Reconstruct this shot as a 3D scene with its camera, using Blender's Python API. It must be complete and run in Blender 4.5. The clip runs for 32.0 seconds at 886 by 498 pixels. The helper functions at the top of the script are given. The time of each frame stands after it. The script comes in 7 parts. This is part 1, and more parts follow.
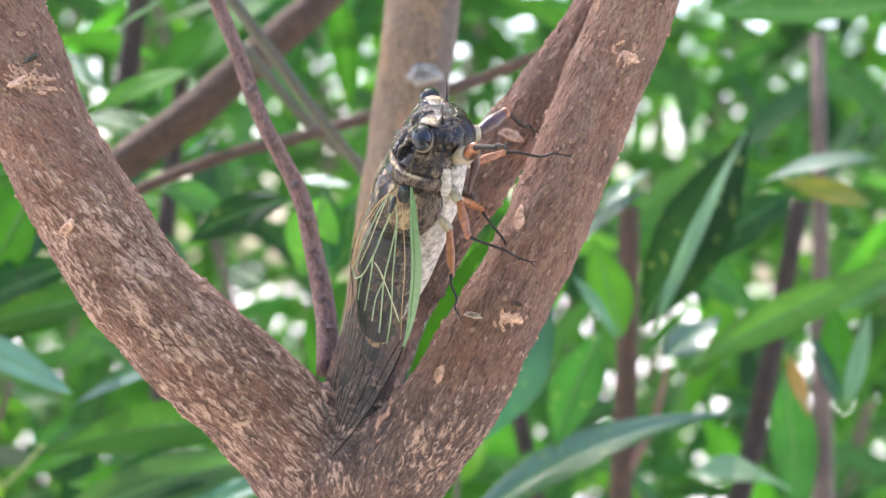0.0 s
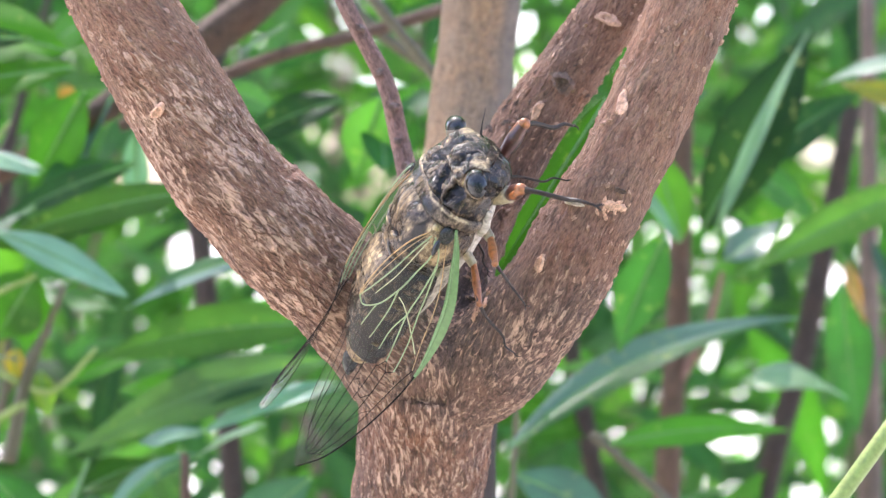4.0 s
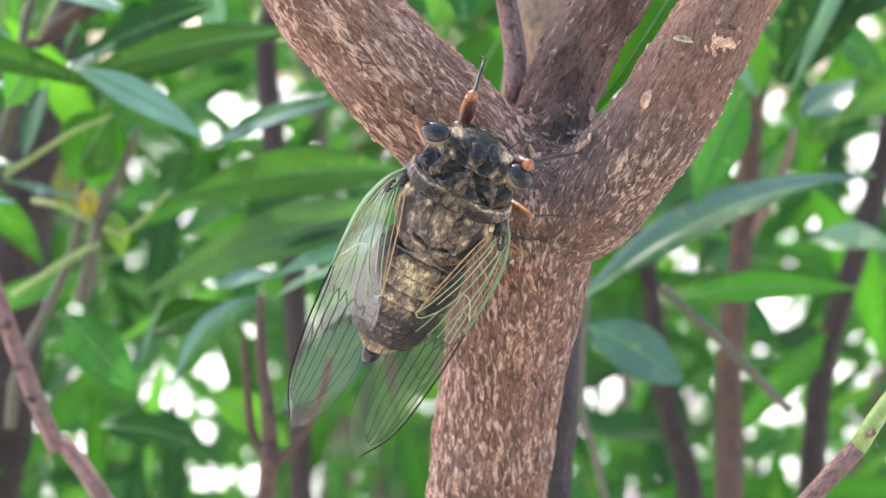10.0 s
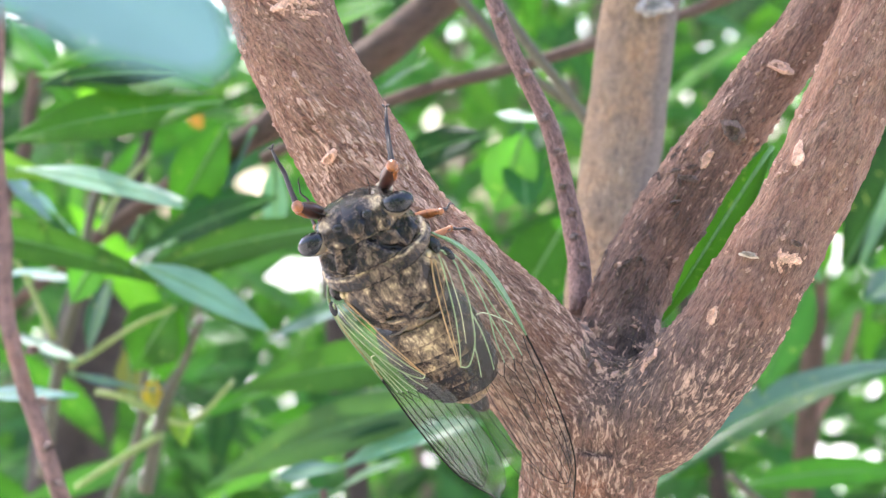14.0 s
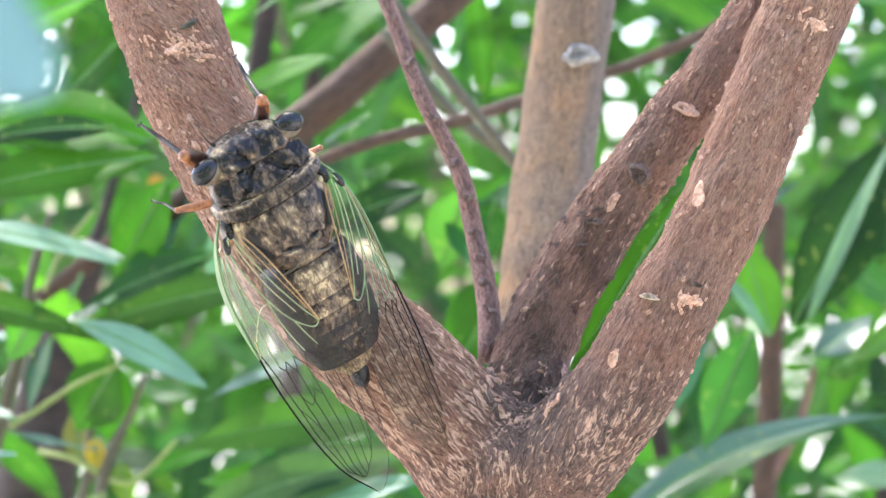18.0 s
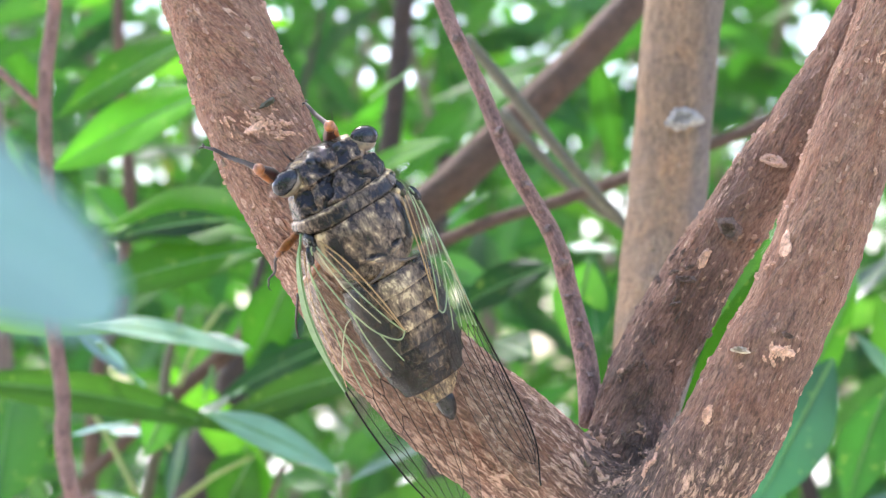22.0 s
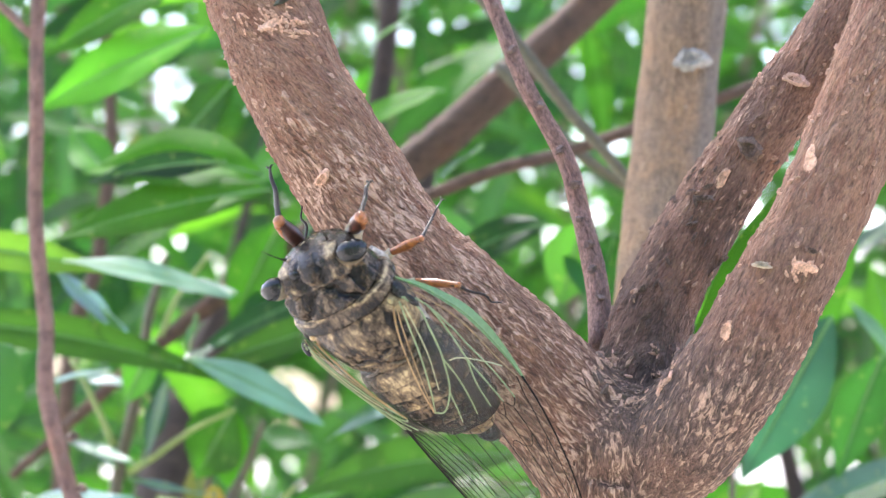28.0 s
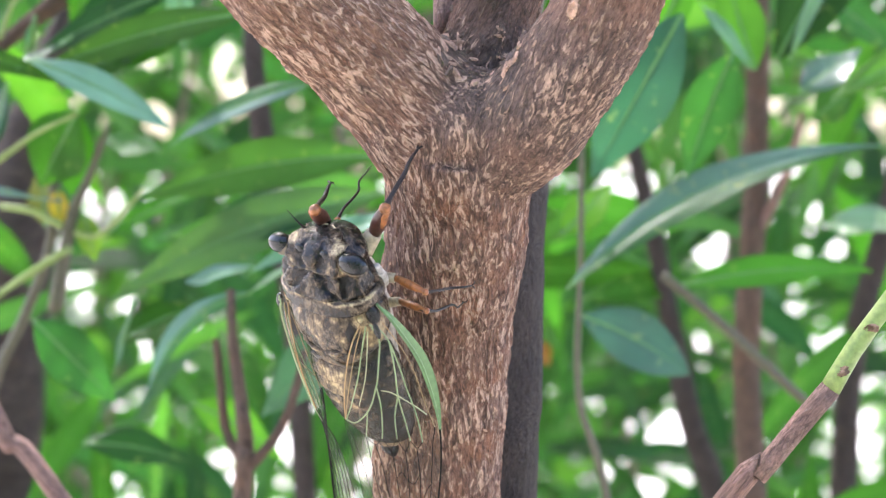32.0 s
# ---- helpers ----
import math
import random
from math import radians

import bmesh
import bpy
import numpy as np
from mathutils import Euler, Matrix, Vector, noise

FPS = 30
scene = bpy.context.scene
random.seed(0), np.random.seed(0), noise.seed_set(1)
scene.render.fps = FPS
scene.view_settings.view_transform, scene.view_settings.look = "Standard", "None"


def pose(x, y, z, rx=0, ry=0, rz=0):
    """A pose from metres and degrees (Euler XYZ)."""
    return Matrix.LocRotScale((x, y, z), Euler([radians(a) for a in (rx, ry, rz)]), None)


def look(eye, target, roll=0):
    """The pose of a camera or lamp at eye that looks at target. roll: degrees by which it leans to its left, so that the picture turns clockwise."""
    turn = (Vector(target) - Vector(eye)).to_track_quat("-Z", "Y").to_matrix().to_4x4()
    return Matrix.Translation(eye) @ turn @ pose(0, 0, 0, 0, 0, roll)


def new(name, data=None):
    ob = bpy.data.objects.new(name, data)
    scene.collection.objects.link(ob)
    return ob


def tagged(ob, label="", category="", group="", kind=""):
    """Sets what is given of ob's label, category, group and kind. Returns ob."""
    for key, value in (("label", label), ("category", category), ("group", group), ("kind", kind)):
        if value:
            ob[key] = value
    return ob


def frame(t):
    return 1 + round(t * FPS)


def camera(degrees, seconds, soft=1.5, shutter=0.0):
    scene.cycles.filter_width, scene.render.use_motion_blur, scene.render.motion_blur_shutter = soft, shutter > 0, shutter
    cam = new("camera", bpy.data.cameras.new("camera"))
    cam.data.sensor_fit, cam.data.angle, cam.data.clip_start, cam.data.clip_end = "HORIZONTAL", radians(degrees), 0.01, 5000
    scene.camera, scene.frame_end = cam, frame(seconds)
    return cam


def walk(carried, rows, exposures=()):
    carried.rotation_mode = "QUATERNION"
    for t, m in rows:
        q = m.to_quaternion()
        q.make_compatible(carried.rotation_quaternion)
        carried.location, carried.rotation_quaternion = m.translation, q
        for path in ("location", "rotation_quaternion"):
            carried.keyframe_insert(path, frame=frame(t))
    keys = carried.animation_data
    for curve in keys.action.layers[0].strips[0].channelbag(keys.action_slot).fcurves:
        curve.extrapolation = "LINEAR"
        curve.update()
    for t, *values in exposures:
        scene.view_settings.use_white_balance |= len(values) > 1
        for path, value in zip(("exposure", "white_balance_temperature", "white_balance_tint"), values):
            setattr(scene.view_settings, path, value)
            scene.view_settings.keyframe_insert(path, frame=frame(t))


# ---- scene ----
cam = camera(24.0, 32.0, soft=1.3)
CM = 0.01
# seconds, eye in cm, yaw, pitch and roll in degrees
PATH = [
    (0, -0.144, -29.236, 1.802, -2.997, 1.026, 0.268),
    (0.5, -0.221, -29.166, 1.708, -2.881, 0.753, -0.005),
    (1, -0.565, -28.914, 1.561, -2.669, 0.251, -0.060),
    (1.5, -0.749, -28.926, 1.748, -2.839, -0.239, 0.342),
    (2, -0.789, -28.740, 1.598, -2.814, -0.550, 0.183),
    (2.5, -0.908, -28.852, 1.744, -2.927, -0.938, 0.118),
    (4.5, -1.721, -28.124, 1.122, -3.413, -1.007, 0.482),
    (5, -1.872, -28.024, 1.014, -3.314, -1.549, 0.934),
    (5.5, -1.894, -28.030, 0.807, -3.110, -2.210, 0.913),
    (6, -2.231, -28.022, 1.073, -3.139, -2.984, 0.851),
    (6.5, -2.338, -28.056, 0.842, -2.979, -3.524, 0.988),
    (7, -2.240, -28.011, 0.973, -2.934, -4.162, 1.195),
    (7.5, -2.236, -28.016, 1.140, -2.917, -4.522, 1.173),
    (8, -2.213, -27.968, 0.822, -2.779, -4.611, 1.145),
    (8.5, -2.212, -27.985, 0.371, -2.692, -4.476, 1.378),
    (9, -2.438, -27.920, 0.529, -2.548, -4.825, 1.196),
    (9.5, -2.334, -27.978, 0.866, -2.439, -4.945, 1.200),
    (10, -2.480, -28.169, 0.733, -2.509, -4.484, 1.536),
    (10.5, -2.434, -28.076, 1.080, -2.364, -4.710, 1.415),
    (11, -2.604, -28.160, 1.290, -2.399, -4.974, 1.209),
    (11.5, -2.587, -28.189, 1.591, -2.143, -5.094, 1.366),
    (12, -2.486, -28.242, 1.889, -2.101, -4.975, 1.482),
    (12.5, -2.482, -28.258, 2.153, -1.936, -4.793, 1.286),
    (13, -2.485, -28.108, 1.851, -1.436, -3.776, 0.996),
    (13.5, -2.644, -27.965, 1.682, -0.986, -1.770, 0.705),
    (14, -2.570, -28.026, 1.697, -0.784, -0.592, 1.039),
    (14.5, -2.430, -28.127, 1.777, -0.780, 0.207, 1.543),
    (16.5, -2.029, -27.789, 1.283, -0.621, 0.751, 2.100),
    (17, -1.914, -27.769, 1.381, -0.532, 0.921, 2.164),
    (17.5, -1.779, -27.756, 1.365, -0.611, 1.088, 2.104),
    (18, -1.058, -27.796, 1.298, -0.329, 1.494, 0.702),
    (18.5, -0.542, -27.829, 1.274, 1.054, 1.759, -1.124),
    (19, -0.305, -27.875, 1.469, 2.670, 2.011, -2.751),
    (19.5, -0.311, -27.820, 1.473, 3.865, 2.440, -3.614),
    (20, -0.420, -27.776, 1.169, 4.351, 3.392, -3.894),
    (20.5, -0.200, -27.717, 1.037, 4.681, 3.689, -3.484),
    (21, -0.116, -27.698, 0.768, 4.833, 4.293, -3.168),
    (21.5, 0.133, -27.687, 0.863, 4.939, 4.555, -2.480),
    (22, 0.280, -27.708, 0.841, 4.881, 4.310, -1.933),
    (22.5, 0.194, -27.607, 0.618, 4.470, 4.497, -1.442),
    (23, -0.039, -27.448, 0.448, 3.906, 4.070, -1.227),
    (23.5, -0.223, -27.340, 0.374, 3.941, 4.072, -1.218),
    (24, -0.246, -27.325, 0.497, 3.576, 4.125, -1.046),
    (24.5, -0.212, -27.332, 0.685, 3.497, 4.209, -0.982),
    (25, -0.420, -27.312, 0.645, 3.005, 4.306, -0.910),
    (25.5, -0.444, -27.301, 0.362, 3.193, 4.839, -0.689),
    (27.5, -0.492, -27.128, -0.184, 3.356, 5.598, -0.494),
    (28, -0.570, -26.916, -0.615, 3.602, 5.078, -0.449),
    (28.5, -0.587, -26.597, -1.418, 3.353, 4.839, -0.585),
    (29, -0.510, -26.645, -0.962, 2.723, 3.463, -0.818),
    (29.5, -0.491, -26.572, -0.843, 2.163, 2.465, -0.857),
    (30, -0.491, -26.665, -0.747, 1.718, 1.787, -0.952),
    (30.5, -0.294, -26.465, -1.022, 1.182, 0.425, -1.100),
    (31, -0.275, -26.520, -1.048, 0.789, -0.221, -0.814),
    (31.5, -0.233, -26.384, -1.318, 0.237, -1.258, -0.796),
    (32, -0.408, -26.341, -1.266, -0.215, -2.216, -0.773),
]
walk(cam, [(t, pose(x * CM, y * CM, z * CM, 90 + pitch, 0, yaw) @ pose(0, 0, 0, 0, 0, roll)) for t, x, y, z, yaw, pitch, roll in PATH],
     exposures=[(t, e + 0.12, 6120, 20 if t < 15 else 18) for t, e in ((0, 2.57), (2.5, 2.7), (5, 2.77), (7, 2.76), (9, 2.66), (11, 2.67), (13, 2.82), (17, 2.89), (20, 2.8), (25, 2.75), (28, 2.77), (29, 2.84), (31, 2.75), (32, 2.74))])
cam.data.dof.use_dof = True
cam.data.dof.focus_distance = 0.265
cam.data.dof.aperture_fstop = 33.0

# ---- light: a bright summer sky; unseen leaf layers are added to keep the sun off the shrubs ----
world = bpy.data.worlds.new("sky")
scene.world = world
world.use_nodes = True
wn = world.node_tree.nodes
sky = wn.new("ShaderNodeTexSky")
sky.sky_type = "NISHITA"
sky.sun_disc = False
sky.sun_elevation = radians(59)
sky.sun_rotation = radians(-29)
sky.dust_density = 4.0
wn["Background"].inputs["Strength"].default_value = 0.15
world.node_tree.links.new(sky.outputs[0], wn["Background"].inputs["Color"])
sun_data = bpy.data.lights.new("sun", "SUN")
sun_data.energy, sun_data.angle, sun_data.color = 2.6, radians(3), (1.0, 0.96, 0.9)
sun = new("sun", sun_data)
sun.matrix_world = look((-0.5, 0.9, 1.72), (0, 0, 0))

# ---- materials ----
def material(name):
    m = bpy.data.materials.new(name)
    m.use_nodes = True
    nt = m.node_tree
    return m, nt.nodes, nt.links, nt.nodes["Principled BSDF"]


def node(nodes, kind, **values):
    n = nodes.new(kind)
    for key, value in values.items():
        n.inputs[key.replace("_", " ")].default_value = value
    return n


def ramp(nodes, links, fac, stops):
    r = nodes.new("ShaderNodeValToRGB")
    while len(r.color_ramp.elements) < len(stops):
        r.color_ramp.elements.new(0.5)
    for e, (at, c) in zip(r.color_ramp.elements, stops):
        e.position, e.color = at, (*c, 1) if len(c) == 3 else (c[0], c[0], c[0], 1)
    links.new(fac, r.inputs["Fac"])
    return r.outputs["Color"]


def mix(nodes, links, fac, a, b, kind="MIX"):
    m = nodes.new("ShaderNodeMix")
    m.data_type, m.blend_type = "RGBA", kind
    for value, slot in ((fac, m.inputs[0]), (a, m.inputs[6]), (b, m.inputs[7])):
        if isinstance(value, (int, float)):
            slot.default_value = value
        elif isinstance(value, tuple):
            slot.default_value = (*value, 1)
        else:
            links.new(value, slot)
    return m.outputs[2]


def bump(nodes, links, bsdf, height, strength=0.4, distance=0.0002):
    b = nodes.new("ShaderNodeBump")
    b.inputs["Strength"].default_value, b.inputs["Distance"].default_value = strength, distance
    links.new(height, b.inputs["Height"])
    links.new(b.outputs[0], bsdf.inputs["Normal"])


def bark_material(name, ground, dark, fleck, grey):
    """Bark with raised corky flecks (vertex attribute) over mottled ground, grain stretched along the limb."""
    m, n, l, p = material(name)
    at = n.new("ShaderNodeAttribute")
    at.attribute_name = "bark"
    fl = n.new("ShaderNodeAttribute")
    fl.attribute_name = "fleck"
    dark_amount = n.new("ShaderNodeAttribute")
    dark_amount.attribute_name = "dark_amount"
    dull = n.new("ShaderNodeAttribute")
    dull.attribute_name = "dull"
    place = n.new("ShaderNodeTexCoord")
    big = node(n, "ShaderNodeTexNoise", Scale=130.0, Detail=4.0, Roughness=0.6)
    mid = node(n, "ShaderNodeTexNoise", Scale=7.0, Detail=5.0, Roughness=0.65)
    fine = node(n, "ShaderNodeTexNoise", Scale=40.0, Detail=4.0, Roughness=0.75)
    l.new(place.outputs["Object"], big.inputs["Vector"])
    for t in (mid, fine):
        l.new(at.outputs["Vector"], t.inputs["Vector"])
    base = ramp(n, l, mid.outputs[0], [(0.28, dark), (0.5, ground), (0.75, tuple(min(1, c * 1.35) for c in ground))])
    gr = ramp(n, l, big.outputs[0], [(0.48, (0.0,)), (0.62, (0.35,))])
    base = mix(n, l, gr, base, grey)
    warm = ramp(n, l, big.outputs[0], [(0.33, (0.75,)), (0.44, (0.0,))])
    base = mix(n, l, warm, base, (ground[0] * 1.35, ground[1] * 1.18, ground[2]))
    # paler upper bark: younger skin, plus the brighter light up there as colour
    young_lit = n.new("ShaderNodeAttribute")
    young_lit.attribute_name = "young_lit"
    base = mix(n, l, ramp(n, l, young_lit.outputs["Fac"], [(0.0, (0.0,)), (1.0, (0.85,))]), base, mix(n, l, ramp(n, l, mid.outputs[0], [(0.35, (0.0,)), (0.65, (1.0,))]), (ground[0] * 1.3, ground[1] * 1.2, ground[2] * 1.12), (0.42, 0.25, 0.155)))
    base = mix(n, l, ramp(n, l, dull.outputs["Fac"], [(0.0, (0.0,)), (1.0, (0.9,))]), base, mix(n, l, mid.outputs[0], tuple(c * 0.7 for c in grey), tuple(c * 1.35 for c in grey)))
    dark_mix = ramp(n, l, dark_amount.outputs["Fac"], [(0.0, (0.0,)), (1.0, (0.85,))])
    base = mix(n, l, dark_mix, base, (0.045, 0.03, 0.024))
    cork = node(n, "ShaderNodeTexNoise", Scale=15.0, Detail=4.0, Roughness=0.62, Distortion=0.9)
    l.new(at.outputs["Vector"], cork.inputs["Vector"])
    lean = n.new("ShaderNodeMath")
    lean.operation = "MULTIPLY_ADD"
    lean.inputs[1].default_value = 0.16
    l.new(fl.outputs["Fac"], lean.inputs[0])
    l.new(cork.outputs[0], lean.inputs[2])
    raised = ramp(n, l, lean.outputs[0], [(0.67, (0.0,)), (0.74, (1.0,))])
    cracks = ramp(n, l, cork.outputs[0], [(0.36, (0.42,)), (0.45, (1.0,))])
    base = mix(n, l, 0.8, base, cracks, "MULTIPLY")
    tone = mix(n, l, mid.outputs[0], tuple(c * 0.6 for c in fleck), tuple(min(1, c * 1.3) for c in fleck))
    col = mix(n, l, raised, base, tone)
    col = mix(n, l, 0.68, col, ramp(n, l, fine.outputs[0], [(0.36, (0.28,)), (0.6, (1.1,))]), "MULTIPLY")
    tall = n.new("ShaderNodeMath")
    tall.operation = "MULTIPLY_ADD"
    tall.inputs[1].default_value = 0.35
    l.new(fine.outputs[0], tall.inputs[0])
    l.new(ramp(n, l, lean.outputs[0], [(0.42, (0.0,)), (0.6, (0.45,)), (0.74, (1.0,))]), tall.inputs[2])
    l.new(col, p.inputs["Base Color"])
    p.inputs["Roughness"].default_value = 0.78
    p.inputs["Specular IOR Level"].default_value = 0.3
    bump(n, l, p, tall.outputs[0], 1.0, 0.0007)
    return m


def chitin_material():
    """Insect shell: black, brown, dusty grey-brown and tan by its markings, finely pitted, the dark parts glossiest."""
    m, n, l, p = material("chitin")
    tone = n.new("ShaderNodeAttribute")
    tone.attribute_name = "tone"
    co = n.new("ShaderNodeTexCoord")
    mp = node(n, "ShaderNodeMapping", Scale=(100, 48, 100))
    l.new(co.outputs["Object"], mp.inputs[0])
    fine = node(n, "ShaderNodeTexNoise", Scale=26.0, Detail=5.0, Roughness=0.7, Distortion=1.2)
    wide = node(n, "ShaderNodeTexNoise", Scale=8.5, Detail=5.0, Roughness=0.65, Distortion=1.8)
    for t in (fine, wide):
        l.new(mp.outputs[0], t.inputs["Vector"])
    both = n.new("ShaderNodeMath")
    both.operation = "MULTIPLY_ADD"
    both.inputs[1].default_value = 0.8
    l.new(fine.outputs[0], both.inputs[0])
    l.new(wide.outputs[0], both.inputs[2])
    total = n.new("ShaderNodeMath")
    total.operation = "MULTIPLY_ADD"
    total.inputs[1].default_value = 1.5
    total.use_clamp = True
    l.new(both.outputs[0], total.inputs[0])
    lower = n.new("ShaderNodeMath")
    lower.operation = "SUBTRACT"
    lower.inputs[1].default_value = 1.46
    l.new(tone.outputs["Fac"], lower.inputs[0])
    l.new(lower.outputs[0], total.inputs[2])
    col = ramp(n, l, total.outputs[0], [(0.06, (0.005, 0.0038, 0.003)), (0.22, (0.018, 0.012, 0.007)), (0.4, (0.06, 0.039, 0.023)), (0.6, (0.125, 0.086, 0.05)), (0.8, (0.25, 0.175, 0.098)), (0.97, (0.5, 0.37, 0.2))])
    l.new(col, p.inputs["Base Color"])
    l.new(ramp(n, l, total.outputs[0], [(0.2, (0.16,)), (0.45, (0.32,)), (0.9, (0.55,))]), p.inputs["Roughness"])
    p.inputs["Specular IOR Level"].default_value = 0.12
    p.inputs["Coat Weight"].default_value = 0.3
    p.inputs["Coat Roughness"].default_value = 0.06
    hm = n.new("ShaderNodeMath")
    hm.operation = "MULTIPLY_ADD"
    hm.inputs[1].default_value = 0.35
    l.new(fine.outputs[0], hm.inputs[0])
    l.new(wide.outputs[0], hm.inputs[2])
    bump(n, l, p, hm.outputs[0], 1.0, 0.0003)
    return m


def plain_material(name, colour, rough=0.4, var=0.3, scale=12.0, spec=0.5, coat=0.0):
    m, n, l, p = material(name)
    co = n.new("ShaderNodeTexCoord")
    mp = node(n, "ShaderNodeMapping", Scale=(100, 100, 100))
    l.new(co.outputs["Object"], mp.inputs[0])
    a = node(n, "ShaderNodeTexNoise", Scale=scale, Detail=4.0, Roughness=0.6)
    l.new(mp.outputs[0], a.inputs["Vector"])
    lo, hi = (tuple(min(1, c * k) for c in colour) for k in (1 - var, 1 + var))
    l.new(ramp(n, l, a.outputs[0], [(0.3, lo), (0.7, hi)]), p.inputs["Base Color"])
    p.inputs["Roughness"].default_value = rough
    p.inputs["Specular IOR Level"].default_value = spec
    p.inputs["Coat Weight"].default_value = coat
    bump(n, l, p, a.outputs[0], 0.2, 0.0001)
    return m


def leaf_material(name, green, back, rough=0.4, shine=0.35, through_tint=(1.35, 1.95, 0.55), specks=0.25):
    """Waxy leaf that lets light through; colour varies from leaf to leaf and along the veins."""
    m, n, l, p = material(name)
    uv = n.new("ShaderNodeUVMap")
    uv.uv_map = "UVMap"
    info = n.new("ShaderNodeObjectInfo")
    geo = n.new("ShaderNodeNewGeometry")
    rnd = n.new("ShaderNodeMath")
    rnd.operation = "ADD"
    l.new(info.outputs["Random"], rnd.inputs[0])
    l.new(geo.outputs["Random Per Island"], rnd.inputs[1])
    fr = n.new("ShaderNodeMath")
    fr.operation = "FRACT"
    l.new(rnd.outputs[0], fr.inputs[0])
    mp = node(n, "ShaderNodeMapping", Scale=(2.0, 9.0, 1.0), Rotation=(0, 0, 0.5))
    l.new(uv.outputs[0], mp.inputs[0])
    w = node(n, "ShaderNodeTexWave", Scale=2.2, Distortion=2.0, Detail=2.0)
    l.new(mp.outputs[0], w.inputs["Vector"])
    co = n.new("ShaderNodeTexCoord")
    ns = node(n, "ShaderNodeTexNoise", Scale=160.0, Detail=4.0)
    l.new(co.outputs["Object"], ns.inputs["Vector"])
    lo, hi = tuple(c * 0.4 for c in green), tuple(c * 1.25 for c in green)
    lime = (green[0] * 2.6, green[1] * 1.75, green[2] * 1.3)
    grey = (green[0] * 1.3 + 0.012, green[1] * 1.1 + 0.015, green[2] * 1.3 + 0.022)
    col = ramp(n, l, fr.outputs[0], [(0.0, lo), (0.3, tuple(c * 0.75 for c in green)), (0.62, hi), (0.82, lime), (0.9, grey), (1.0, lo)])
    col = mix(n, l, 0.35, col, ramp(n, l, ns.outputs[0], [(0.3, (0.55,)), (0.65, (1.0,))]), "MULTIPLY")
    col = mix(n, l, ramp(n, l, w.outputs[0], [(0.8, (0.0,)), (1.0, (0.18,))]), col, back)
    spot = node(n, "ShaderNodeTexNoise", Scale=420.0, Detail=2.0)
    l.new(co.outputs["Object"], spot.inputs["Vector"])
    col = mix(n, l, ramp(n, l, spot.outputs[0], [(0.64, (0.0,)), (0.7, (specks,))]), col, (0.3, 0.32, 0.1))
    sep = n.new("ShaderNodeSeparateXYZ")
    l.new(uv.outputs[0], sep.inputs[0])
    rib = ramp(n, l, sep.outputs[1], [(0.465, (0.0,)), (0.5, (0.55,)), (0.535, (0.0,))])
    col = mix(n, l, rib, col, back)
    edge = ramp(n, l, sep.outputs[1], [(0.0, (0.72,)), (0.3, (1.0,)), (0.7, (1.0,)), (1.0, (0.8,))])
    col = mix(n, l, 0.7, col, edge, "MULTIPLY")
    l.new(col, p.inputs["Base Color"])
    p.inputs["Roughness"].default_value = rough
    p.inputs["Specular IOR Level"].default_value = shine
    bump(n, l, p, w.outputs[0], 0.25, 0.0004)
    tr = n.new("ShaderNodeBsdfTranslucent")
    l.new(mix(n, l, 1.0, col, through_tint, "MULTIPLY"), tr.inputs["Color"])
    ms = n.new("ShaderNodeMixShader")
    ms.inputs[0].default_value = 0.44
    l.new(p.outputs[0], ms.inputs[1])
    l.new(tr.outputs[0], ms.inputs[2])
    l.new(ms.outputs[0], n["Material Output"].inputs["Surface"])
    return m


def wing_material():
    """Clear, slightly smoky membrane, a little milky, with an uneven sheen."""
    m, n, l, p = material("wing_membrane")
    n.remove(p)
    co = n.new("ShaderNodeTexCoord")
    ns = node(n, "ShaderNodeTexNoise", Scale=500.0, Detail=3.0)
    l.new(co.outputs["Object"], ns.inputs["Vector"])
    tr = node(n, "ShaderNodeBsdfTransparent", Color=(0.81, 0.78, 0.73, 1))
    milk = node(n, "ShaderNodeBsdfTranslucent", Color=(0.5, 0.5, 0.44, 1))
    haze = node(n, "ShaderNodeBsdfDiffuse", Color=(0.4, 0.38, 0.32, 1))
    gl = node(n, "ShaderNodeBsdfGlossy", Color=(0.8, 0.84, 0.8, 1), Roughness=0.16)
    b = n.new("ShaderNodeBump")
    b.inputs["Strength"].default_value, b.inputs["Distance"].default_value = 0.5, 0.0004
    l.new(ns.outputs[0], b.inputs["Height"])
    l.new(b.outputs[0], gl.inputs["Normal"])
    soft = n.new("ShaderNodeMixShader")
    l.new(milk.outputs[0], soft.inputs[1])
    l.new(haze.outputs[0], soft.inputs[2])
    body = n.new("ShaderNodeMixShader")
    body.inputs[0].default_value = 0.085
    l.new(tr.outputs[0], body.inputs[1])
    l.new(soft.outputs[0], body.inputs[2])
    fr = node(n, "ShaderNodeFresnel", IOR=1.3)
    less = n.new("ShaderNodeMath")
    less.operation = "MULTIPLY"
    less.inputs[1].default_value = 0.09
    l.new(fr.outputs[0], less.inputs[0])
    ms = n.new("ShaderNodeMixShader")
    l.new(less.outputs[0], ms.inputs[0])
    l.new(body.outputs[0], ms.inputs[1])
    l.new(gl.outputs[0], ms.inputs[2])
    l.new(ms.outputs[0], n["Material Output"].inputs["Surface"])
    return m


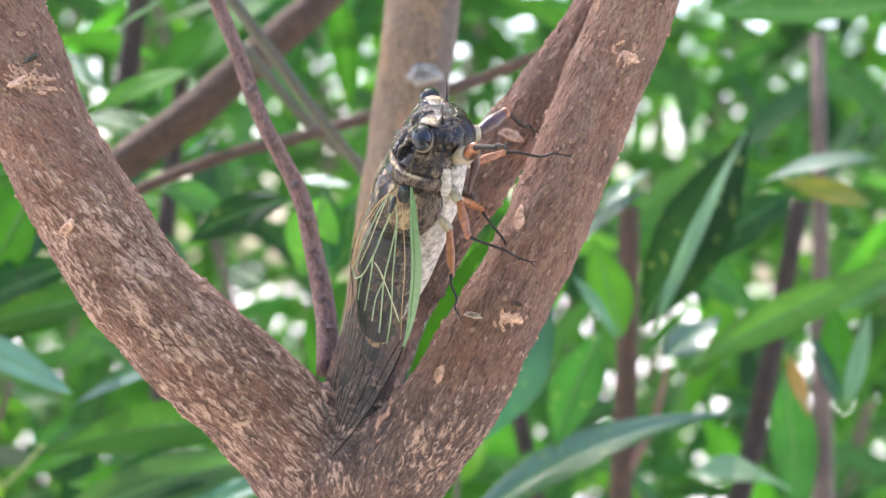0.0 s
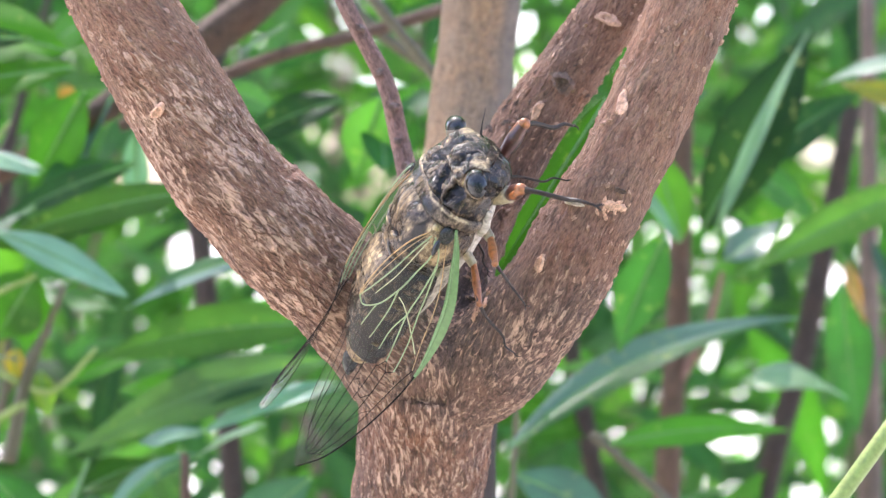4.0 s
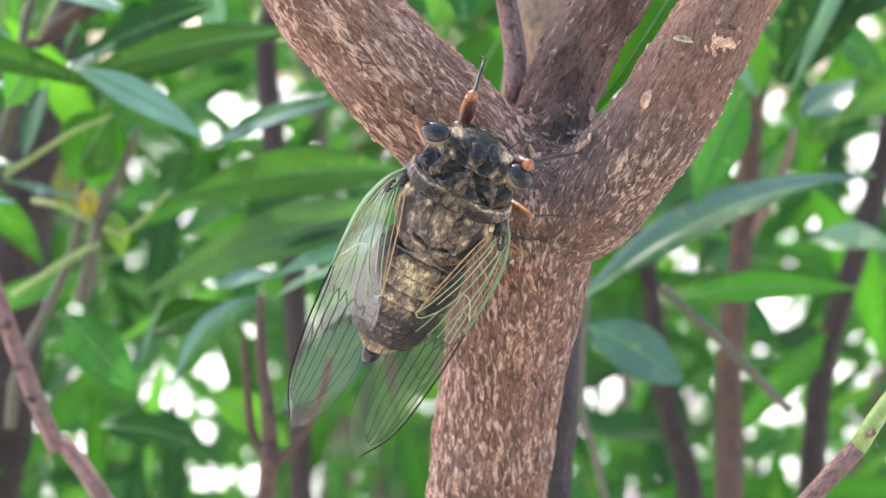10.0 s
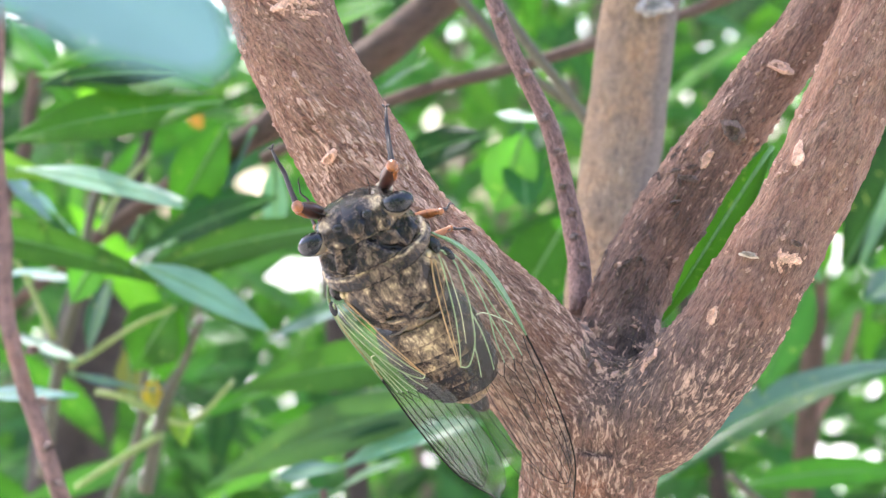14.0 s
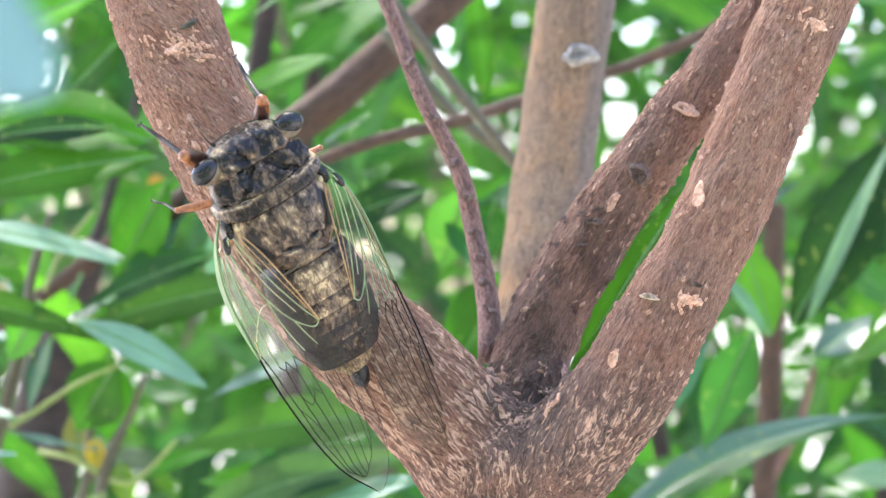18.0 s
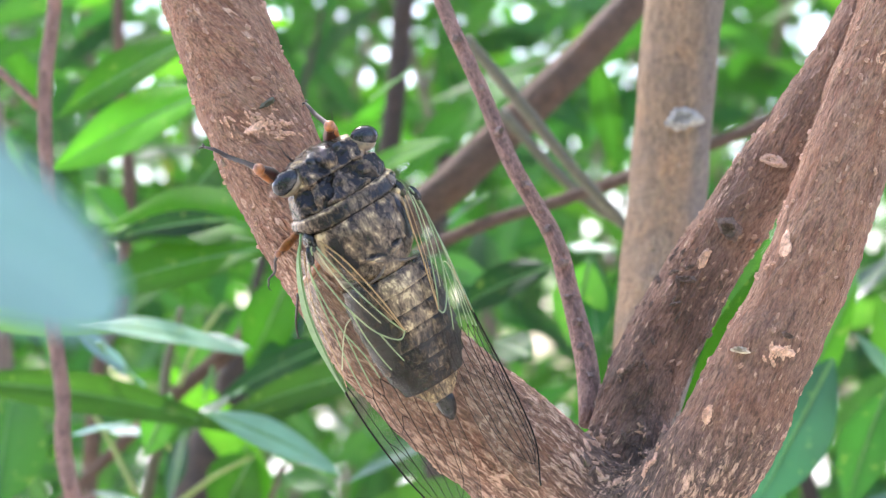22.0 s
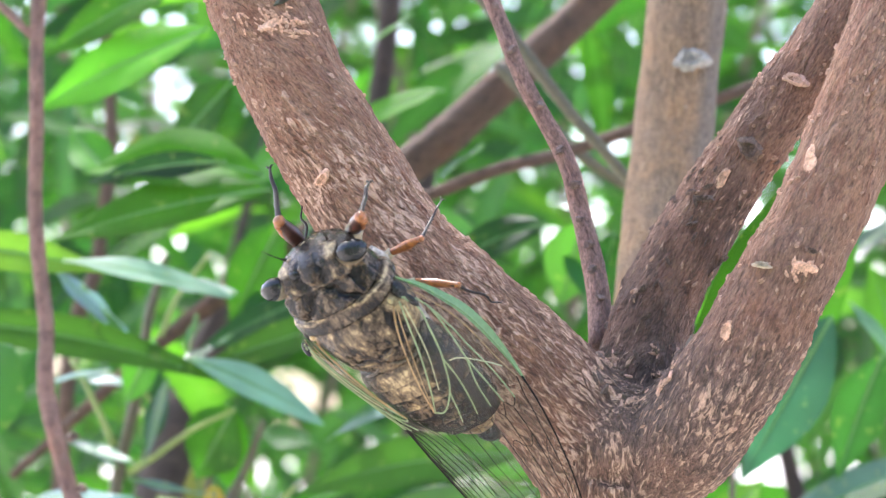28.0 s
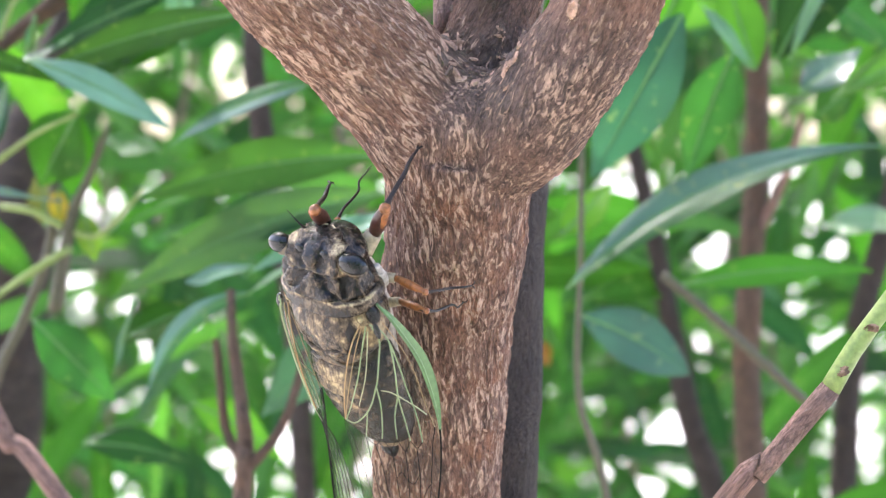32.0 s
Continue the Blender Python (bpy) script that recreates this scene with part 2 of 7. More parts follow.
BARK = bark_material("bark", (0.262, 0.13, 0.08), (0.075, 0.036, 0.023), (0.55, 0.345, 0.235), (0.19, 0.135, 0.108))
BARK_PALE = bark_material("bark_pale", (0.36, 0.235, 0.135), (0.23, 0.145, 0.085), (0.46, 0.32, 0.2), (0.2, 0.155, 0.12))
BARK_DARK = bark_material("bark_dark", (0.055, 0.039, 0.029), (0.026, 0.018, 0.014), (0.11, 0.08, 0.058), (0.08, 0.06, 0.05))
BARK_TWIG = bark_material("bark_twig", (0.34, 0.195, 0.15), (0.18, 0.1, 0.078), (0.44, 0.31, 0.25), (0.22, 0.145, 0.12))
BARK_BROWN = bark_material("bark_brown", (0.135, 0.082, 0.052), (0.08, 0.048, 0.032), (0.19, 0.12, 0.08), (0.11, 0.075, 0.055))
OLIVE_TWIG = plain_material("olive_twig", (0.075, 0.065, 0.032), 0.6, 0.35)
# pale bluish leaves: the sky's sheen is put into their base colour
LEAF_PALE_SHEEN = leaf_material("leaf_pale_sheen", (0.17, 0.29, 0.27), (0.2, 0.32, 0.29), 0.3, 0.5, (1.1, 1.3, 1.35))
LEAF_TEAL_SHEEN = leaf_material("leaf_teal_sheen", (0.125, 0.23, 0.18), (0.17, 0.28, 0.22), 0.42, 0.35, (1.1, 1.35, 0.95))
LEAF_OLIVE = leaf_material("leaf_olive", (0.062, 0.14, 0.03), (0.1, 0.2, 0.05), 0.5, 0.15)
LEAF_TEALDARK = leaf_material("leaf_bluish", (0.024, 0.085, 0.05), (0.06, 0.16, 0.1), 0.36, 0.4, (1.2, 1.5, 0.9))
LEAF_DRY = leaf_material("leaf_dry", (0.2, 0.085, 0.045), (0.25, 0.12, 0.07))
LEAF_SPOT = leaf_material("leaf_specked", (0.026, 0.09, 0.015), (0.07, 0.16, 0.05), 0.45, 0.2, (1.2, 1.5, 0.6), 0.45)
LEAF_ORANGE = leaf_material("leaf_orange", (0.42, 0.13, 0.025), (0.45, 0.2, 0.05))
LEAF_WAXY = leaf_material("leaf_waxy", (0.04, 0.125, 0.04), (0.1, 0.22, 0.1), 0.34, 0.35)
# a weaker sky sheen, likewise mixed into the leaf's colour
LEAF_SHEEN_TINT = leaf_material("leaf_sheen_tint", (0.085, 0.185, 0.13), (0.16, 0.28, 0.2), 0.3, 0.45, (1.3, 1.6, 0.9))
GREEN_TWIG = plain_material("green_twig", (0.2, 0.26, 0.065), 0.5, 0.25)
BARK_FAR = plain_material("bark_far", (0.11, 0.075, 0.055), 0.8, 0.4, 1.0)
SCAR = plain_material("scar_wood", (0.58, 0.34, 0.22), 0.9, 0.5, 20.0)
WART = plain_material("pale_wart", (0.47, 0.28, 0.19), 0.85, 0.4, 24.0)
BUD_RING = plain_material("bud_ring", (0.19, 0.125, 0.1), 0.85, 0.5, 24.0)
BUDSCAR = plain_material("bud_scar", (0.17, 0.1, 0.055), 0.8, 0.4, 24.0)
DEBRIS = plain_material("bark_crumbs", (0.14, 0.09, 0.065), 0.9, 0.5, 30.0)
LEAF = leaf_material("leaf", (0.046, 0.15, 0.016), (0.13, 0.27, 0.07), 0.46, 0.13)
# lit and shaded versions of the same leaf green: light put into the colour
LEAF_LIT = leaf_material("leaf_lit", (0.085, 0.25, 0.022), (0.17, 0.33, 0.07), 0.5, 0.08)
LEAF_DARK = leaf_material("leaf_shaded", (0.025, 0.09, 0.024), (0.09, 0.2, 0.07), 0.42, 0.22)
LEAF_FAR = leaf_material("leaf_far", (0.038, 0.12, 0.018), (0.1, 0.22, 0.06), 0.45, 0.2)
LEAF_OLD = leaf_material("leaf_yellow", (0.2, 0.18, 0.03), (0.3, 0.28, 0.08))
CHITIN = chitin_material()
RIM = plain_material("shell_rim", (0.075, 0.054, 0.033), 0.4, 0.5, 16.0)
RIM_PALE = plain_material("pale_rim", (0.13, 0.095, 0.055), 0.45, 0.4, 16.0)
EYE = plain_material("eye", (0.01, 0.01, 0.009), 0.07, 0.4, 30.0, 0.35, 0.0)
OCELLUS = plain_material("ocellus", (0.2, 0.06, 0.045), 0.1, 0.2, 30.0, 0.7, 0.5)
PALE_EDGE = plain_material("pale_edge", (0.4, 0.3, 0.15), 0.45, 0.3)
BELLY = plain_material("waxy_belly", (0.36, 0.31, 0.25), 0.7, 0.6, 12.0)
COXA = plain_material("leg_base", (0.3, 0.24, 0.15), 0.4, 0.4, 14.0, 0.4)
LEG_ORANGE = plain_material("leg_orange", (0.25, 0.085, 0.022), 0.35, 0.5, 16.0)
LEG_BROWN = plain_material("leg_brown", (0.06, 0.022, 0.014), 0.28, 0.5)
LICHEN = plain_material("grey_knot", (0.26, 0.235, 0.2), 0.85, 0.5, 10.0)
CHIP = plain_material("pale_chip", (0.46, 0.37, 0.27), 0.7, 0.3, 20.0)
LEG_DARK = plain_material("leg_dark", (0.022, 0.014, 0.01), 0.45, 0.5, 16.0, 0.25)
VEIN_GREEN = plain_material("vein_green", (0.2, 0.26, 0.11), 0.4, 0.2)
VEIN_COSTA = plain_material("vein_costa", (0.095, 0.175, 0.055), 0.35, 0.2)
VEIN_AMBER = plain_material("vein_amber", (0.33, 0.195, 0.07), 0.4, 0.2)
VEIN_PALE = plain_material("vein_pale", (0.36, 0.35, 0.18), 0.45, 0.2)
VEIN_DARK = plain_material("vein_dark", (0.012, 0.009, 0.007), 0.75, 0.3, 12.0, 0.1)
MEMBRANE = wing_material()
GROUND = plain_material("dry_soil", (0.39, 0.37, 0.33), 0.95, 0.3, 0.04)

# ---- kit ----
def part(name, data, mat, parent=None, label="", smooth=True):
    """Links mesh data (or a bmesh) as one object, under a thing or a part."""
    if isinstance(data, bmesh.types.BMesh):
        me = bpy.data.meshes.new(name)
        bmesh.ops.recalc_face_normals(data, faces=data.faces)
        data.to_mesh(me)
        data.free()
    else:
        me = data
    if smooth:
        me.polygons.foreach_set("use_smooth", [True] * len(me.polygons))
    if not me.materials:
        me.materials.append(mat)
    ob = new(name, me)
    if parent is not None:
        ob.parent = parent
    if label:
        ob["label"] = label
    return ob


def mesh_of(name, verts, faces):
    me = bpy.data.meshes.new(name)
    me.from_pydata([tuple(v) for v in verts], [], faces)
    me.update()
    return me


def smooth_line(points, radii, step):
    """Catmull-Rom through points (cm), resampled; returns points and radii in metres."""
    p = np.array(points, float)
    r = np.array(radii, float)
    ext = np.vstack([2 * p[0] - p[1], p, 2 * p[-1] - p[-2]])
    out, rad = [], []
    for i in range(len(p) - 1):
        a, b, c, d = ext[i : i + 4]
        k = max(2, int(np.linalg.norm(c - b) / step))
        for t in np.linspace(0, 1, k, endpoint=False):
            out.append(0.5 * (2 * b + (c - a) * t + (2 * a - 5 * b + 4 * c - d) * t * t + (3 * b - a - 3 * c + d) * t**3))
            s = t * t * (3 - 2 * t)
            rad.append(r[i] * (1 - s) + r[i + 1] * s)
    out.append(p[-1])
    rad.append(r[-1])
    return np.array(out) * CM, np.array(rad) * CM


def tube(points, radii, sides=12, step=0.3, lumps=0.0, seed=0):
    """A closed tapered tube along a smooth line given in cm."""
    p, r = smooth_line(points, radii, step)
    n = len(p)
    tan = np.gradient(p, axis=0)
    tan /= np.linalg.norm(tan, axis=1)[:, None] + 1e-12
    ref = np.array([0.3, -1, 0.2]) if abs(tan[0] @ np.array([0, 1, 0])) < 0.9 else np.array([1, 0, 0.2])
    verts, faces = [], []
    rng = random.Random(seed)
    wob = [rng.uniform(0, 6.28) for _ in range(4)]
    u = np.cross(tan[0], ref)
    for i in range(n):
        u = u - tan[i] * (u @ tan[i])
        u /= np.linalg.norm(u)
        v = np.cross(tan[i], u)
        for k in range(sides):
            a = 2 * math.pi * k / sides
            q = r[i] * (1 + lumps * (math.sin(2 * a + wob[0] + i * 0.35) + math.sin(3 * a + wob[1] - i * 0.6) + math.sin(i * 0.9 + wob[2])))
            verts.append(p[i] + q * (math.cos(a) * u + math.sin(a) * v))
    for i in range(n - 1):
        for k in range(sides):
            k2 = (k + 1) % sides
            faces.append((i * sides + k, i * sides + k2, (i + 1) * sides + k2, (i + 1) * sides + k))
    faces.append(tuple(range(sides))[::-1])
    faces.append(tuple((n - 1) * sides + k for k in range(sides)))
    return verts, faces


def value_noise(p, seed=0):
    """Smooth value noise, 0 to 1, at rows of coordinates."""
    i = np.floor(p).astype(np.int64)
    f = p - i
    f = f * f * (3 - 2 * f)

    def corner(dx, dy, dz):
        h = (i[:, 0] + dx) * 374761393 + (i[:, 1] + dy) * 668265263 + (i[:, 2] + dz) * 2147483647 + seed * 1274126177
        h = (h ^ (h >> 13)) * 1274126177
        h = h ^ (h >> 16)
        return (h & 0xFFFF) / 65535.0

    out = 0
    for dx in (0, 1):
        for dy in (0, 1):
            for dz in (0, 1):
                w = (f[:, 0] if dx else 1 - f[:, 0]) * (f[:, 1] if dy else 1 - f[:, 1]) * (f[:, 2] if dz else 1 - f[:, 2])
                out = out + w * corner(dx, dy, dz)
    return out


def set_attribute(me, name, kind, values):
    at = me.attributes.new(name, kind, "POINT")
    at.data.foreach_set("vector" if kind == "FLOAT_VECTOR" else "value", np.ascontiguousarray(values, dtype=np.float32).ravel())


def bark_tube(name, points, radii, mat, parent=None, label="", sides=40, step=0.06, flecks=0.5, relief=0.02, seed=0, grey_side=0.0):
    """A stem whose skin carries grain along it, raised flecks and small lumps."""
    verts, faces = tube(points, radii, sides, step, 0.012, seed)
    me = mesh_of(name, verts, faces)
    n = len(verts) // sides
    ring, around = np.divmod(np.arange(len(verts)), sides)
    r = np.interp(np.linspace(0, 1, n), np.linspace(0, 1, len(radii)), radii)
    a = 2 * np.pi * around / sides
    bark = np.stack([r[ring] * np.cos(a), r[ring] * np.sin(a), ring * step * 0.4 + seed * 7.3], 1)
    skin(me, bark, np.full(len(verts), flecks), relief, seed)
    # greyer on faces that point towards +x, with an uneven edge
    if grey_side:
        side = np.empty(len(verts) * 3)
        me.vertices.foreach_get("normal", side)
        side = side[0::3] * grey_side
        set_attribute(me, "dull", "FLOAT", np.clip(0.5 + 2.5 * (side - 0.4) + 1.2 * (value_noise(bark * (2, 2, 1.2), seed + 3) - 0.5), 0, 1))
    return part(name, me, mat, parent, label)


def skin(me, bark, amount, relief, seed=0, dark_amount=None, young_lit=None):
    """Displaces a mesh by bark relief and stores what its material reads."""
    count = len(me.vertices)
    co = np.empty(count * 3)
    me.vertices.foreach_get("co", co)
    co = co.reshape(-1, 3)
    nor = np.empty(count * 3)
    me.vertices.foreach_get("normal", nor)
    nor = nor.reshape(-1, 3)
    warp = bark + 0.035 * (np.stack([value_noise(bark * 14, seed + k) for k in (1, 2, 3)], 1) - 0.5)
    a = value_noise(warp * 17, seed + 5)
    b = value_noise(warp * 27 + 11.3, seed + 6)
    streak = np.clip((0.6 * a + 0.4 * b - (0.7 - 0.13 * amount)) / 0.07, 0, 1)
    dents = value_noise(warp * 6, seed + 8) - 0.5
    height = relief * (0.55 * streak + 0.9 * dents + 0.35 * (b - 0.5))
    co += nor * (height * CM)[:, None]
    me.vertices.foreach_set("co", co.ravel())
    me.update()
    set_attribute(me, "bark", "FLOAT_VECTOR", bark)
    set_attribute(me, "fleck", "FLOAT", amount * np.clip(0.55 + 0.9 * value_noise(bark * 3, seed + 9), 0, 1.15))
    set_attribute(me, "dark_amount", "FLOAT", np.zeros(count) if dark_amount is None else dark_amount)
    set_attribute(me, "young_lit", "FLOAT", np.zeros(count) if young_lit is None else young_lit)


def ellipsoid(bm, centre, radii, turn=(0, 0, 0), seg=20):
    m = pose(centre[0] * CM, centre[1] * CM, centre[2] * CM, *turn) @ Matrix.Diagonal((radii[0] * CM, radii[1] * CM, radii[2] * CM, 1))
    bmesh.ops.create_uvsphere(bm, u_segments=seg, v_segments=max(6, seg * 2 // 3), radius=1, matrix=m)
    return bm


def tube_bm(points, radii, sides=10, step=0.05):
    bm = bmesh.new()
    verts, faces = tube(points, radii, sides, step)
    vs = [bm.verts.new(v) for v in verts]
    for f in faces:
        bm.faces.new([vs[k] for k in f])
    return bm

# ---- the forked tree ----
# axes in cm, from the fork outwards, with radii
TRUNK = ([(-0.55, 3.0, -7.6), (-0.42, 2.1, -5.4), (-0.3, 1.5, -3.6), (-0.14, 0.85, -2.1), (-0.05, 0.3, -0.9)], [0.9, 0.88, 0.88, 0.92, 0.98])
LEFT = ([(-0.2, 0.35, -0.95), (-1.15, 0.05, 0.12), (-1.9, -0.25, 0.8), (-2.84, -0.5, 1.75), (-3.52, -0.72, 2.85), (-4.05, -0.8, 3.75), (-4.42, -0.82, 4.67), (-4.95, -0.85, 6.25), (-5.3, -0.9, 7.9)], [0.9, 0.82, 0.78, 0.74, 0.7, 0.68, 0.68, 0.64, 0.62])
RIGHT = ([(0.0, 0.35, -1.1), (0.72, -0.1, -0.72), (1.45, -0.6, 0.2), (2.08, -0.8, 1.35), (2.6, -0.85, 2.3), (3.36, -0.85, 4.19), (4.02, -0.85, 5.8), (4.6, -0.85, 7.6)], [0.85, 0.75, 0.66, 0.6, 0.56, 0.56, 0.56, 0.55])
BACK = ([(0.2, 0.6, -0.5), (0.4, 0.82, 0.75), (1.05, 0.85, 2.05), (1.95, 0.75, 3.37), (2.62, 0.6, 4.3), (3.42, 0.5, 5.4), (4.3, 0.4, 7.0)], [0.62, 0.54, 0.5, 0.46, 0.42, 0.4, 0.38])


def scar_mesh(name, wide, tall, lift, rim, seed):
    """A small uneven cushion, lying on z = 0: a leaf scar, knot or cork wart."""
    rng = random.Random(seed)
    bm = bmesh.new()
    seg, rows = 34, []
    ph = [rng.uniform(0, 6.28) for _ in range(4)]
    for r, h in ((1.2, -0.8), (1.02, 0.0), (0.9, 0.6), (0.78, 1.0), (0.64, 1.0), (0.5, 1.0 - rim * 0.6), (0.35, 1.0 - rim), (0.15, 1.0 - rim * 0.8)):
        row = []
        for k in range(seg):
            a = 2 * math.pi * k / seg
            q = r * (1 + 0.12 * math.sin(2 * a + ph[0]) + 0.1 * math.sin(3 * a + ph[1]) + 0.06 * math.sin(5 * a + ph[2]) + rng.uniform(-0.1, 0.1))
            row.append(bm.verts.new((q * wide * math.cos(a) * CM, q * tall * math.sin(a) * CM, lift * (h + rng.uniform(-0.6, 0.6)) * CM)))
        rows.append(row)
    for a, b in zip(rows, rows[1:]):
        for k in range(seg):
            bm.faces.new((a[k], a[(k + 1) % seg], b[(k + 1) % seg], b[k]))
    bm.faces.new(rows[-1])
    me = bpy.data.meshes.new(name)
    bm.to_mesh(me)
    bm.free()
    return me


def on_skin(place, normal, way, turn=0.0):
    z = Vector(normal).normalized()
    y = Vector(way) - z * Vector(way).dot(z)
    y = y.normalized()
    m = Matrix((y.cross(z), y, z)).transposed().to_4x4()
    m.translation = place
    return m @ pose(0, 0, 0, 0, 0, turn)


def build_tree():
    """Trunk and three limbs, grown together into one skin and then divided limb by limb."""
    lines = [TRUNK, LEFT, RIGHT, BACK]
    verts, faces = [], []
    for k, (pts, rad) in enumerate(lines):
        v, f = tube(pts, rad, 48, 0.12, 0.012, k)
        faces += [tuple(i + len(verts) for i in face) for face in f]
        verts += v
    raw = mesh_of("raw_tree", verts, faces)
    bm = bmesh.new()
    bm.from_mesh(raw)
    ellipsoid(bm, (0.0, 0.15, -0.75), (1.05, 0.85, 0.75))
    ellipsoid(bm, (0.2, 0.4, -0.35), (0.7, 0.6, 0.42))
    bm.to_mesh(raw)
    bm.free()
    ob = new("raw_tree", raw)
    rm = ob.modifiers.new("grow", "REMESH")
    rm.mode, rm.voxel_size = "VOXEL", 0.00023
    sm = ob.modifiers.new("soften", "SMOOTH")
    sm.factor, sm.iterations = 0.5, 22
    me = bpy.data.meshes.new_from_object(ob.evaluated_get(bpy.context.evaluated_depsgraph_get()))
    bpy.data.objects.remove(ob)
    count = len(me.vertices)
    co = np.empty(count * 3)
    me.vertices.foreach_get("co", co)
    co = co.reshape(-1, 3) / CM
    best = np.full((4, count), 1e9)
    near = np.zeros((4, count, 3))
    along = np.zeros((4, count))
    for k, (pts, rad) in enumerate(lines):
        p, r = smooth_line(pts, rad, 0.4)
        p, r = p / CM, r / CM
        tan = np.gradient(p, axis=0)
        tan /= np.linalg.norm(tan, axis=1)[:, None]
        for i in range(len(p)):
            d = np.linalg.norm(co - p[i], axis=1) - r[i]
            hit = d < best[k]
            best[k][hit] = d[hit]
            near[k][hit] = tan[i]
    w = np.exp(-(best - best.min(0)) / 0.12)
    w /= w.sum(0)
    way = (w[:, :, None] * near).sum(0)
    way /= np.linalg.norm(way, axis=1)[:, None] + 1e-9
    label = best.argmin(0)
    # the grain runs along each limb: the share of the place that lies along it is shortened
    lead = np.array([(-0.05, -0.3, 0.95), (-0.7, -0.2, 0.68), (0.42, -0.1, 0.9), (0.5, 0.0, 0.86)])
    lead /= np.linalg.norm(lead, axis=1)[:, None]
    d = (w[:, :, None] * lead[:, None]).sum(0)
    d /= np.linalg.norm(d, axis=1)[:, None]
    s = (co * d).sum(1)
    bark = co - d * (s * 0.45)[:, None]
    height = co[:, 2]
    fade = w * np.array([0.95, 1.05, 0.9, 0.4])[:, None]
    amount = fade.sum(0)
    amount -= w[1] * np.clip((height - 2.6) / 2.2, 0, 0.6) + w[2] * np.clip((height + 0.3) / 2.0, 0, 0.55)
    # darker in the fork's crotch; grime patches on the rear limb; random dark patches
    dark_amount = np.clip(1 - np.linalg.norm((co - (0.35, 0.1, 0.15)) / (0.75, 0.8, 0.4), axis=1), 0, 1) * 0.9
    dark_amount = np.maximum(dark_amount, np.where(label == 3, np.clip(1.0 - np.abs(height - 1.5) / 1.7, 0, 1) * np.clip(value_noise(co * 1.5, 4) * 2.2 - 0.55, 0, 1) * 0.8, 0))
    dark_amount = np.maximum(dark_amount, np.clip(value_noise(co * 1.7, 31) - 0.62, 0, 1) * 1.2)
    # grows with height: younger bark and the stronger light there, both as colour
    young_lit = np.clip((height - np.where(label == 1, -0.8, 0.2)) / 2.8, 0, 1) * (0.6 + 0.5 * value_noise(co * 1.1, 8)) * np.where(label == 3, 0.45, 1.0)
    skin(me, bark, amount, 0.028, 3, dark_amount, young_lit)
    dull = np.clip(1.35 - np.linalg.norm((co - (0.75, -0.3, -0.35)) / (1.5, 1.6, 1.25), axis=1), 0, 1) * np.where(label == 1, np.clip(1 - (-0.15 - co[:, 0]) / 0.6, 0, 1), 1)
    dull = np.maximum(dull, 0.1 * w[3]) * (0.6 + 0.6 * value_noise(co * 1.9, 17))
    set_attribute(me, "dull", "FLOAT", dull)
    me.polygons.foreach_set("use_smooth", [True] * len(me.polygons))
    normals = np.empty(count * 3)
    me.vertices.foreach_get("normal", normals)
    normals = normals.reshape(-1, 3)
    full = np.empty(count * 3)
    me.vertices.foreach_get("co", full)
    full = full.reshape(-1, 3)
    nf = len(me.polygons)
    sizes = np.empty(nf, dtype=np.int32)
    me.polygons.foreach_get("loop_total", sizes)
    loops = np.empty(len(me.loops), dtype=np.int32)
    me.loops.foreach_get("vertex_index", loops)
    ends = np.cumsum(sizes)
    attrs = {}
    for name, kind, width in (("bark", "FLOAT_VECTOR", 3), ("fleck", "FLOAT", 1), ("dark_amount", "FLOAT", 1), ("young_lit", "FLOAT", 1), ("dull", "FLOAT", 1)):
        buf = np.empty(count * width, dtype=np.float32)
        me.attributes[name].data.foreach_get("vector" if width == 3 else "value", buf)
        attrs[name] = (kind, buf.reshape(count, width))
    owner = label[loops[ends - sizes]]
    tree = tagged(new("tree"), "forked shrub tree with reddish-brown flecked bark", "tree")
    tree.location = (-0.0055, 0.03, -0.076)
    named = ["trunk", "limb", "limb", "limb"]
    remarks = ["", "", "", "darker limb with scraped bark"]
    limbs = []
    for k in range(4):
        mine = np.flatnonzero(owner == k)
        idx = [loops[ends[i] - sizes[i] : ends[i]] for i in mine]
        used = np.unique(np.concatenate(idx))
        back = np.zeros(count, dtype=np.int32)
        back[used] = np.arange(len(used))
        sub = bpy.data.meshes.new(named[k])
        sub.from_pydata((full[used] - np.array(tree.location)).tolist(), [], [back[f].tolist() for f in idx])
        sub.update()
        # the grain of each limb runs its own way
        own = co[used] - lead[k] * ((co[used] @ lead[k]) * 0.71)[:, None]
        for name, (kind, buf) in attrs.items():
            set_attribute(sub, name, kind, own if name == "bark" else buf[used])
        sub.polygons.foreach_set("use_smooth", [True] * len(sub.polygons))
        sub.normals_split_custom_set_from_vertices(normals[used].tolist())
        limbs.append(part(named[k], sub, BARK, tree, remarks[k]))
    home = Vector(tree.location)

    def spot(place):
        i = int(np.argmin(((full / CM - np.array(place)) ** 2).sum(1)))
        return Vector(full[i]) - home, Vector(normals[i])

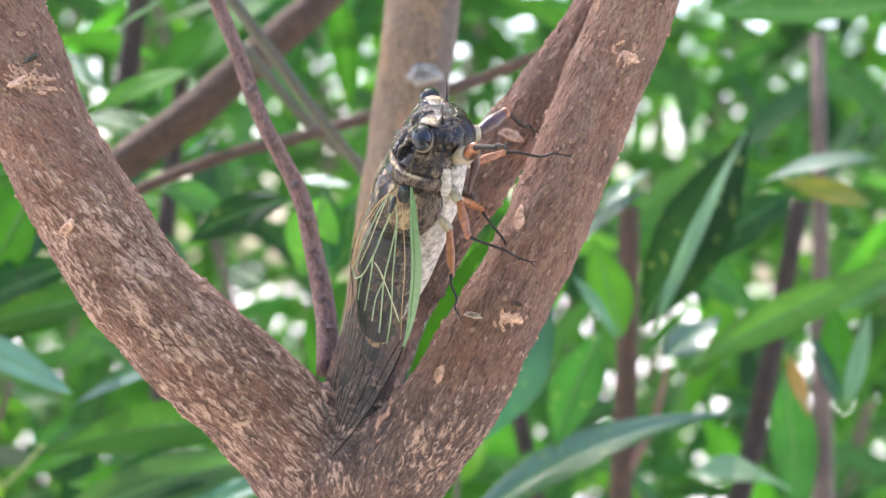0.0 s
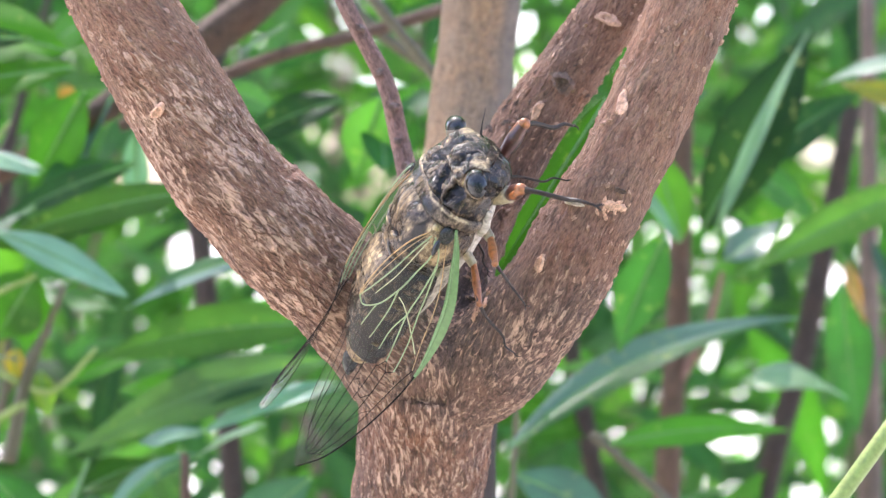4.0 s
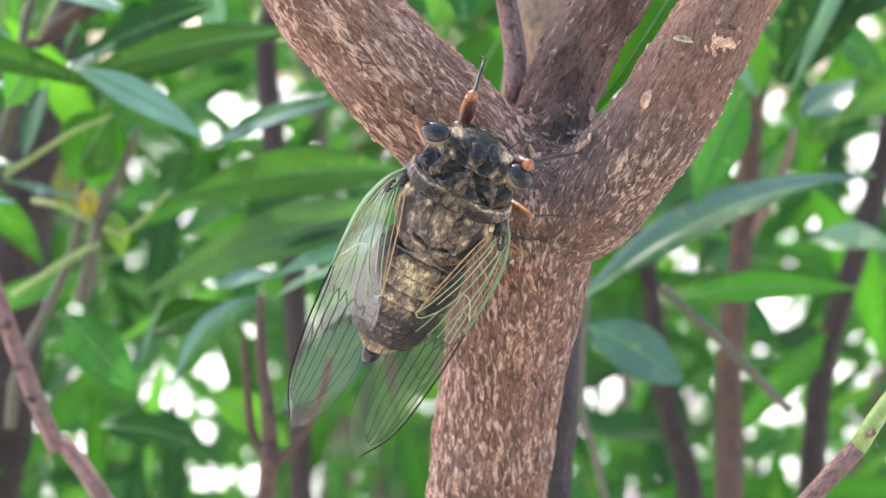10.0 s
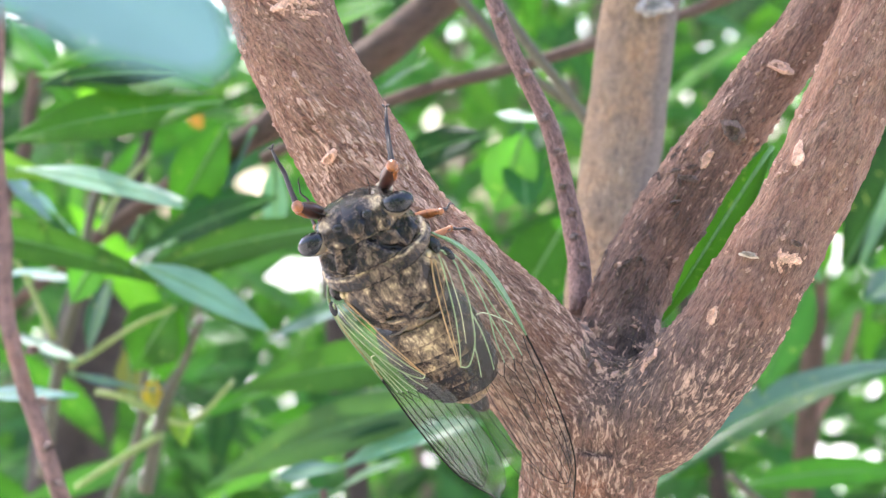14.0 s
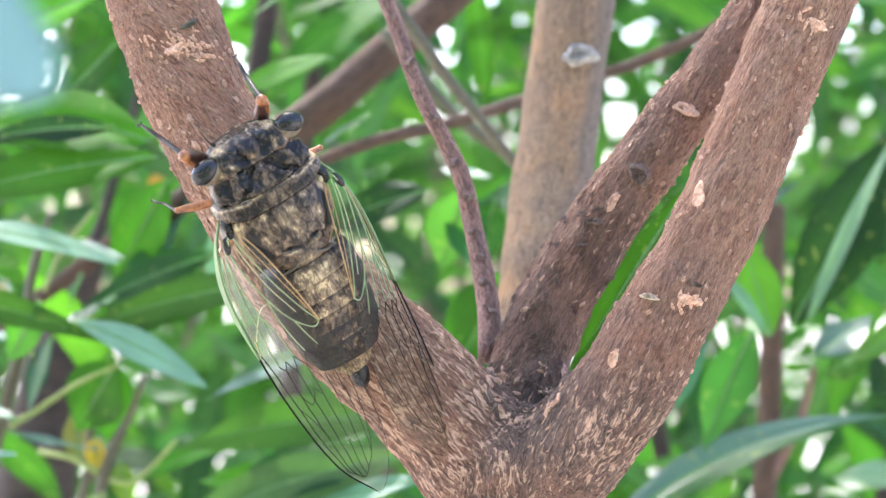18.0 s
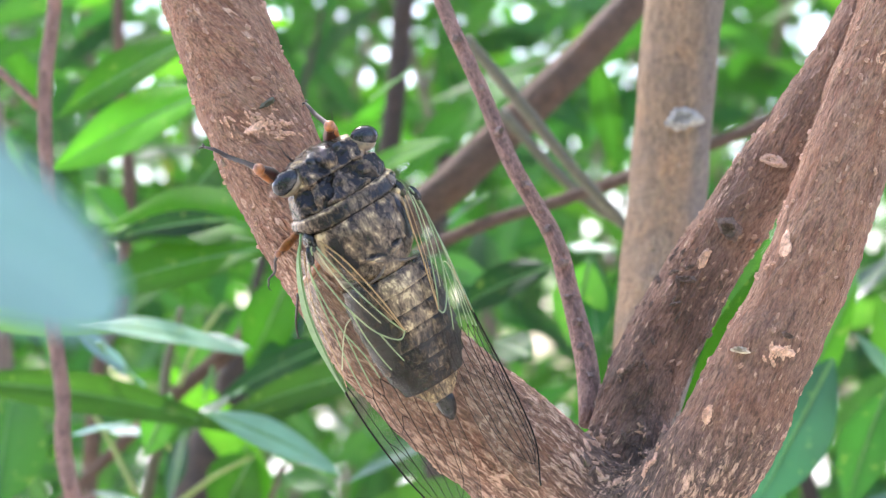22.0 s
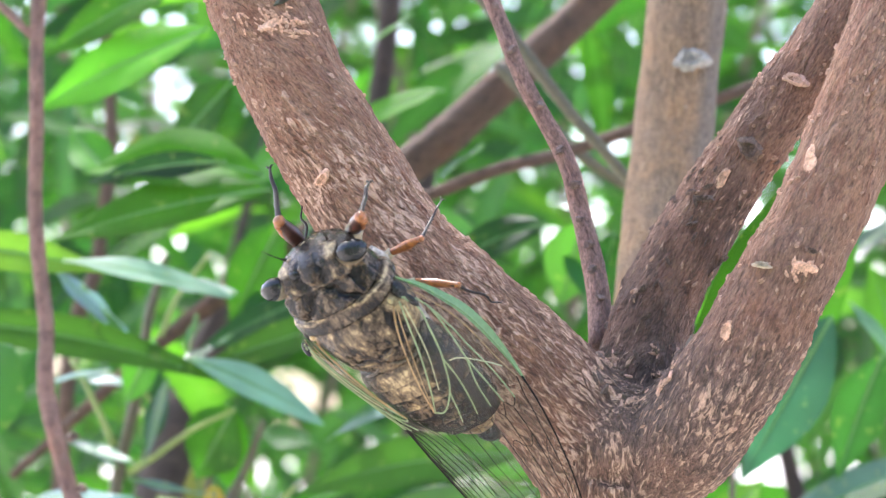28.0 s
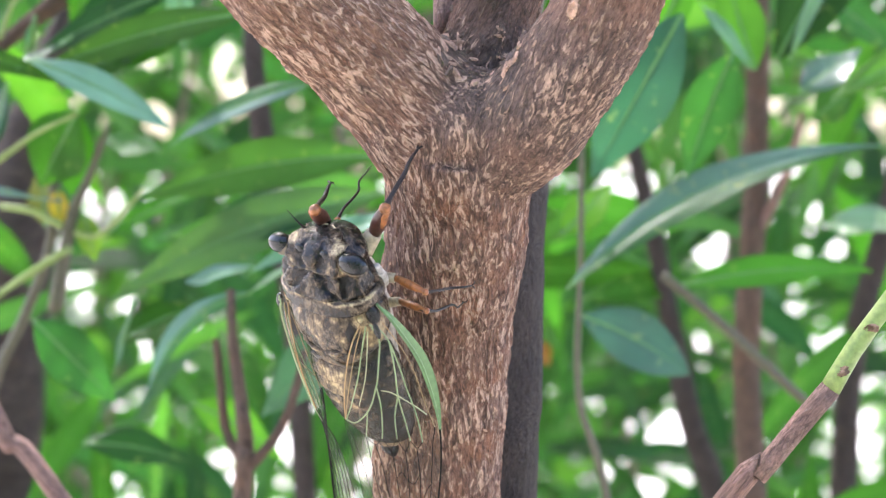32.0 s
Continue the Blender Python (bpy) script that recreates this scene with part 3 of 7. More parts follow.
    # scars, knots and chips: name, limb, place, half width, half height, lift, rim, turn, material, label
    for name, k, place, wide, tall, lift, rim, turn, mat, words in (
        ("leaf_scar", 2, (2.24, -1.4, 1.38), 0.13, 0.06, 0.014, 0.5, 14, SCAR, "rough orange-brown leaf scar"),
        ("leaf_scar", 2, (2.3, -1.4, 1.58), 0.07, 0.04, 0.04, 0.3, 0, DEBRIS, "small dark bud beside the scar"),
        ("leaf_scar", 2, (2.11, -1.52, 2.8), 0.08, 0.17, 0.018, 0.2, 14, SCAR, "smooth pale oval scar"),
        ("leaf_scar", 2, (3.8, -1.36, 4.91), 0.13, 0.06, 0.014, 0.5, 6, SCAR, "rough orange-brown leaf scar"),
        ("leaf_scar", 2, (1.3, -1.2, 0.62), 0.06, 0.13, 0.04, 0.3, 0, SCAR, "torn pale bark flake"),
        ("chip", 2, (1.64, -1.52, 1.49), 0.11, 0.04, 0.05, 0.1, 20, CHIP, "small white chip stuck to the bark"),
        ("leaf_scar", 1, (-4.24, -1.46, 4.53), 0.16, 0.07, 0.012, 0.5, -22, SCAR, "rough orange-brown leaf scar"),
        ("leaf_scar", 1, (-4.12, -1.46, 4.78), 0.1, 0.035, 0.03, 0.3, -20, OLIVE_TWIG, "greenish bud above the scar"),
        ("leaf_scar", 1, (-3.72, -1.52, 2.5), 0.12, 0.06, 0.03, 0.4, 0, SCAR, "worn patch"),
        ("leaf_scar", 3, (2.33, 0.17, 3.98), 0.16, 0.08, 0.03, 1.2, 10, WART, "oval cut scar with a dark middle"),
        ("leaf_scar", 3, (1.75, 0.1, 3.0), 0.16, 0.12, 0.05, 0.6, 0, DEBRIS, "dark rough knot"),
        ("leaf_scar", 3, (1.1, 0.25, 2.45), 0.12, 0.05, 0.03, 0.3, 20, DEBRIS, "peeling bark edge"),
        ("leaf_scar", 3, (1.38, 0.3, 2.7), 0.07, 0.13, 0.03, 0.3, 0, SCAR, "peeled reddish patch"),
    ):
        p, n = spot(place)
        ob = part(name, scar_mesh(name, wide, tall, lift, rim, len(bpy.data.objects)), mat, limbs[k], words)
        ob.matrix_basis = on_skin(p, n, lead[k], turn)
    wart = [scar_mesh("lenticel", 0.032, 0.036, 0.022, 0.2, i) for i in range(4)]
    rng = random.Random(11)
    for k, low, count in ((2, 1.4, 95), (1, 2.6, 70), (3, 2.4, 40)):
        pool = np.flatnonzero((label == k) & (height > low) & (normals[:, 1] < 0.1) & (height < 7))
        for i in rng.sample(list(pool), count):
            ob = part("lenticel", wart[rng.randrange(4)], WART, limbs[k])
            size = rng.uniform(0.35, 1.0)
            ob.matrix_basis = on_skin(Vector(full[i]) - home, Vector(normals[i]), lead[k], rng.uniform(-40, 40)) @ Matrix.Diagonal((size, size * rng.uniform(0.8, 1.7), 1, 1))
    # crumbs of bark lying in the fork
    chip = [scar_mesh("bark_crumb", 0.032 + 0.008 * (i % 3), 0.13, 0.03, 0.1, 40 + i) for i in range(5)]
    for me_, mat in zip(chip, (DEBRIS, DEBRIS, WART, DEBRIS, WART)):
        me_.materials.append(mat)
    pool = np.flatnonzero((np.linalg.norm((co - (0.3, 0.0, 0.1)) / (0.85, 0.8, 0.45), axis=1) < 1) & (normals[:, 2] > 0.1))
    for i in rng.sample(list(pool), 80):
        ob = part("bark_crumb", chip[rng.randrange(5)], DEBRIS, limbs[0])
        ob.matrix_basis = on_skin(Vector(full[i]) - home, Vector(normals[i]), (1, 0.2, 0.1), rng.uniform(0, 180)) @ pose(0, 0, 0.0001, rng.uniform(-25, 25), rng.uniform(-25, 25), 0) @ Matrix.Scale(rng.uniform(0.3, 0.95), 4)
    # torn flakes round the large scars
    flake = [scar_mesh("torn_flake", 0.03, 0.09, 0.018, 0.2, 80 + i) for i in range(6)]
    for i, me_ in enumerate(flake):
        me_.materials.append((SCAR, SCAR, WART, SCAR, SCAR, SCAR)[i])
    for k, middle, wide, number in ((1, (-4.24, -1.46, 4.53), 0.5, 60), (2, (2.24, -1.4, 1.38), 0.22, 22), (2, (3.8, -1.36, 4.91), 0.24, 22)):
        for _ in range(number):
            p, n = spot((middle[0] + rng.gauss(0, 0.5) * wide, middle[1], middle[2] + rng.gauss(0, 0.2) * wide))
            ob = part("torn_flake", flake[rng.randrange(6)], SCAR, limbs[k])
            ob.matrix_basis = on_skin(p, n, lead[k], rng.uniform(-45, 45)) @ pose(0, 0, 0, rng.uniform(-12, 12), rng.uniform(-12, 12), 0) @ Matrix.Scale(rng.uniform(0.3, 0.75), 4)
    # dry shreds clinging to the scraped limb and specks of cork on the trunk
    shred = [scar_mesh("bark_shred", 0.03, 0.1, 0.035, 0.1, 60 + i) for i in range(4)]
    for k, low, high, number, mat in ((3, 0.4, 3.4, 60, DEBRIS), (3, 1.0, 4.0, 25, WART), (0, -6.0, -0.6, 40, WART), (2, -0.6, 1.4, 40, WART), (1, -0.4, 2.4, 40, WART)):
        pool = np.flatnonzero((label == k) & (height > low) & (height < high) & (normals[:, 1] < 0.15))
        for i in rng.sample(list(pool), number):
            ob = part("bark_shred", shred[rng.randrange(4)].copy() if mat is WART else shred[rng.randrange(4)], mat, limbs[k])
            ob.data.materials[0] = mat
            ob.matrix_basis = on_skin(Vector(full[i]) - home, Vector(normals[i]), lead[k], rng.uniform(-50, 50)) @ pose(0, 0, 0, rng.uniform(-15, 15), rng.uniform(-15, 15), 0) @ Matrix.Scale(rng.uniform(0.3, 0.8 if mat is DEBRIS else 0.55), 4)
    # the trunk down to the soil, and the limbs up into the crown
    for name, pts, rad, words in (
        ("lower_trunk", [(-0.52, 2.8, -7.2), (-0.75, 4.2, -11), (-1.3, 7, -25), (-1.8, 9.5, -60), (-2.0, 11, -95), (-2.0, 11.5, -126)], [0.9, 0.93, 1.0, 1.15, 1.35, 1.9], "lower trunk rising from the soil"),
        ("upper_limb", [(-5.22, -0.88, 7.5), (-5.6, -1.0, 9.6), (-7.0, 0.5, 20), (-9.5, 4, 36), (-11, 8, 52)], [0.62, 0.6, 0.52, 0.42, 0.25], ""),
        ("upper_limb", [(4.5, -0.85, 7.2), (5.0, -0.8, 9.2), (7.0, 0.5, 20), (10, 4, 36), (14, 8, 54)], [0.55, 0.54, 0.48, 0.38, 0.22], ""),
        ("upper_limb", [(4.15, 0.42, 6.7), (5.2, 0.5, 8.6), (9, 3, 18), (13, 8, 34), (15, 14, 50)], [0.38, 0.37, 0.33, 0.28, 0.18], ""),
    ):
        bark_tube(name, [Vector(p) - home / CM for p in pts], rad, BARK, tree, words, 24, 0.25, 0.8, 0.028, 9)
    bpy.data.meshes.remove(me)
    bpy.data.meshes.remove(raw)
    return tree


build_tree()

# ---- the cicada; its own space in cm: x to its right, y ahead, z up from its back ----
def loft(rings, seg=40, power=2.2, lumps=0.0, seed=1, caps=True):
    """Skin over rings (y, z, half width, height above, depth below)."""
    bm = bmesh.new()
    rows = []
    for y, z, hw, up, down in rings:
        row = []
        for k in range(seg):
            a = 2 * math.pi * k / seg
            c, s = math.cos(a), math.sin(a)
            x = hw * math.copysign(abs(c) ** (2 / power), c)
            h = (up if s > 0 else down) * math.copysign(abs(s) ** (2 / power), s)
            v = Vector((x, y, z + h))
            if lumps:
                v += v.normalized() * lumps * (noise.noise(v * 3.1 + Vector((seed, 0, 0))) + 0.5 * noise.noise(v * 8.0))
            row.append(bm.verts.new(v * CM))
        rows.append(row)
    for a, b in zip(rows, rows[1:]):
        for k in range(seg):
            bm.faces.new((a[k], a[(k + 1) % seg], b[(k + 1) % seg], b[k]))
    if caps:
        bm.faces.new(rows[0])
        bm.faces.new(rows[-1][::-1])
    return bm


def easy(rings, steps=5):
    """More rings between the given ones, along smooth curves."""
    p = np.array(rings, float)
    ext = np.vstack([2 * p[0] - p[1], p, 2 * p[-1] - p[-2]])
    out = []
    for i in range(len(p) - 1):
        a, b, c, d = ext[i : i + 4]
        for t in np.linspace(0, 1, steps, endpoint=False):
            q = 0.5 * (2 * b + (c - a) * t + (2 * a - 5 * b + 4 * c - d) * t * t + (3 * b - a - 3 * c + d) * t**3)
            q[2:] = np.maximum(q[2:], 0.004)
            out.append(q)
    return out + [p[-1]]


def line_distance(x, y, pts):
    best = np.full(x.shape, 9.0)
    for (ax, ay), (bx, by) in zip(pts, pts[1:]):
        dx, dy = bx - ax, by - ay
        t = np.clip(((x - ax) * dx + (y - ay) * dy) / (dx * dx + dy * dy + 1e-9), 0, 1)
        best = np.minimum(best, np.hypot(x - ax - t * dx, y - ay - t * dy))
    return best


def plate(name, rings, marks=(), tone=0.4, seg=80, steps=9, power=2.3, seed=1, grain=0.008, mottle=0.3, end=None):
    """A plate of the insect's shell: skin over rings, with furrows, swellings and markings alike on both sides.
    Each mark: line of (x, y), width, height, tone."""
    rows = np.array(easy(rings, steps) + ([np.array(end)] if end else []))
    a = 2 * np.pi * np.arange(seg) / seg
    c, s = np.cos(a), np.sin(a)
    cx, sx = np.sign(c) * np.abs(c) ** (2 / power), np.sign(s) * np.abs(s) ** (2 / power)
    x = rows[:, 2:3] * cx
    h = np.where(s > 0, rows[:, 3:4], rows[:, 4:5]) * sx
    y = np.repeat(rows[:, 0:1], seg, 1)
    co = np.stack([x, y, rows[:, 1:2] + h], 2).reshape(-1, 3)
    out = np.stack([x, np.zeros_like(x), h], 2).reshape(-1, 3)
    out /= np.linalg.norm(out, axis=1)[:, None] + 1e-9
    q = np.abs(co) * [1, 0, 0] + co * [0, 1, 1]
    top = np.clip(out[:, 2] * 4 + 1.0, 0, 1)
    shade = tone + mottle * 0.8 * (value_noise(q * 6.5 + 3, seed) - 0.5) + 0.9 * mottle * (value_noise(q * 17, seed + 1) - 0.5)
    lift = grain * (value_noise(q * 9, seed + 2) - 0.5) * 2 + 0.5 * grain * (value_noise(co * 24, seed + 3) - 0.5)
    warp = 0.06 * (value_noise(q * 8, seed + 4) - 0.5)
    for line, width, height, change in marks:
        w = np.exp(-((line_distance(q[:, 0] + warp, q[:, 1] + warp, line) / width) ** 2)) * top
        lift = lift + height * w
        shade = shade + change * w
    co = co + out * lift[:, None]
    n = len(rows)
    faces = [(i * seg + k, i * seg + (k + 1) % seg, (i + 1) * seg + (k + 1) % seg, (i + 1) * seg + k) for i in range(n - 1) for k in range(seg)]
    faces += [tuple(range(seg))[::-1], tuple((n - 1) * seg + k for k in range(seg))]
    me = mesh_of(name, co * CM, faces)
    set_attribute(me, "tone", "FLOAT", np.clip(shade, 0, 1))
    return me


def curve_at(keys, t):
    ts = [k[0] for k in keys]
    i = max(0, min(len(ts) - 2, sum(t >= s for s in ts) - 1))
    p = np.array([k[1] for k in keys], float)
    ext = np.vstack([2 * p[0] - p[1], p, 2 * p[-1] - p[-2]])
    a, b, c, d = ext[i : i + 4]
    u = (t - ts[i]) / (ts[i + 1] - ts[i])
    return 0.5 * (2 * b + (c - a) * u + (2 * a - 5 * b + 4 * c - d) * u * u + (3 * b - a - 3 * c + d) * u**3)


COSTA = [(0, (0.72, 0.6, 0.03)), (0.12, (0.9, 0.2, -0.1)), (0.28, (1.02, -0.5, -0.32)), (0.5, (1.01, -1.53, -0.46)), (0.72, (0.94, -2.45, -0.34)), (0.9, (0.78, -3.3, -0.14)), (1, (0.48, -3.85, -0.02))]
INNER = [(0, (0.58, 0.42, 0.22)), (0.12, (0.48, 0.1, 0.38)), (0.28, (0.36, -0.42, 0.47)), (0.44, (0.23, -1.05, 0.45)), (0.6, (0.1, -1.75, 0.28)), (0.8, (0.06, -2.85, 0.16)), (0.93, (0.2, -3.55, 0.07)), (1, (0.4, -3.87, 0.0))]


def wing_point(a, b, side, lift=0.0):
    p, q = curve_at(COSTA, a), curve_at(INNER, a)
    m = p + (q - p) * b
    out = np.array([0.62, 0.0, 0.78])
    m = m + out * (0.15 * math.sin(math.pi * b) * (1 - 0.6 * a) + lift)
    flare = 0.05 * max(0.0, (a - 0.35) / 0.65) ** 1.3
    return Vector((side * (m[0] + flare), m[1], m[2]))


VEINS = [  # (colour, thickness, line of (along, across))
    ("costa", 0.024, [(0.0, 0.0), (0.12, 0.0), (0.28, 0.0), (0.4, 0.0), (0.5, 0.0)]),
    ("edge", 0.021, [(0.5, 0.0), (0.62, 0.0), (0.76, 0.0), (0.9, 0.0), (1.0, 0.0)]),
    ("amber", 0.014, [(0.02, 0.93), (0.12, 0.97), (0.28, 0.985), (0.44, 0.985)]),
    ("amber", 0.008, [(0.03, 0.82), (0.14, 0.87), (0.3, 0.93), (0.43, 0.975)]),
    ("amber", 0.009, [(0.06, 0.17), (0.16, 0.13), (0.28, 0.115), (0.4, 0.1), (0.49, 0.05)]),
    ("green", 0.014, [(0.03, 0.5), (0.08, 0.3), (0.14, 0.24), (0.22, 0.26), (0.32, 0.26), (0.43, 0.22), (0.54, 0.2)]),
    ("green", 0.014, [(0.14, 0.24), (0.25, 0.33), (0.35, 0.37), (0.45, 0.35), (0.53, 0.33)]),
    ("green", 0.012, [(0.35, 0.37), (0.43, 0.45), (0.52, 0.47)]),
    ("green", 0.015, [(0.05, 0.45), (0.11, 0.38), (0.2, 0.5), (0.3, 0.6), (0.38, 0.69), (0.43, 0.8), (0.455, 0.9), (0.44, 0.985)]),
    ("green", 0.012, [(0.3, 0.6), (0.38, 0.58), (0.46, 0.6), (0.52, 0.63)]),
    ("green", 0.011, [(0.41, 0.74), (0.47, 0.77), (0.52, 0.8)]),
    ("green", 0.013, [(0.03, 0.66), (0.13, 0.74), (0.26, 0.82), (0.37, 0.9), (0.44, 0.975)]),
    ("pale", 0.010, [(0.06, 0.6), (0.16, 0.66), (0.27, 0.73), (0.38, 0.82)]),
    ("pale", 0.012, [(0.44, 0.11), (0.4, 0.22), (0.355, 0.36), (0.33, 0.46), (0.32, 0.55)]),
    ("dark", 0.009, [(0.54, 0.2), (0.56, 0.27), (0.53, 0.33)]),
    ("dark", 0.009, [(0.53, 0.33), (0.57, 0.4), (0.52, 0.47)]),
    ("dark", 0.009, [(0.52, 0.47), (0.56, 0.55), (0.52, 0.63)]),
    ("dark", 0.008, [(0.52, 0.63), (0.55, 0.72), (0.52, 0.8)]),
    ("dark", 0.010, [(0.49, 0.05), (0.58, 0.1), (0.7, 0.11), (0.82, 0.11), (0.91, 0.14)]),
    ("dark", 0.010, [(0.56, 0.27), (0.66, 0.25), (0.78, 0.24), (0.86, 0.22), (0.925, 0.22)]),
    ("dark", 0.009, [(0.57, 0.4), (0.68, 0.39), (0.8, 0.37), (0.935, 0.34)]),
    ("dark", 0.009, [(0.56, 0.55), (0.67, 0.53), (0.79, 0.5), (0.93, 0.47)]),
    ("dark", 0.008, [(0.55, 0.72), (0.65, 0.68), (0.77, 0.64), (0.91, 0.6)]),
    ("dark", 0.008, [(0.52, 0.8), (0.6, 0.8), (0.72, 0.78), (0.87, 0.74)]),
    ("dark", 0.009, [(0.66, 0.25), (0.69, 0.32), (0.68, 0.39)]),
    ("dark", 0.008, [(0.68, 0.39), (0.65, 0.46), (0.67, 0.53)]),
    ("dark", 0.008, [(0.7, 0.11), (0.73, 0.18), (0.78, 0.24)]),
    ("dark", 0.008, [(0.91, 0.08), (0.925, 0.22), (0.935, 0.34), (0.93, 0.47), (0.91, 0.6), (0.87, 0.74), (0.76, 0.85), (0.62, 0.92), (0.5, 0.96), (0.44, 0.985)]),
    ("dark", 0.006, [(0.44, 1.0), (0.6, 1.0), (0.8, 1.0), (0.94, 1.0), (1.0, 1.0)]),
]


def eased(line, steps=5):
    """More points on a smooth curve through the given ones."""
    p = np.array(line, float)
    ext = np.vstack([2 * p[0] - p[1], p, 2 * p[-1] - p[-2]])
    out = []
    for i in range(len(p) - 1):
        a, b, c, d = ext[i : i + 4]
        for t in np.linspace(0, 1, steps, endpoint=False):
            out.append(0.5 * (2 * b + (c - a) * t + (2 * a - 5 * b + 4 * c - d) * t * t + (3 * b - a - 3 * c + d) * t**3))
    return out + [p[-1]]


def build_wing(cicada, side):
    n, m = 56, 18
    verts = [wing_point(i / n, j / m, side) * CM for i in range(n + 1) for j in range(m + 1)]
    faces = [(i * (m + 1) + j, i * (m + 1) + j + 1, (i + 1) * (m + 1) + j + 1, (i + 1) * (m + 1) + j) for i in range(n) for j in range(m)]
    wing = part("forewing", mesh_of("forewing", verts, faces), MEMBRANE, cicada, "clear membranous wing, green-veined at its base and dark-veined at its tip")
    edge = [(0.0, 0.03), (0.06, 0.09), (0.14, 0.12), (0.24, 0.12), (0.34, 0.1), (0.44, 0.05), (0.52, 0.012)]
    strip, quads = [], []
    for i in range(41):
        a = 0.52 * i / 40
        wide = float(np.interp(a, [e[0] for e in edge], [e[1] for e in edge]))
        strip += [wing_point(a, wide * k, side, 0.006) * CM for k in (-0.9, -0.3, 0.3)]
        if i:
            quads += [(3 * i - 3 + k, 3 * i - 2 + k, 3 * i + 1 + k, 3 * i + k) for k in (0, 1)]
    part("costal_blade", mesh_of("costal_blade", strip, quads), VEIN_COSTA, wing, "green blade along the front edge of the wing")
    mats = {"costa": VEIN_COSTA, "edge": VEIN_DARK, "dark": VEIN_DARK, "amber": VEIN_AMBER, "pale": VEIN_PALE, "green": VEIN_GREEN}
    for colour, thick, line in VEINS:
        pts = [wing_point(float(a), float(b), side, 0.004) for a, b in eased(line)]
        if colour == "dark":
            for i, p in enumerate(pts[1:-1]):
                p.x += 0.012 * noise.noise(p * 5.0 + Vector((thick * 900, 0, 0)))
        k = len(pts)
        rad = [(0.62 if colour in ("dark", "edge") else 0.76) * thick * (1 - 0.25 * i / k) for i in range(k)]
        part("vein", tube_bm(pts, rad, 7, 0.06), mats[colour], wing, colour + " wing vein" if colour in ("dark", "amber") else "")
    bm = bmesh.new()
    at = wing_point(0.075, 0.36, side, 0.012)
    part("basal_cell", ellipsoid(bm, at, (0.05, 0.12, 0.035), (0, 0, 14 * side), 16), EYE, wing, "glossy dark cell at the base of the wing")
    return wing


SHINS, SHIN_WAYS = [], []


def build_leg(cicada, name, joints, thick, orange):
    """Coxa, femur, tibia and clawed foot; the leg turns about its hip."""
    hip = Vector(joints[0])
    leg = part(name, tube_bm([(0, 0, 0), Vector(joints[1]) - hip], [thick * 1.35, thick * 1.1], 12, 0.04), COXA, cicada)
    leg.location = hip * CM
    rel = [Vector(j) - hip for j in joints]
    mid = (rel[1] + rel[2]) / 2
    femur = part("femur", tube_bm([rel[1], mid, rel[2]], [thick * 0.8, thick * 1.05, thick * 0.68], 12, 0.04), LEG_BROWN if orange else LEG_ORANGE, leg, "dark brown thigh with orange stripe" if orange else "orange thigh")
    off = Vector((0.5 * thick * (1 if hip.x > 0 else -1), 0, 0.35 * thick))
    part("stripe", tube_bm([rel[1] * 0.8 + rel[2] * 0.2 + off, mid + off, rel[1] * 0.1 + rel[2] * 0.9 + off], [thick * 0.3, thick * 0.6, thick * 0.45], 8, 0.04), LEG_ORANGE if orange else LEG_BROWN, femur)
    bm = bmesh.new()
    part("knee", ellipsoid(bm, rel[2], (thick * 0.78,) * 3, seg=12), LEG_ORANGE, leg, "orange knee joint")
    go = (rel[4] - rel[3]).normalized()
    shape = [(rel[2], thick * 0.5), (rel[2] * 0.6 + rel[3] * 0.4 + Vector((0, 0, 0.03)), thick * 0.32), (rel[3], thick * 0.3), ((rel[3] + rel[4]) / 2 + Vector((0, 0, 0.05)), thick * 0.24), (rel[4], thick * 0.17)]
    bm = tube_bm([p - rel[2] for p, r in shape], [r for p, r in shape], 10, 0.04)
    for s in (-1, 1):
        side = go.cross(Vector((0, 0, 1))) * s
        tip = rel[4] - rel[2]
        tubes = tube([tip, tip + go * 0.05 + side * 0.03, tip + go * 0.07 + side * 0.05 - Vector((0, 0, 0.05))], [thick * 0.16, thick * 0.12, thick * 0.04], 6, 0.02)
        vs = [bm.verts.new(v) for v in tubes[0]]
        for f in tubes[1]:
            bm.faces.new([vs[k] for k in f])
        for k in range(3):
            at = (rel[3] - rel[2]) * (0.45 + 0.2 * k)
            vs = [bm.verts.new(v) for v in (at * CM + side * thick * 0.4 * CM, (at + go * 0.05) * CM + side * thick * 0.4 * CM, (at + go * 0.05 + side * 0.035) * CM)]
            bm.faces.new(vs)
    shin = part("shin", bm, LEG_DARK, leg, "dark slender shin with a clawed foot")
    shin.location = rel[2] * CM
    SHINS.append(shin)
    SHIN_WAYS.append((rel[4] - rel[2]).normalized())
    return leg


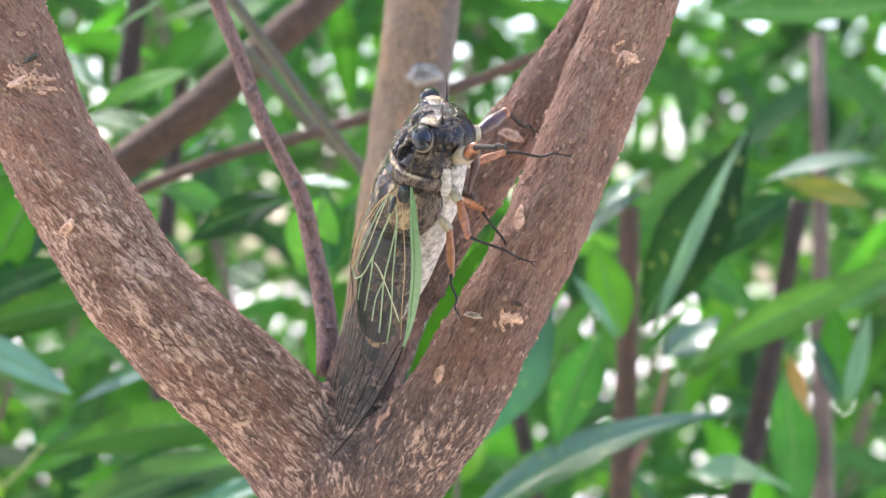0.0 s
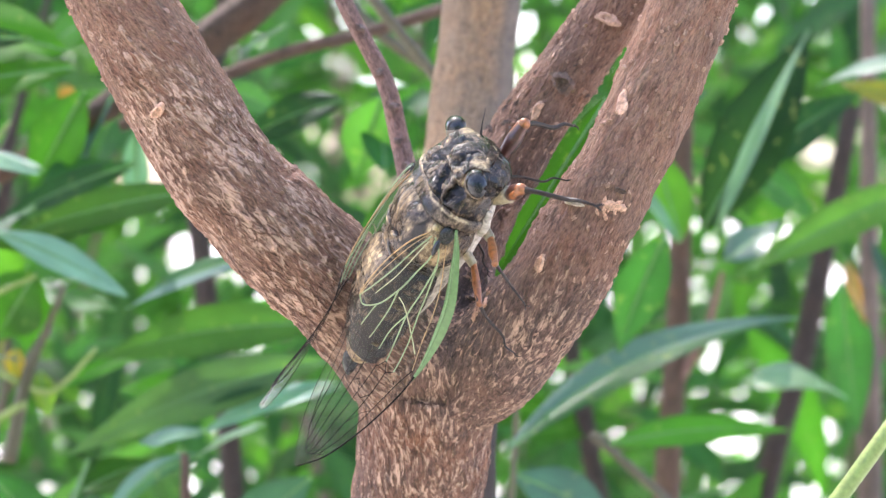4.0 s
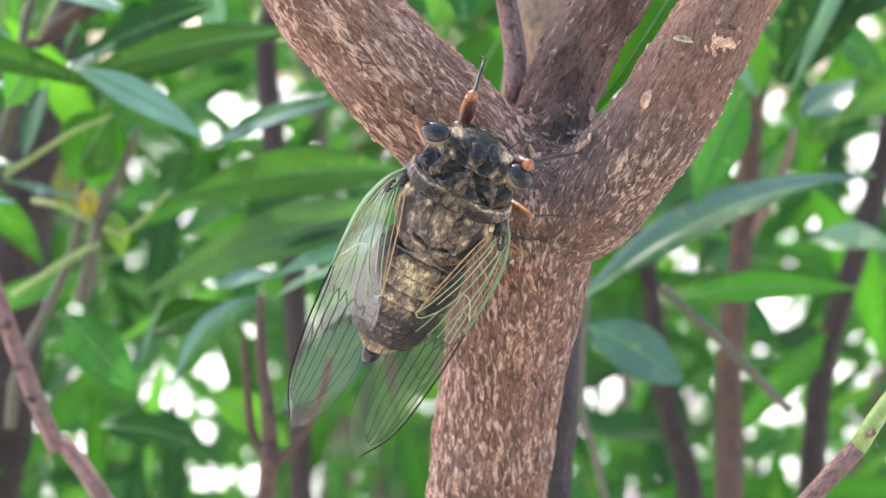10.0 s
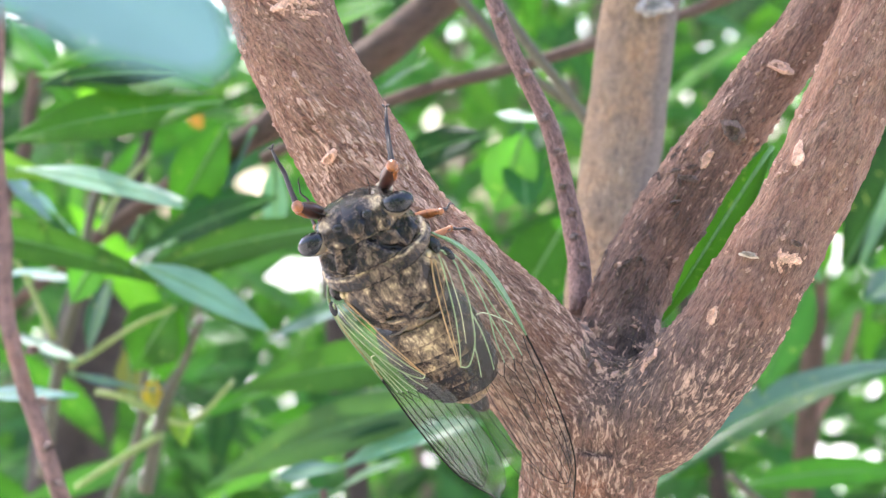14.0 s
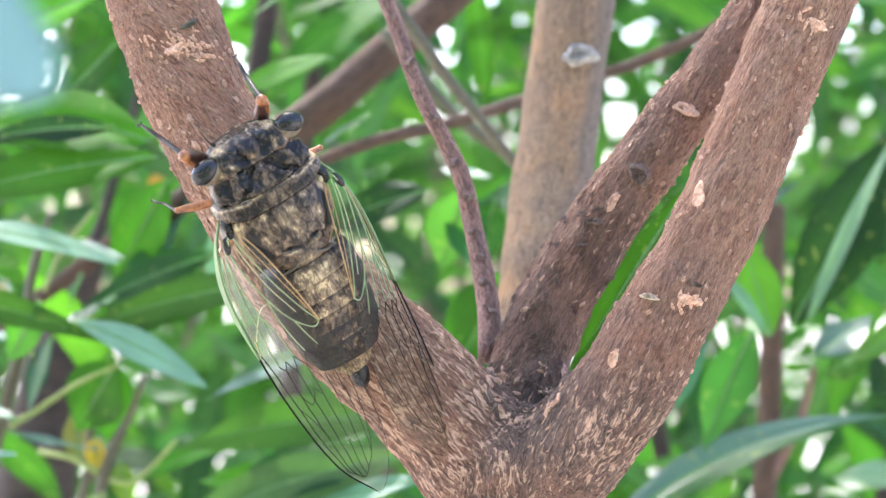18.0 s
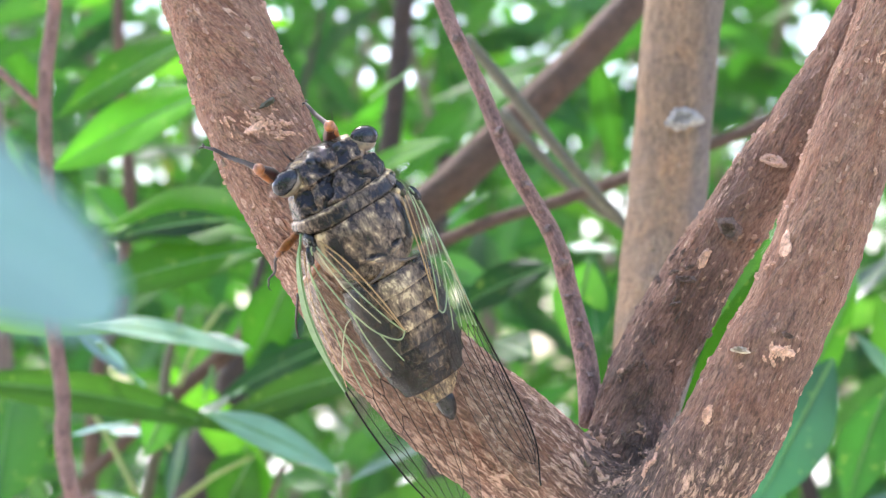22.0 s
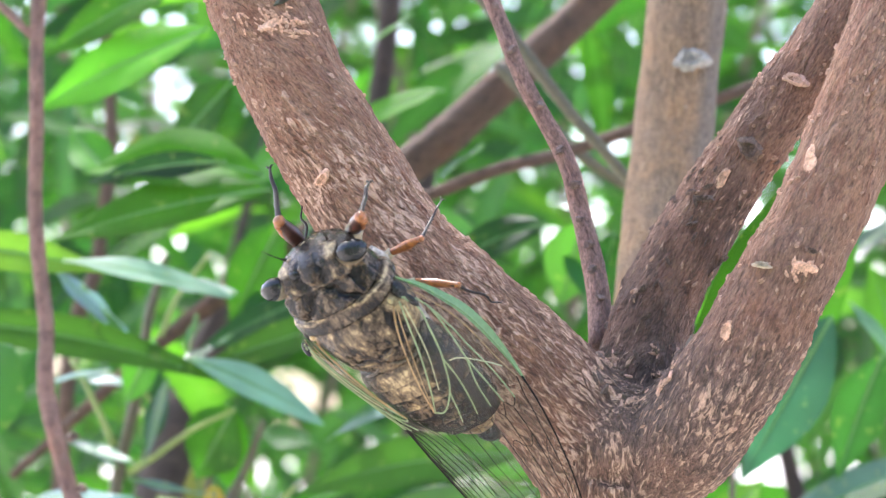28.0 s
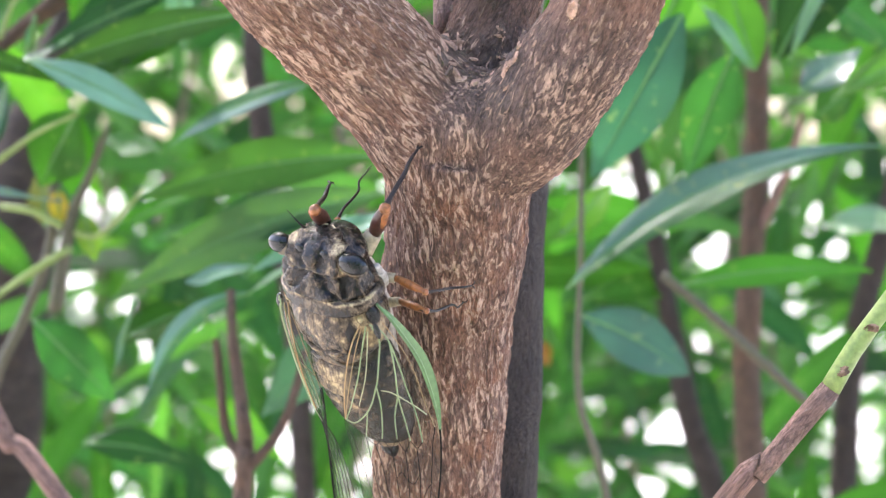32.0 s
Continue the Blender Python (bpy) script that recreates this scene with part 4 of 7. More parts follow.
def build_cicada():
    c = tagged(new("cicada"), "mottled brown cicada with green-veined clear wings on the bark", "cicada")
    head = part("head", plate("head", [(0.98, -0.05, 0.5, 0.27, 0.44), (1.1, -0.03, 0.55, 0.27, 0.46), (1.22, -0.03, 0.56, 0.25, 0.45), (1.32, -0.05, 0.47, 0.21, 0.4), (1.39, -0.08, 0.34, 0.15, 0.3), (1.43, -0.12, 0.16, 0.06, 0.14)], [
        ([(0.0, 1.06), (0.55, 1.02)], 0.025, -0.03, -0.4), ([(0.2, 1.2), (0.26, 1.22)], 0.035, -0.04, -0.5), ([(0.42, 1.32), (0.44, 1.26)], 0.03, -0.035, -0.5), ([(0.0, 1.12), (0.34, 1.09), (0.5, 1.13)], 0.025, 0.02, 0.3),
        ([(0.13, 1.16), (0.21, 1.3), (0.15, 1.4)], 0.03, -0.06, -0.6), ([(0.24, 1.13), (0.3, 1.2)], 0.03, 0.02, 0.45), ([(0.03, 1.18), (0.06, 1.3)], 0.025, 0.015, 0.4), ([(0.34, 1.1), (0.37, 1.22), (0.33, 1.33)], 0.05, 0.045, -0.05), ([(0.08, 1.38), (0.3, 1.36)], 0.03, 0.03, 0.35),
        ([(0.48, 1.1), (0.45, 1.28)], 0.025, -0.03, 0.4), ([(0.0, 1.22), (0.09, 1.28)], 0.06, 0.035, 0.05), ([(0.0, 1.34), (0.0, 1.42)], 0.07, 0.04, -0.2),
        ([(0.28, 1.37), (0.38, 1.34)], 0.035, 0.03, 0.4)], 0.34, 112, 12, 2.9, 3, 0.014, 0.5), CHITIN, c, "dark mottled head")
    for s in (-1, 1):
        bm = bmesh.new()
        part("eye", ellipsoid(bm, (0.6 * s, 1.25, 0.08), (0.195, 0.14, 0.13), (0, 10 * s, -17 * s), 32), EYE, head, "glossy dark bulging eye")
        bm = bmesh.new()
        part("eye_rim", ellipsoid(bm, (0.55 * s, 1.205, 0.055), (0.2, 0.14, 0.135), (0, 10 * s, -17 * s), 24), RIM_PALE, head, "tan rim behind the eye")
        part("antenna", tube_bm([(0.3 * s, 1.38, -0.14), (0.37 * s, 1.52, -0.1), (0.42 * s, 1.74, -0.04)], [0.02, 0.008, 0.003], 7), LEG_DARK, head)
        part("brow", plate("brow", [(1.29, -0.04, 0.03, 0.02, 0.02), (1.33, -0.04, 0.1, 0.06, 0.06), (1.38, -0.06, 0.1, 0.05, 0.06), (1.43, -0.09, 0.03, 0.02, 0.02)], (), 0.7, 20, 4), CHITIN, head, "small tan plate over the antenna").location = (0.25 * s * CM, 0, 0)
        bm = bmesh.new()
        part("vertex_boss", ellipsoid(bm, (0.2 * s, 1.31, 0.125), (0.085, 0.07, 0.045), (0, 0, 20 * s), 16), EYE, head, "glossy black boss between the eyes")
    for x, y, z in ((0, 1.31, 0.155), (-0.075, 1.24, 0.2), (0.075, 1.24, 0.2)):
        bm = bmesh.new()
        part("ocellus", ellipsoid(bm, (x, y, z), (0.022, 0.022, 0.022), seg=12), OCELLUS, head, "tiny reddish simple eye")
    frons = part("face", plate("face", [(1.02, -0.38, 0.26, 0.2, 0.24), (1.18, -0.34, 0.3, 0.22, 0.27), (1.31, -0.28, 0.26, 0.19, 0.25), (1.42, -0.23, 0.12, 0.08, 0.12)], [([(0, 1.1), (0, 1.4)], 0.03, -0.02, 0.2)], 0.2, 48, 6, 2.2, 8), CHITIN, head, "swollen dark ribbed face")
    for k in range(8):
        for s in (-1, 1):
            y = 1.08 + 0.045 * k
            part("rib", tube_bm([(0.04 * s, y + 0.03, -0.6 + 0.045 * k), (0.17 * s, y + 0.01, -0.54 + 0.045 * k), (0.28 * s * (1 - 0.05 * k), y - 0.02, -0.36 + 0.022 * k)], [0.009, 0.013, 0.007], 6), PALE_EDGE, frons)
    part("beak", tube_bm([(0, 1.05, -0.6), (0, 0.85, -0.7), (0, 0.35, -0.74)], [0.09, 0.06, 0.025], 10), LEG_BROWN, head)
    # the shield behind the head with its oblique furrows, and its collar
    part("pronotum", plate("pronotum", [(0.66, -0.03, 0.65, 0.42, 0.42), (0.8, -0.03, 0.66, 0.4, 0.42), (0.96, -0.04, 0.62, 0.35, 0.42), (1.08, -0.05, 0.55, 0.28, 0.4)], [
        ([(0.3, 1.06), (0.5, 1.05), (0.6, 1.0)], 0.022, 0.008, 0.42), ([(0.1, 1.08), (0.2, 0.95), (0.34, 0.84), (0.4, 0.78)], 0.03, -0.08, -0.5), ([(0.42, 1.06), (0.44, 0.94), (0.52, 0.84)], 0.032, -0.07, -0.45),
        ([(0.0, 0.76), (0.3, 0.745), (0.6, 0.76)], 0.03, -0.025, -0.25), ([(0.27, 0.98), (0.31, 0.95)], 0.03, -0.05, -0.3), ([(0.5, 0.98), (0.53, 0.93)], 0.035, -0.06, -0.3), ([(0.1, 0.9), (0.14, 0.84)], 0.04, -0.03, -0.3), ([(0.0, 1.04), (0.0, 0.8)], 0.07, 0.025, 0.12),
        ([(0.3, 1.0), (0.4, 0.88)], 0.07, 0.06, 0.12), ([(0.16, 0.84), (0.24, 0.8)], 0.07, 0.045, 0.05), ([(0.56, 1.0), (0.6, 0.86)], 0.05, 0.045, 0.15)], 0.42, 112, 12, 2.4, 5, 0.013, 0.5), CHITIN, c, "brown shield behind the head with dark furrows")
    part("collar", plate("collar", [(0.5, -0.02, 0.62, 0.42, 0.4), (0.56, -0.02, 0.7, 0.445, 0.42), (0.64, -0.03, 0.745, 0.44, 0.42), (0.71, -0.03, 0.73, 0.43, 0.42), (0.75, -0.03, 0.69, 0.405, 0.4)], [
        ([(0.1, 0.735), (0.55, 0.735), (0.75, 0.74)], 0.022, 0.006, 0.55), ([(0.3, 0.62), (0.5, 0.6)], 0.07, 0.0, -0.25), ([(0.62, 0.66), (0.7, 0.68)], 0.05, 0.0, 0.15),
        ([(0.0, 0.515), (0.7, 0.515)], 0.018, -0.01, -0.3), ([(0.0, 0.66), (0.1, 0.66)], 0.08, 0.0, 0.1)], 0.46, 96, 7, 2.5, 6, 0.006, 0.2), CHITIN, c, "smooth brown collar with tan edge")
    # the domed back plate and the cross-shaped ridge behind it
    meso = part("mesonotum", plate("mesonotum", [(-0.4, 0.02, 0.2, 0.34, 0.4), (-0.24, 0.0, 0.46, 0.42, 0.45), (-0.02, -0.02, 0.61, 0.48, 0.5), (0.25, -0.02, 0.66, 0.51, 0.52), (0.44, -0.02, 0.65, 0.47, 0.48), (0.55, -0.02, 0.6, 0.41, 0.4)], [
        ([(0.44, -0.02), (0.5, 0.2), (0.5, 0.34)], 0.06, 0.0, -0.65), ([(0.6, -0.15), (0.64, 0.2), (0.6, 0.46)], 0.045, 0.012, 0.75), ([(0.28, 0.52), (0.31, 0.48)], 0.035, 0.0, 0.7),
        ([(0.57, 0.5), (0.6, 0.46)], 0.05, 0.015, 0.8), ([(0.05, -0.09), (0.17, -0.02), (0.3, -0.05)], 0.028, -0.03, -0.6), ([(0.1, -0.11), (0.24, -0.07), (0.34, 0.0)], 0.03, 0.035, 0.5),
        ([(0.0, 0.5), (0.0, 0.1)], 0.06, -0.004, 0.14), ([(0.2, 0.5), (0.15, 0.2)], 0.03, -0.006, -0.2), ([(0.3, -0.26), (0.42, -0.16)], 0.07, 0.03, 0.22), ([(0.0, -0.3), (0.2, -0.34)], 0.06, 0.03, 0.2), ([(0.05, 0.1), (0.09, 0.44)], 0.025, 0.004, 0.25), ([(0.18, 0.02), (0.3, 0.3)], 0.03, 0.0, 0.2), ([(0.36, 0.08), (0.4, 0.4)], 0.03, 0.0, 0.22)], 0.5, 112, 10, 2.3, 7, 0.007, 0.35), CHITIN, c, "domed brown back plate with darker blotches")
    for s in (-1, 1):
        part("ridge", tube_bm([(0.05 * s, -0.17, 0.42), (0.16 * s, -0.1, 0.45), (0.27 * s, -0.03, 0.44)], [0.014, 0.022, 0.01], 10), RIM, meso, "tan arm of the cross-shaped ridge")
        part("ridge", tube_bm([(0.05 * s, -0.2, 0.42), (0.2 * s, -0.3, 0.4), (0.38 * s, -0.34, 0.33)], [0.016, 0.024, 0.012], 10), RIM, meso, "tan arm of the cross-shaped ridge")
        bm = bmesh.new()
        part("wing_hinge", ellipsoid(bm, (0.68 * s, 0.46, 0.08), (0.085, 0.14, 0.1), (0, 0, 8 * s), 18), EYE, c, "dark glossy wing hinge")
        bm = bmesh.new()
        part("hinge_spot", ellipsoid(bm, (0.6 * s, 0.47, 0.24), (0.035, 0.045, 0.03), seg=12), PALE_EDGE, c, "pale spot at the wing base")
        part("side_plate", plate("side_plate", [(0.5, -0.4, 0.02, 0.03, 0.05), (0.62, -0.38, 0.05, 0.06, 0.09), (0.76, -0.35, 0.05, 0.07, 0.09), (0.88, -0.34, 0.03, 0.04, 0.05)], (), 0.9, 24, 5), BELLY, c, "whitish waxy flank").location = (0.53 * s * CM, 0, 0)
    # abdomen, ring by ring
    prof = [(-0.36, 0.0, 0.57, 0.42, 0.42), (-0.58, 0.0, 0.63, 0.45, 0.44), (-0.84, -0.02, 0.64, 0.445, 0.43), (-1.08, -0.04, 0.62, 0.415, 0.4), (-1.31, -0.06, 0.61, 0.39, 0.36), (-1.53, -0.08, 0.58, 0.36, 0.32), (-1.73, -0.11, 0.53, 0.32, 0.27), (-1.92, -0.14, 0.43, 0.26, 0.22)]
    for k, (a, b) in enumerate(zip(prof, prof[1:])):
        mid = tuple((u + v) / 2 + (0.006 if i in (2, 3) else 0) for i, (u, v) in enumerate(zip(a, b)))
        back = (b[0] - 0.02, b[1], b[2] + 0.014, b[3] + 0.014, b[4] + 0.01)
        inner = (b[0] - 0.034, b[1], b[2] - 0.02, b[3] - 0.02, b[4] - 0.02)
        y0, y1 = b[0], a[0]
        marks = [([(0.0, y0 + 0.02), (0.0, y1)], 0.34 - 0.02 * k, 0.0, 0.56 - 0.12 * k), ([(0.5, y0), (0.52, y1)], 0.12, 0.0, -0.3), ([(0.0, y0 - 0.02), (0.7, y0 - 0.02)], 0.02, 0.0, 0.12), ([(0.0, y1 - 0.02), (0.7, y1 - 0.02)], 0.035, -0.01, -0.35)]
        part("abdomen_ring", plate("abdomen_ring", [a, mid, back], marks, 0.4 - 0.015 * k, 80, 7, 2.2, 10 + k, 0.01, 0.55, inner), CHITIN, c, "dusty tan abdomen ring" if k < 4 else "dark abdomen ring")
    part("belly", loft(easy([(-1.7, -0.26, 0.16, 0.08, 0.16), (-1.2, -0.28, 0.32, 0.1, 0.28), (-0.6, -0.3, 0.4, 0.1, 0.32), (0.1, -0.32, 0.44, 0.1, 0.34), (0.6, -0.32, 0.44, 0.1, 0.32), (0.85, -0.34, 0.34, 0.08, 0.22)], 5), 36, 2.3, 0.035, 30), BELLY, c, "whitish waxy underside")
    part("tail_ring", plate("tail_ring", [(-1.86, -0.15, 0.37, 0.24, 0.21), (-2.02, -0.15, 0.31, 0.21, 0.18), (-2.16, -0.16, 0.2, 0.16, 0.13), (-2.24, -0.17, 0.1, 0.09, 0.08)], (), 0.85, 40, 6, 2.2, 40, 0.015, 0.4), CHITIN, c, "tan tail ring")
    part("tail_tip", loft(easy([(-2.1, -0.13, 0.1, 0.1, 0.1), (-2.26, -0.13, 0.13, 0.13, 0.1), (-2.42, -0.16, 0.1, 0.1, 0.08), (-2.54, -0.2, 0.03, 0.03, 0.03)], 5), 24), EYE, c, "glossy dark tail tip")
    wings = [build_wing(c, s) for s in (-1, 1)]
    legs = []
    for s in (-1, 1):
        legs.append(build_leg(c, "front_leg", [(0.3 * s, 1.0, -0.42), (0.42 * s, 1.22, -0.5), (0.66 * s, 1.66, -0.38), (0.74 * s, 2.15, -0.66), (0.82 * s, 2.5, -0.8)], 0.1, True))
        legs.append(build_leg(c, "middle_leg", [(0.38 * s, 0.55, -0.46), (0.58 * s, 0.6, -0.54), (1.08 * s, 0.76, -0.46), (1.35 * s, 1.1, -0.74), (1.55 * s, 1.35, -0.88)], 0.058, False))
        legs.append(build_leg(c, "hind_leg", [(0.36 * s, 0.1, -0.46), (0.54 * s, 0.06, -0.56), (1.1 * s, -0.05, -0.5), (1.35 * s, -0.55, -0.72), (1.45 * s, -0.85, -0.84)], 0.054, False))
    return c, legs, wings


CICADA, LEGS, WINGS = build_cicada()
CICADA.scale = (0.986, 0.986, 0.986)

# ---- leaves and stems behind and beside the tree ----
def leaf_mesh(base, tip, width, bow=0.0, tilt=35.0, fold=0.18, wave=0.0, blunt=0.0, n=18, m=3):
    """A lance-shaped blade with a fold along its midrib. Places and width in cm; bow: how far its middle rises; tilt: degrees by
    which its face turns up from the level way towards -y."""
    b, t = Vector(base), Vector(tip)
    axis = (t - b).normalized()
    length = (t - b).length
    face = Vector((0, -math.cos(radians(tilt)), math.sin(radians(tilt))))
    face = (face - axis * face.dot(axis)).normalized()
    side = axis.cross(face)
    rise = Vector((0, 0, 1)) - axis * axis.z
    rise = rise.normalized() if rise.length > 0.2 else face
    verts, faces, uvs = [], [], []
    turn = math.sin(base[0] * 12.9 + base[2] * 7.7)
    flat, lift = side, face
    for i in range(n + 1):
        s = i / n
        tw = 0.5 * turn * (s - 0.4)
        side, face = flat * math.cos(tw) + lift * math.sin(tw), lift * math.cos(tw) - flat * math.sin(tw)
        shape = (math.sin(math.pi * min(1, s ** (0.85 + 0.25 * blunt) * 0.985 + 0.015)) ** (1.15 - 0.5 * blunt)) * width / 2 + 0.012
        mid = b + axis * (length * s) + rise * (bow * 4 * s * (1 - s))
        for j in range(-m, m + 1):
            w = j / m
            up = fold * (abs(w) - 0.55 * w * w) * shape * 1.6 + wave * math.sin(9 * s + 2.0 * w) * abs(w)
            verts.append((mid + side * (shape * w) + face * up) * CM)
            uvs.append((s * length / 6, 0.5 + 0.5 * w))
    k = 2 * m + 1
    for i in range(n):
        for j in range(2 * m):
            faces.append((i * k + j, i * k + j + 1, (i + 1) * k + j + 1, (i + 1) * k + j))
    return verts, faces, uvs


def with_uv(me, uvs):
    layer = me.uv_layers.new(name="UVMap")
    idx = np.empty(len(me.loops), dtype=np.int32)
    me.loops.foreach_get("vertex_index", idx)
    layer.data.foreach_set("uv", np.array(uvs, dtype=np.float32)[idx].ravel())
    return me


def leaf(plant, base, tip, width, bow=0.0, tilt=35.0, mat=None, label="", blunt=0.0, fold=0.18, wave=0.03, sheen_from=None):
    """The last argument: from which share of its length on, and by what slant, sky sheen is painted on the leaf in pale
    colour.
    """
    v, f, uv = leaf_mesh(base, tip, width, bow, tilt, fold, wave, blunt, 90 if sheen_from else 24, 14 if sheen_from else 4)
    me = with_uv(mesh_of("leaf", v, f), uv)
    if sheen_from:
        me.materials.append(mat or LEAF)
        # second colour of the blade: painted sheen of the sky
        me.materials.append(LEAF_TEAL_SHEEN)
        me.polygons.foreach_set("material_index", [int(k // 28 / 90 + sheen_from[1] * ((k % 28) - 13.5) / 14 > sheen_from[0]) for k in range(len(f))])
    ob = part("leaf", me, mat or LEAF, plant, label)
    rib = Vector(tip) - Vector(base)
    face = Vector((0, -math.cos(radians(tilt)), math.sin(radians(tilt)))) * 0.02
    rise = Vector((0, 0, 1)) - rib.normalized() * rib.normalized().z
    rise = rise.normalized() if rise.length > 0.2 else face.normalized()
    pts = [Vector(base) + rib * s + rise * (bow * 4 * s * (1 - s)) - face * 0.6 for s in (0, 0.25, 0.5, 0.75, 0.98)]
    part("midrib", tube_bm(pts, [0.045, 0.035, 0.028, 0.018, 0.008], 6, 0.5), RIB, ob)
    return ob


RIB = plain_material("midrib", (0.08, 0.2, 0.04), 0.45, 0.2)


def main_stem(plant, foot, mat):
    """The plant's woody stem, from the soil up behind its leaves."""
    x, y, top = foot
    part("main_stem", tube_bm([(x, y, -125.5), (x + 1, y - 1, -70), (x, y, -25), (x - 0.5, y, top)], [0.8, 0.7, 0.55, 0.2], 10, 3.0), mat, plant)


def shrub(name, label):
    return tagged(new(name), label, "shrub")


def stem(plant, name, pts, rad, mat, label="", flecks=0.3, grey_side=0.0):
    return bark_tube(name, pts, rad, mat, plant, label, 18, 0.2, flecks, 0.012, len(bpy.data.objects) % 50, grey_side)


def bumps(plant, name, places, size, mat, label):
    for i, place in enumerate(places):
        ob = part(name, scar_mesh(name, size, size * 0.6, size * (0.45 if len(places) > 1 else 0.2), 0.4, 70 + i), mat, plant, label)
        ob.matrix_basis = on_skin(Vector(place) * CM, ((-1) ** i * 1.1 * (len(places) > 1), -1, 0.1), (0.1, 0, 1), 12 * (i % 3))


REAR = shrub("rear_stem", "pale smooth-barked stem with a grey knot behind the fork")
stem(REAR, "stem", [(1.81, 8.30, 8.78), (1.49, 8.10, 7.28), (1.12, 8.00, 4.36), (0.72, 6.80, 1.46), (0.52, 6.00, 0.02)], [0.66, 0.67, 0.68, 0.68, 0.67], BARK_PALE, grey_side=1.0)
# same stem lower down: its shade is put into the darker bark colour
stem(REAR, "lower_stem", [(0.54, 6.05, 0.19), (0.67, 5.40, -1.29), (0.60, 5.00, -2.14), (0.50, 4.50, -4.65), (0.38, 4.10, -7.10), (-0.08, 2.66, -17.97), (-0.35, 3.66, -70.00), (-0.35, 4.66, -125.50)], [0.67, 0.66, 0.66, 0.64, 0.62, 0.62, 0.744, 0.9299999999999999], BARK_DARK, "grey-flecked lower stem, its shade put into dark bark")
bumps(REAR, "knot", [(1.43, 7.36, 5.54)], 0.26, LICHEN, "whitish grey knot")
TWIG = shrub("twig", "thin knobbly reddish-purple twig rising from the fork")
stem(TWIG, "shoot", [(-2.52, 2.60, 7.83), (-2.13, 2.40, 6.58), (-1.69, 2.20, 5.52), (-1.24, 2.00, 4.31), (-0.67, 1.90, 3.20), (-0.48, 1.80, 2.46), (-0.27, 1.50, 1.48), (-0.21, 1.10, 0.53)], [0.1, 0.11, 0.115, 0.12, 0.13, 0.14, 0.16, 0.18], BARK_TWIG)
bumps(TWIG, "node", [(-1.95, 2.2, 6.15), (-1.66, 2.1, 5.4), (-1.38, 1.95, 4.75), (-1.05, 1.85, 3.95), (-0.72, 1.8, 3.3), (-0.55, 1.7, 2.8), (-0.45, 1.65, 2.3), (-0.37, 1.5, 1.95), (-0.3, 1.4, 1.6), (-0.26, 1.25, 1.2)], 0.085, BUD_RING, "dark scaly bud ring")
BEHIND = shrub("branch", "thick brown branch slanting behind the tree")
stem(BEHIND, "branch", [(-12.83, 18.00, -1.45), (-9.42, 17.00, 1.34), (-6.59, 16.00, 3.18), (-4.91, 16.00, 4.29), (-3.46, 16.00, 5.34), (-2.25, 16.00, 6.39), (-1.28, 16.00, 7.26), (-0.31, 16.00, 8.14), (1.40, 16.00, 9.88)], [0.1, 0.16, 0.28, 0.4, 0.42, 0.4, 0.4, 0.38, 0.36], BARK_BROWN)
stem(BEHIND, "twig", [(-5.74, 15.00, 3.04), (-4.05, 14.50, 3.86), (-2.38, 14.00, 4.49), (-0.99, 14.00, 4.85), (0.42, 14.00, 5.28), (2.53, 14.00, 6.00), (3.47, 14.00, 6.37), (4.65, 14.00, 6.97), (6.43, 14.00, 8.53)], [0.13, 0.13, 0.13, 0.13, 0.13, 0.12, 0.12, 0.11, 0.1], BARK_BROWN)
stem(BEHIND, "twig", [(-2.47, 11.00, 7.74), (-1.48, 11.00, 6.44), (-0.60, 11.00, 5.25), (0.38, 11.00, 4.05), (1.26, 11.00, 2.75)], [0.12, 0.12, 0.11, 0.1, 0.1], OLIVE_TWIG, "olive-green twig")
stem(BEHIND, "twig", [(-2.09, 15.00, 6.89), (-0.53, 15.00, 5.11), (1.16, 15.00, 3.92)], [0.12, 0.12, 0.1], OLIVE_TWIG, "olive-green twig")
LEFTSTEM = shrub("sapling", "slender brown sapling stem beside the tree")
stem(LEFTSTEM, "stem", [(-9.63, 9.00, 10.42), (-9.79, 9.00, 8.36), (-10.00, 9.00, 6.83), (-10.05, 9.20, 4.80), (-10.11, 9.40, 3.27), (-9.93, 9.50, 1.41), (-9.69, 9.30, -0.64), (-7.86, 9.00, -5.51), (-6.87, 8.80, -6.69), (-1.13, 7.64, -15.53), (2.31, 8.64, -70.00), (2.31, 9.64, -125.50)], [0.13, 0.13, 0.13, 0.13, 0.13, 0.14, 0.15, 0.16, 0.16, 0.16, 0.192, 0.24], BARK_TWIG)
stem(LEFTSTEM, "twig", [(-11.22, 9.00, 7.55), (-10.62, 9.00, 6.98), (-10.11, 9.00, 6.48)], [0.06, 0.07, 0.08], BARK_TWIG)
bumps(LEFTSTEM, "node", [(-9.28, 8.86, -0.60), (-9.12, 8.86, -1.50), (-8.97, 8.86, -2.31), (-8.81, 8.86, -2.96), (-8.57, 8.86, -3.71), (-8.34, 8.86, -4.47), (-8.13, 8.86, -5.03)], 0.12, DEBRIS, "dark bud ring")
DEADTWIG = shrub("twig", "dry bare brown twig with broken tips")
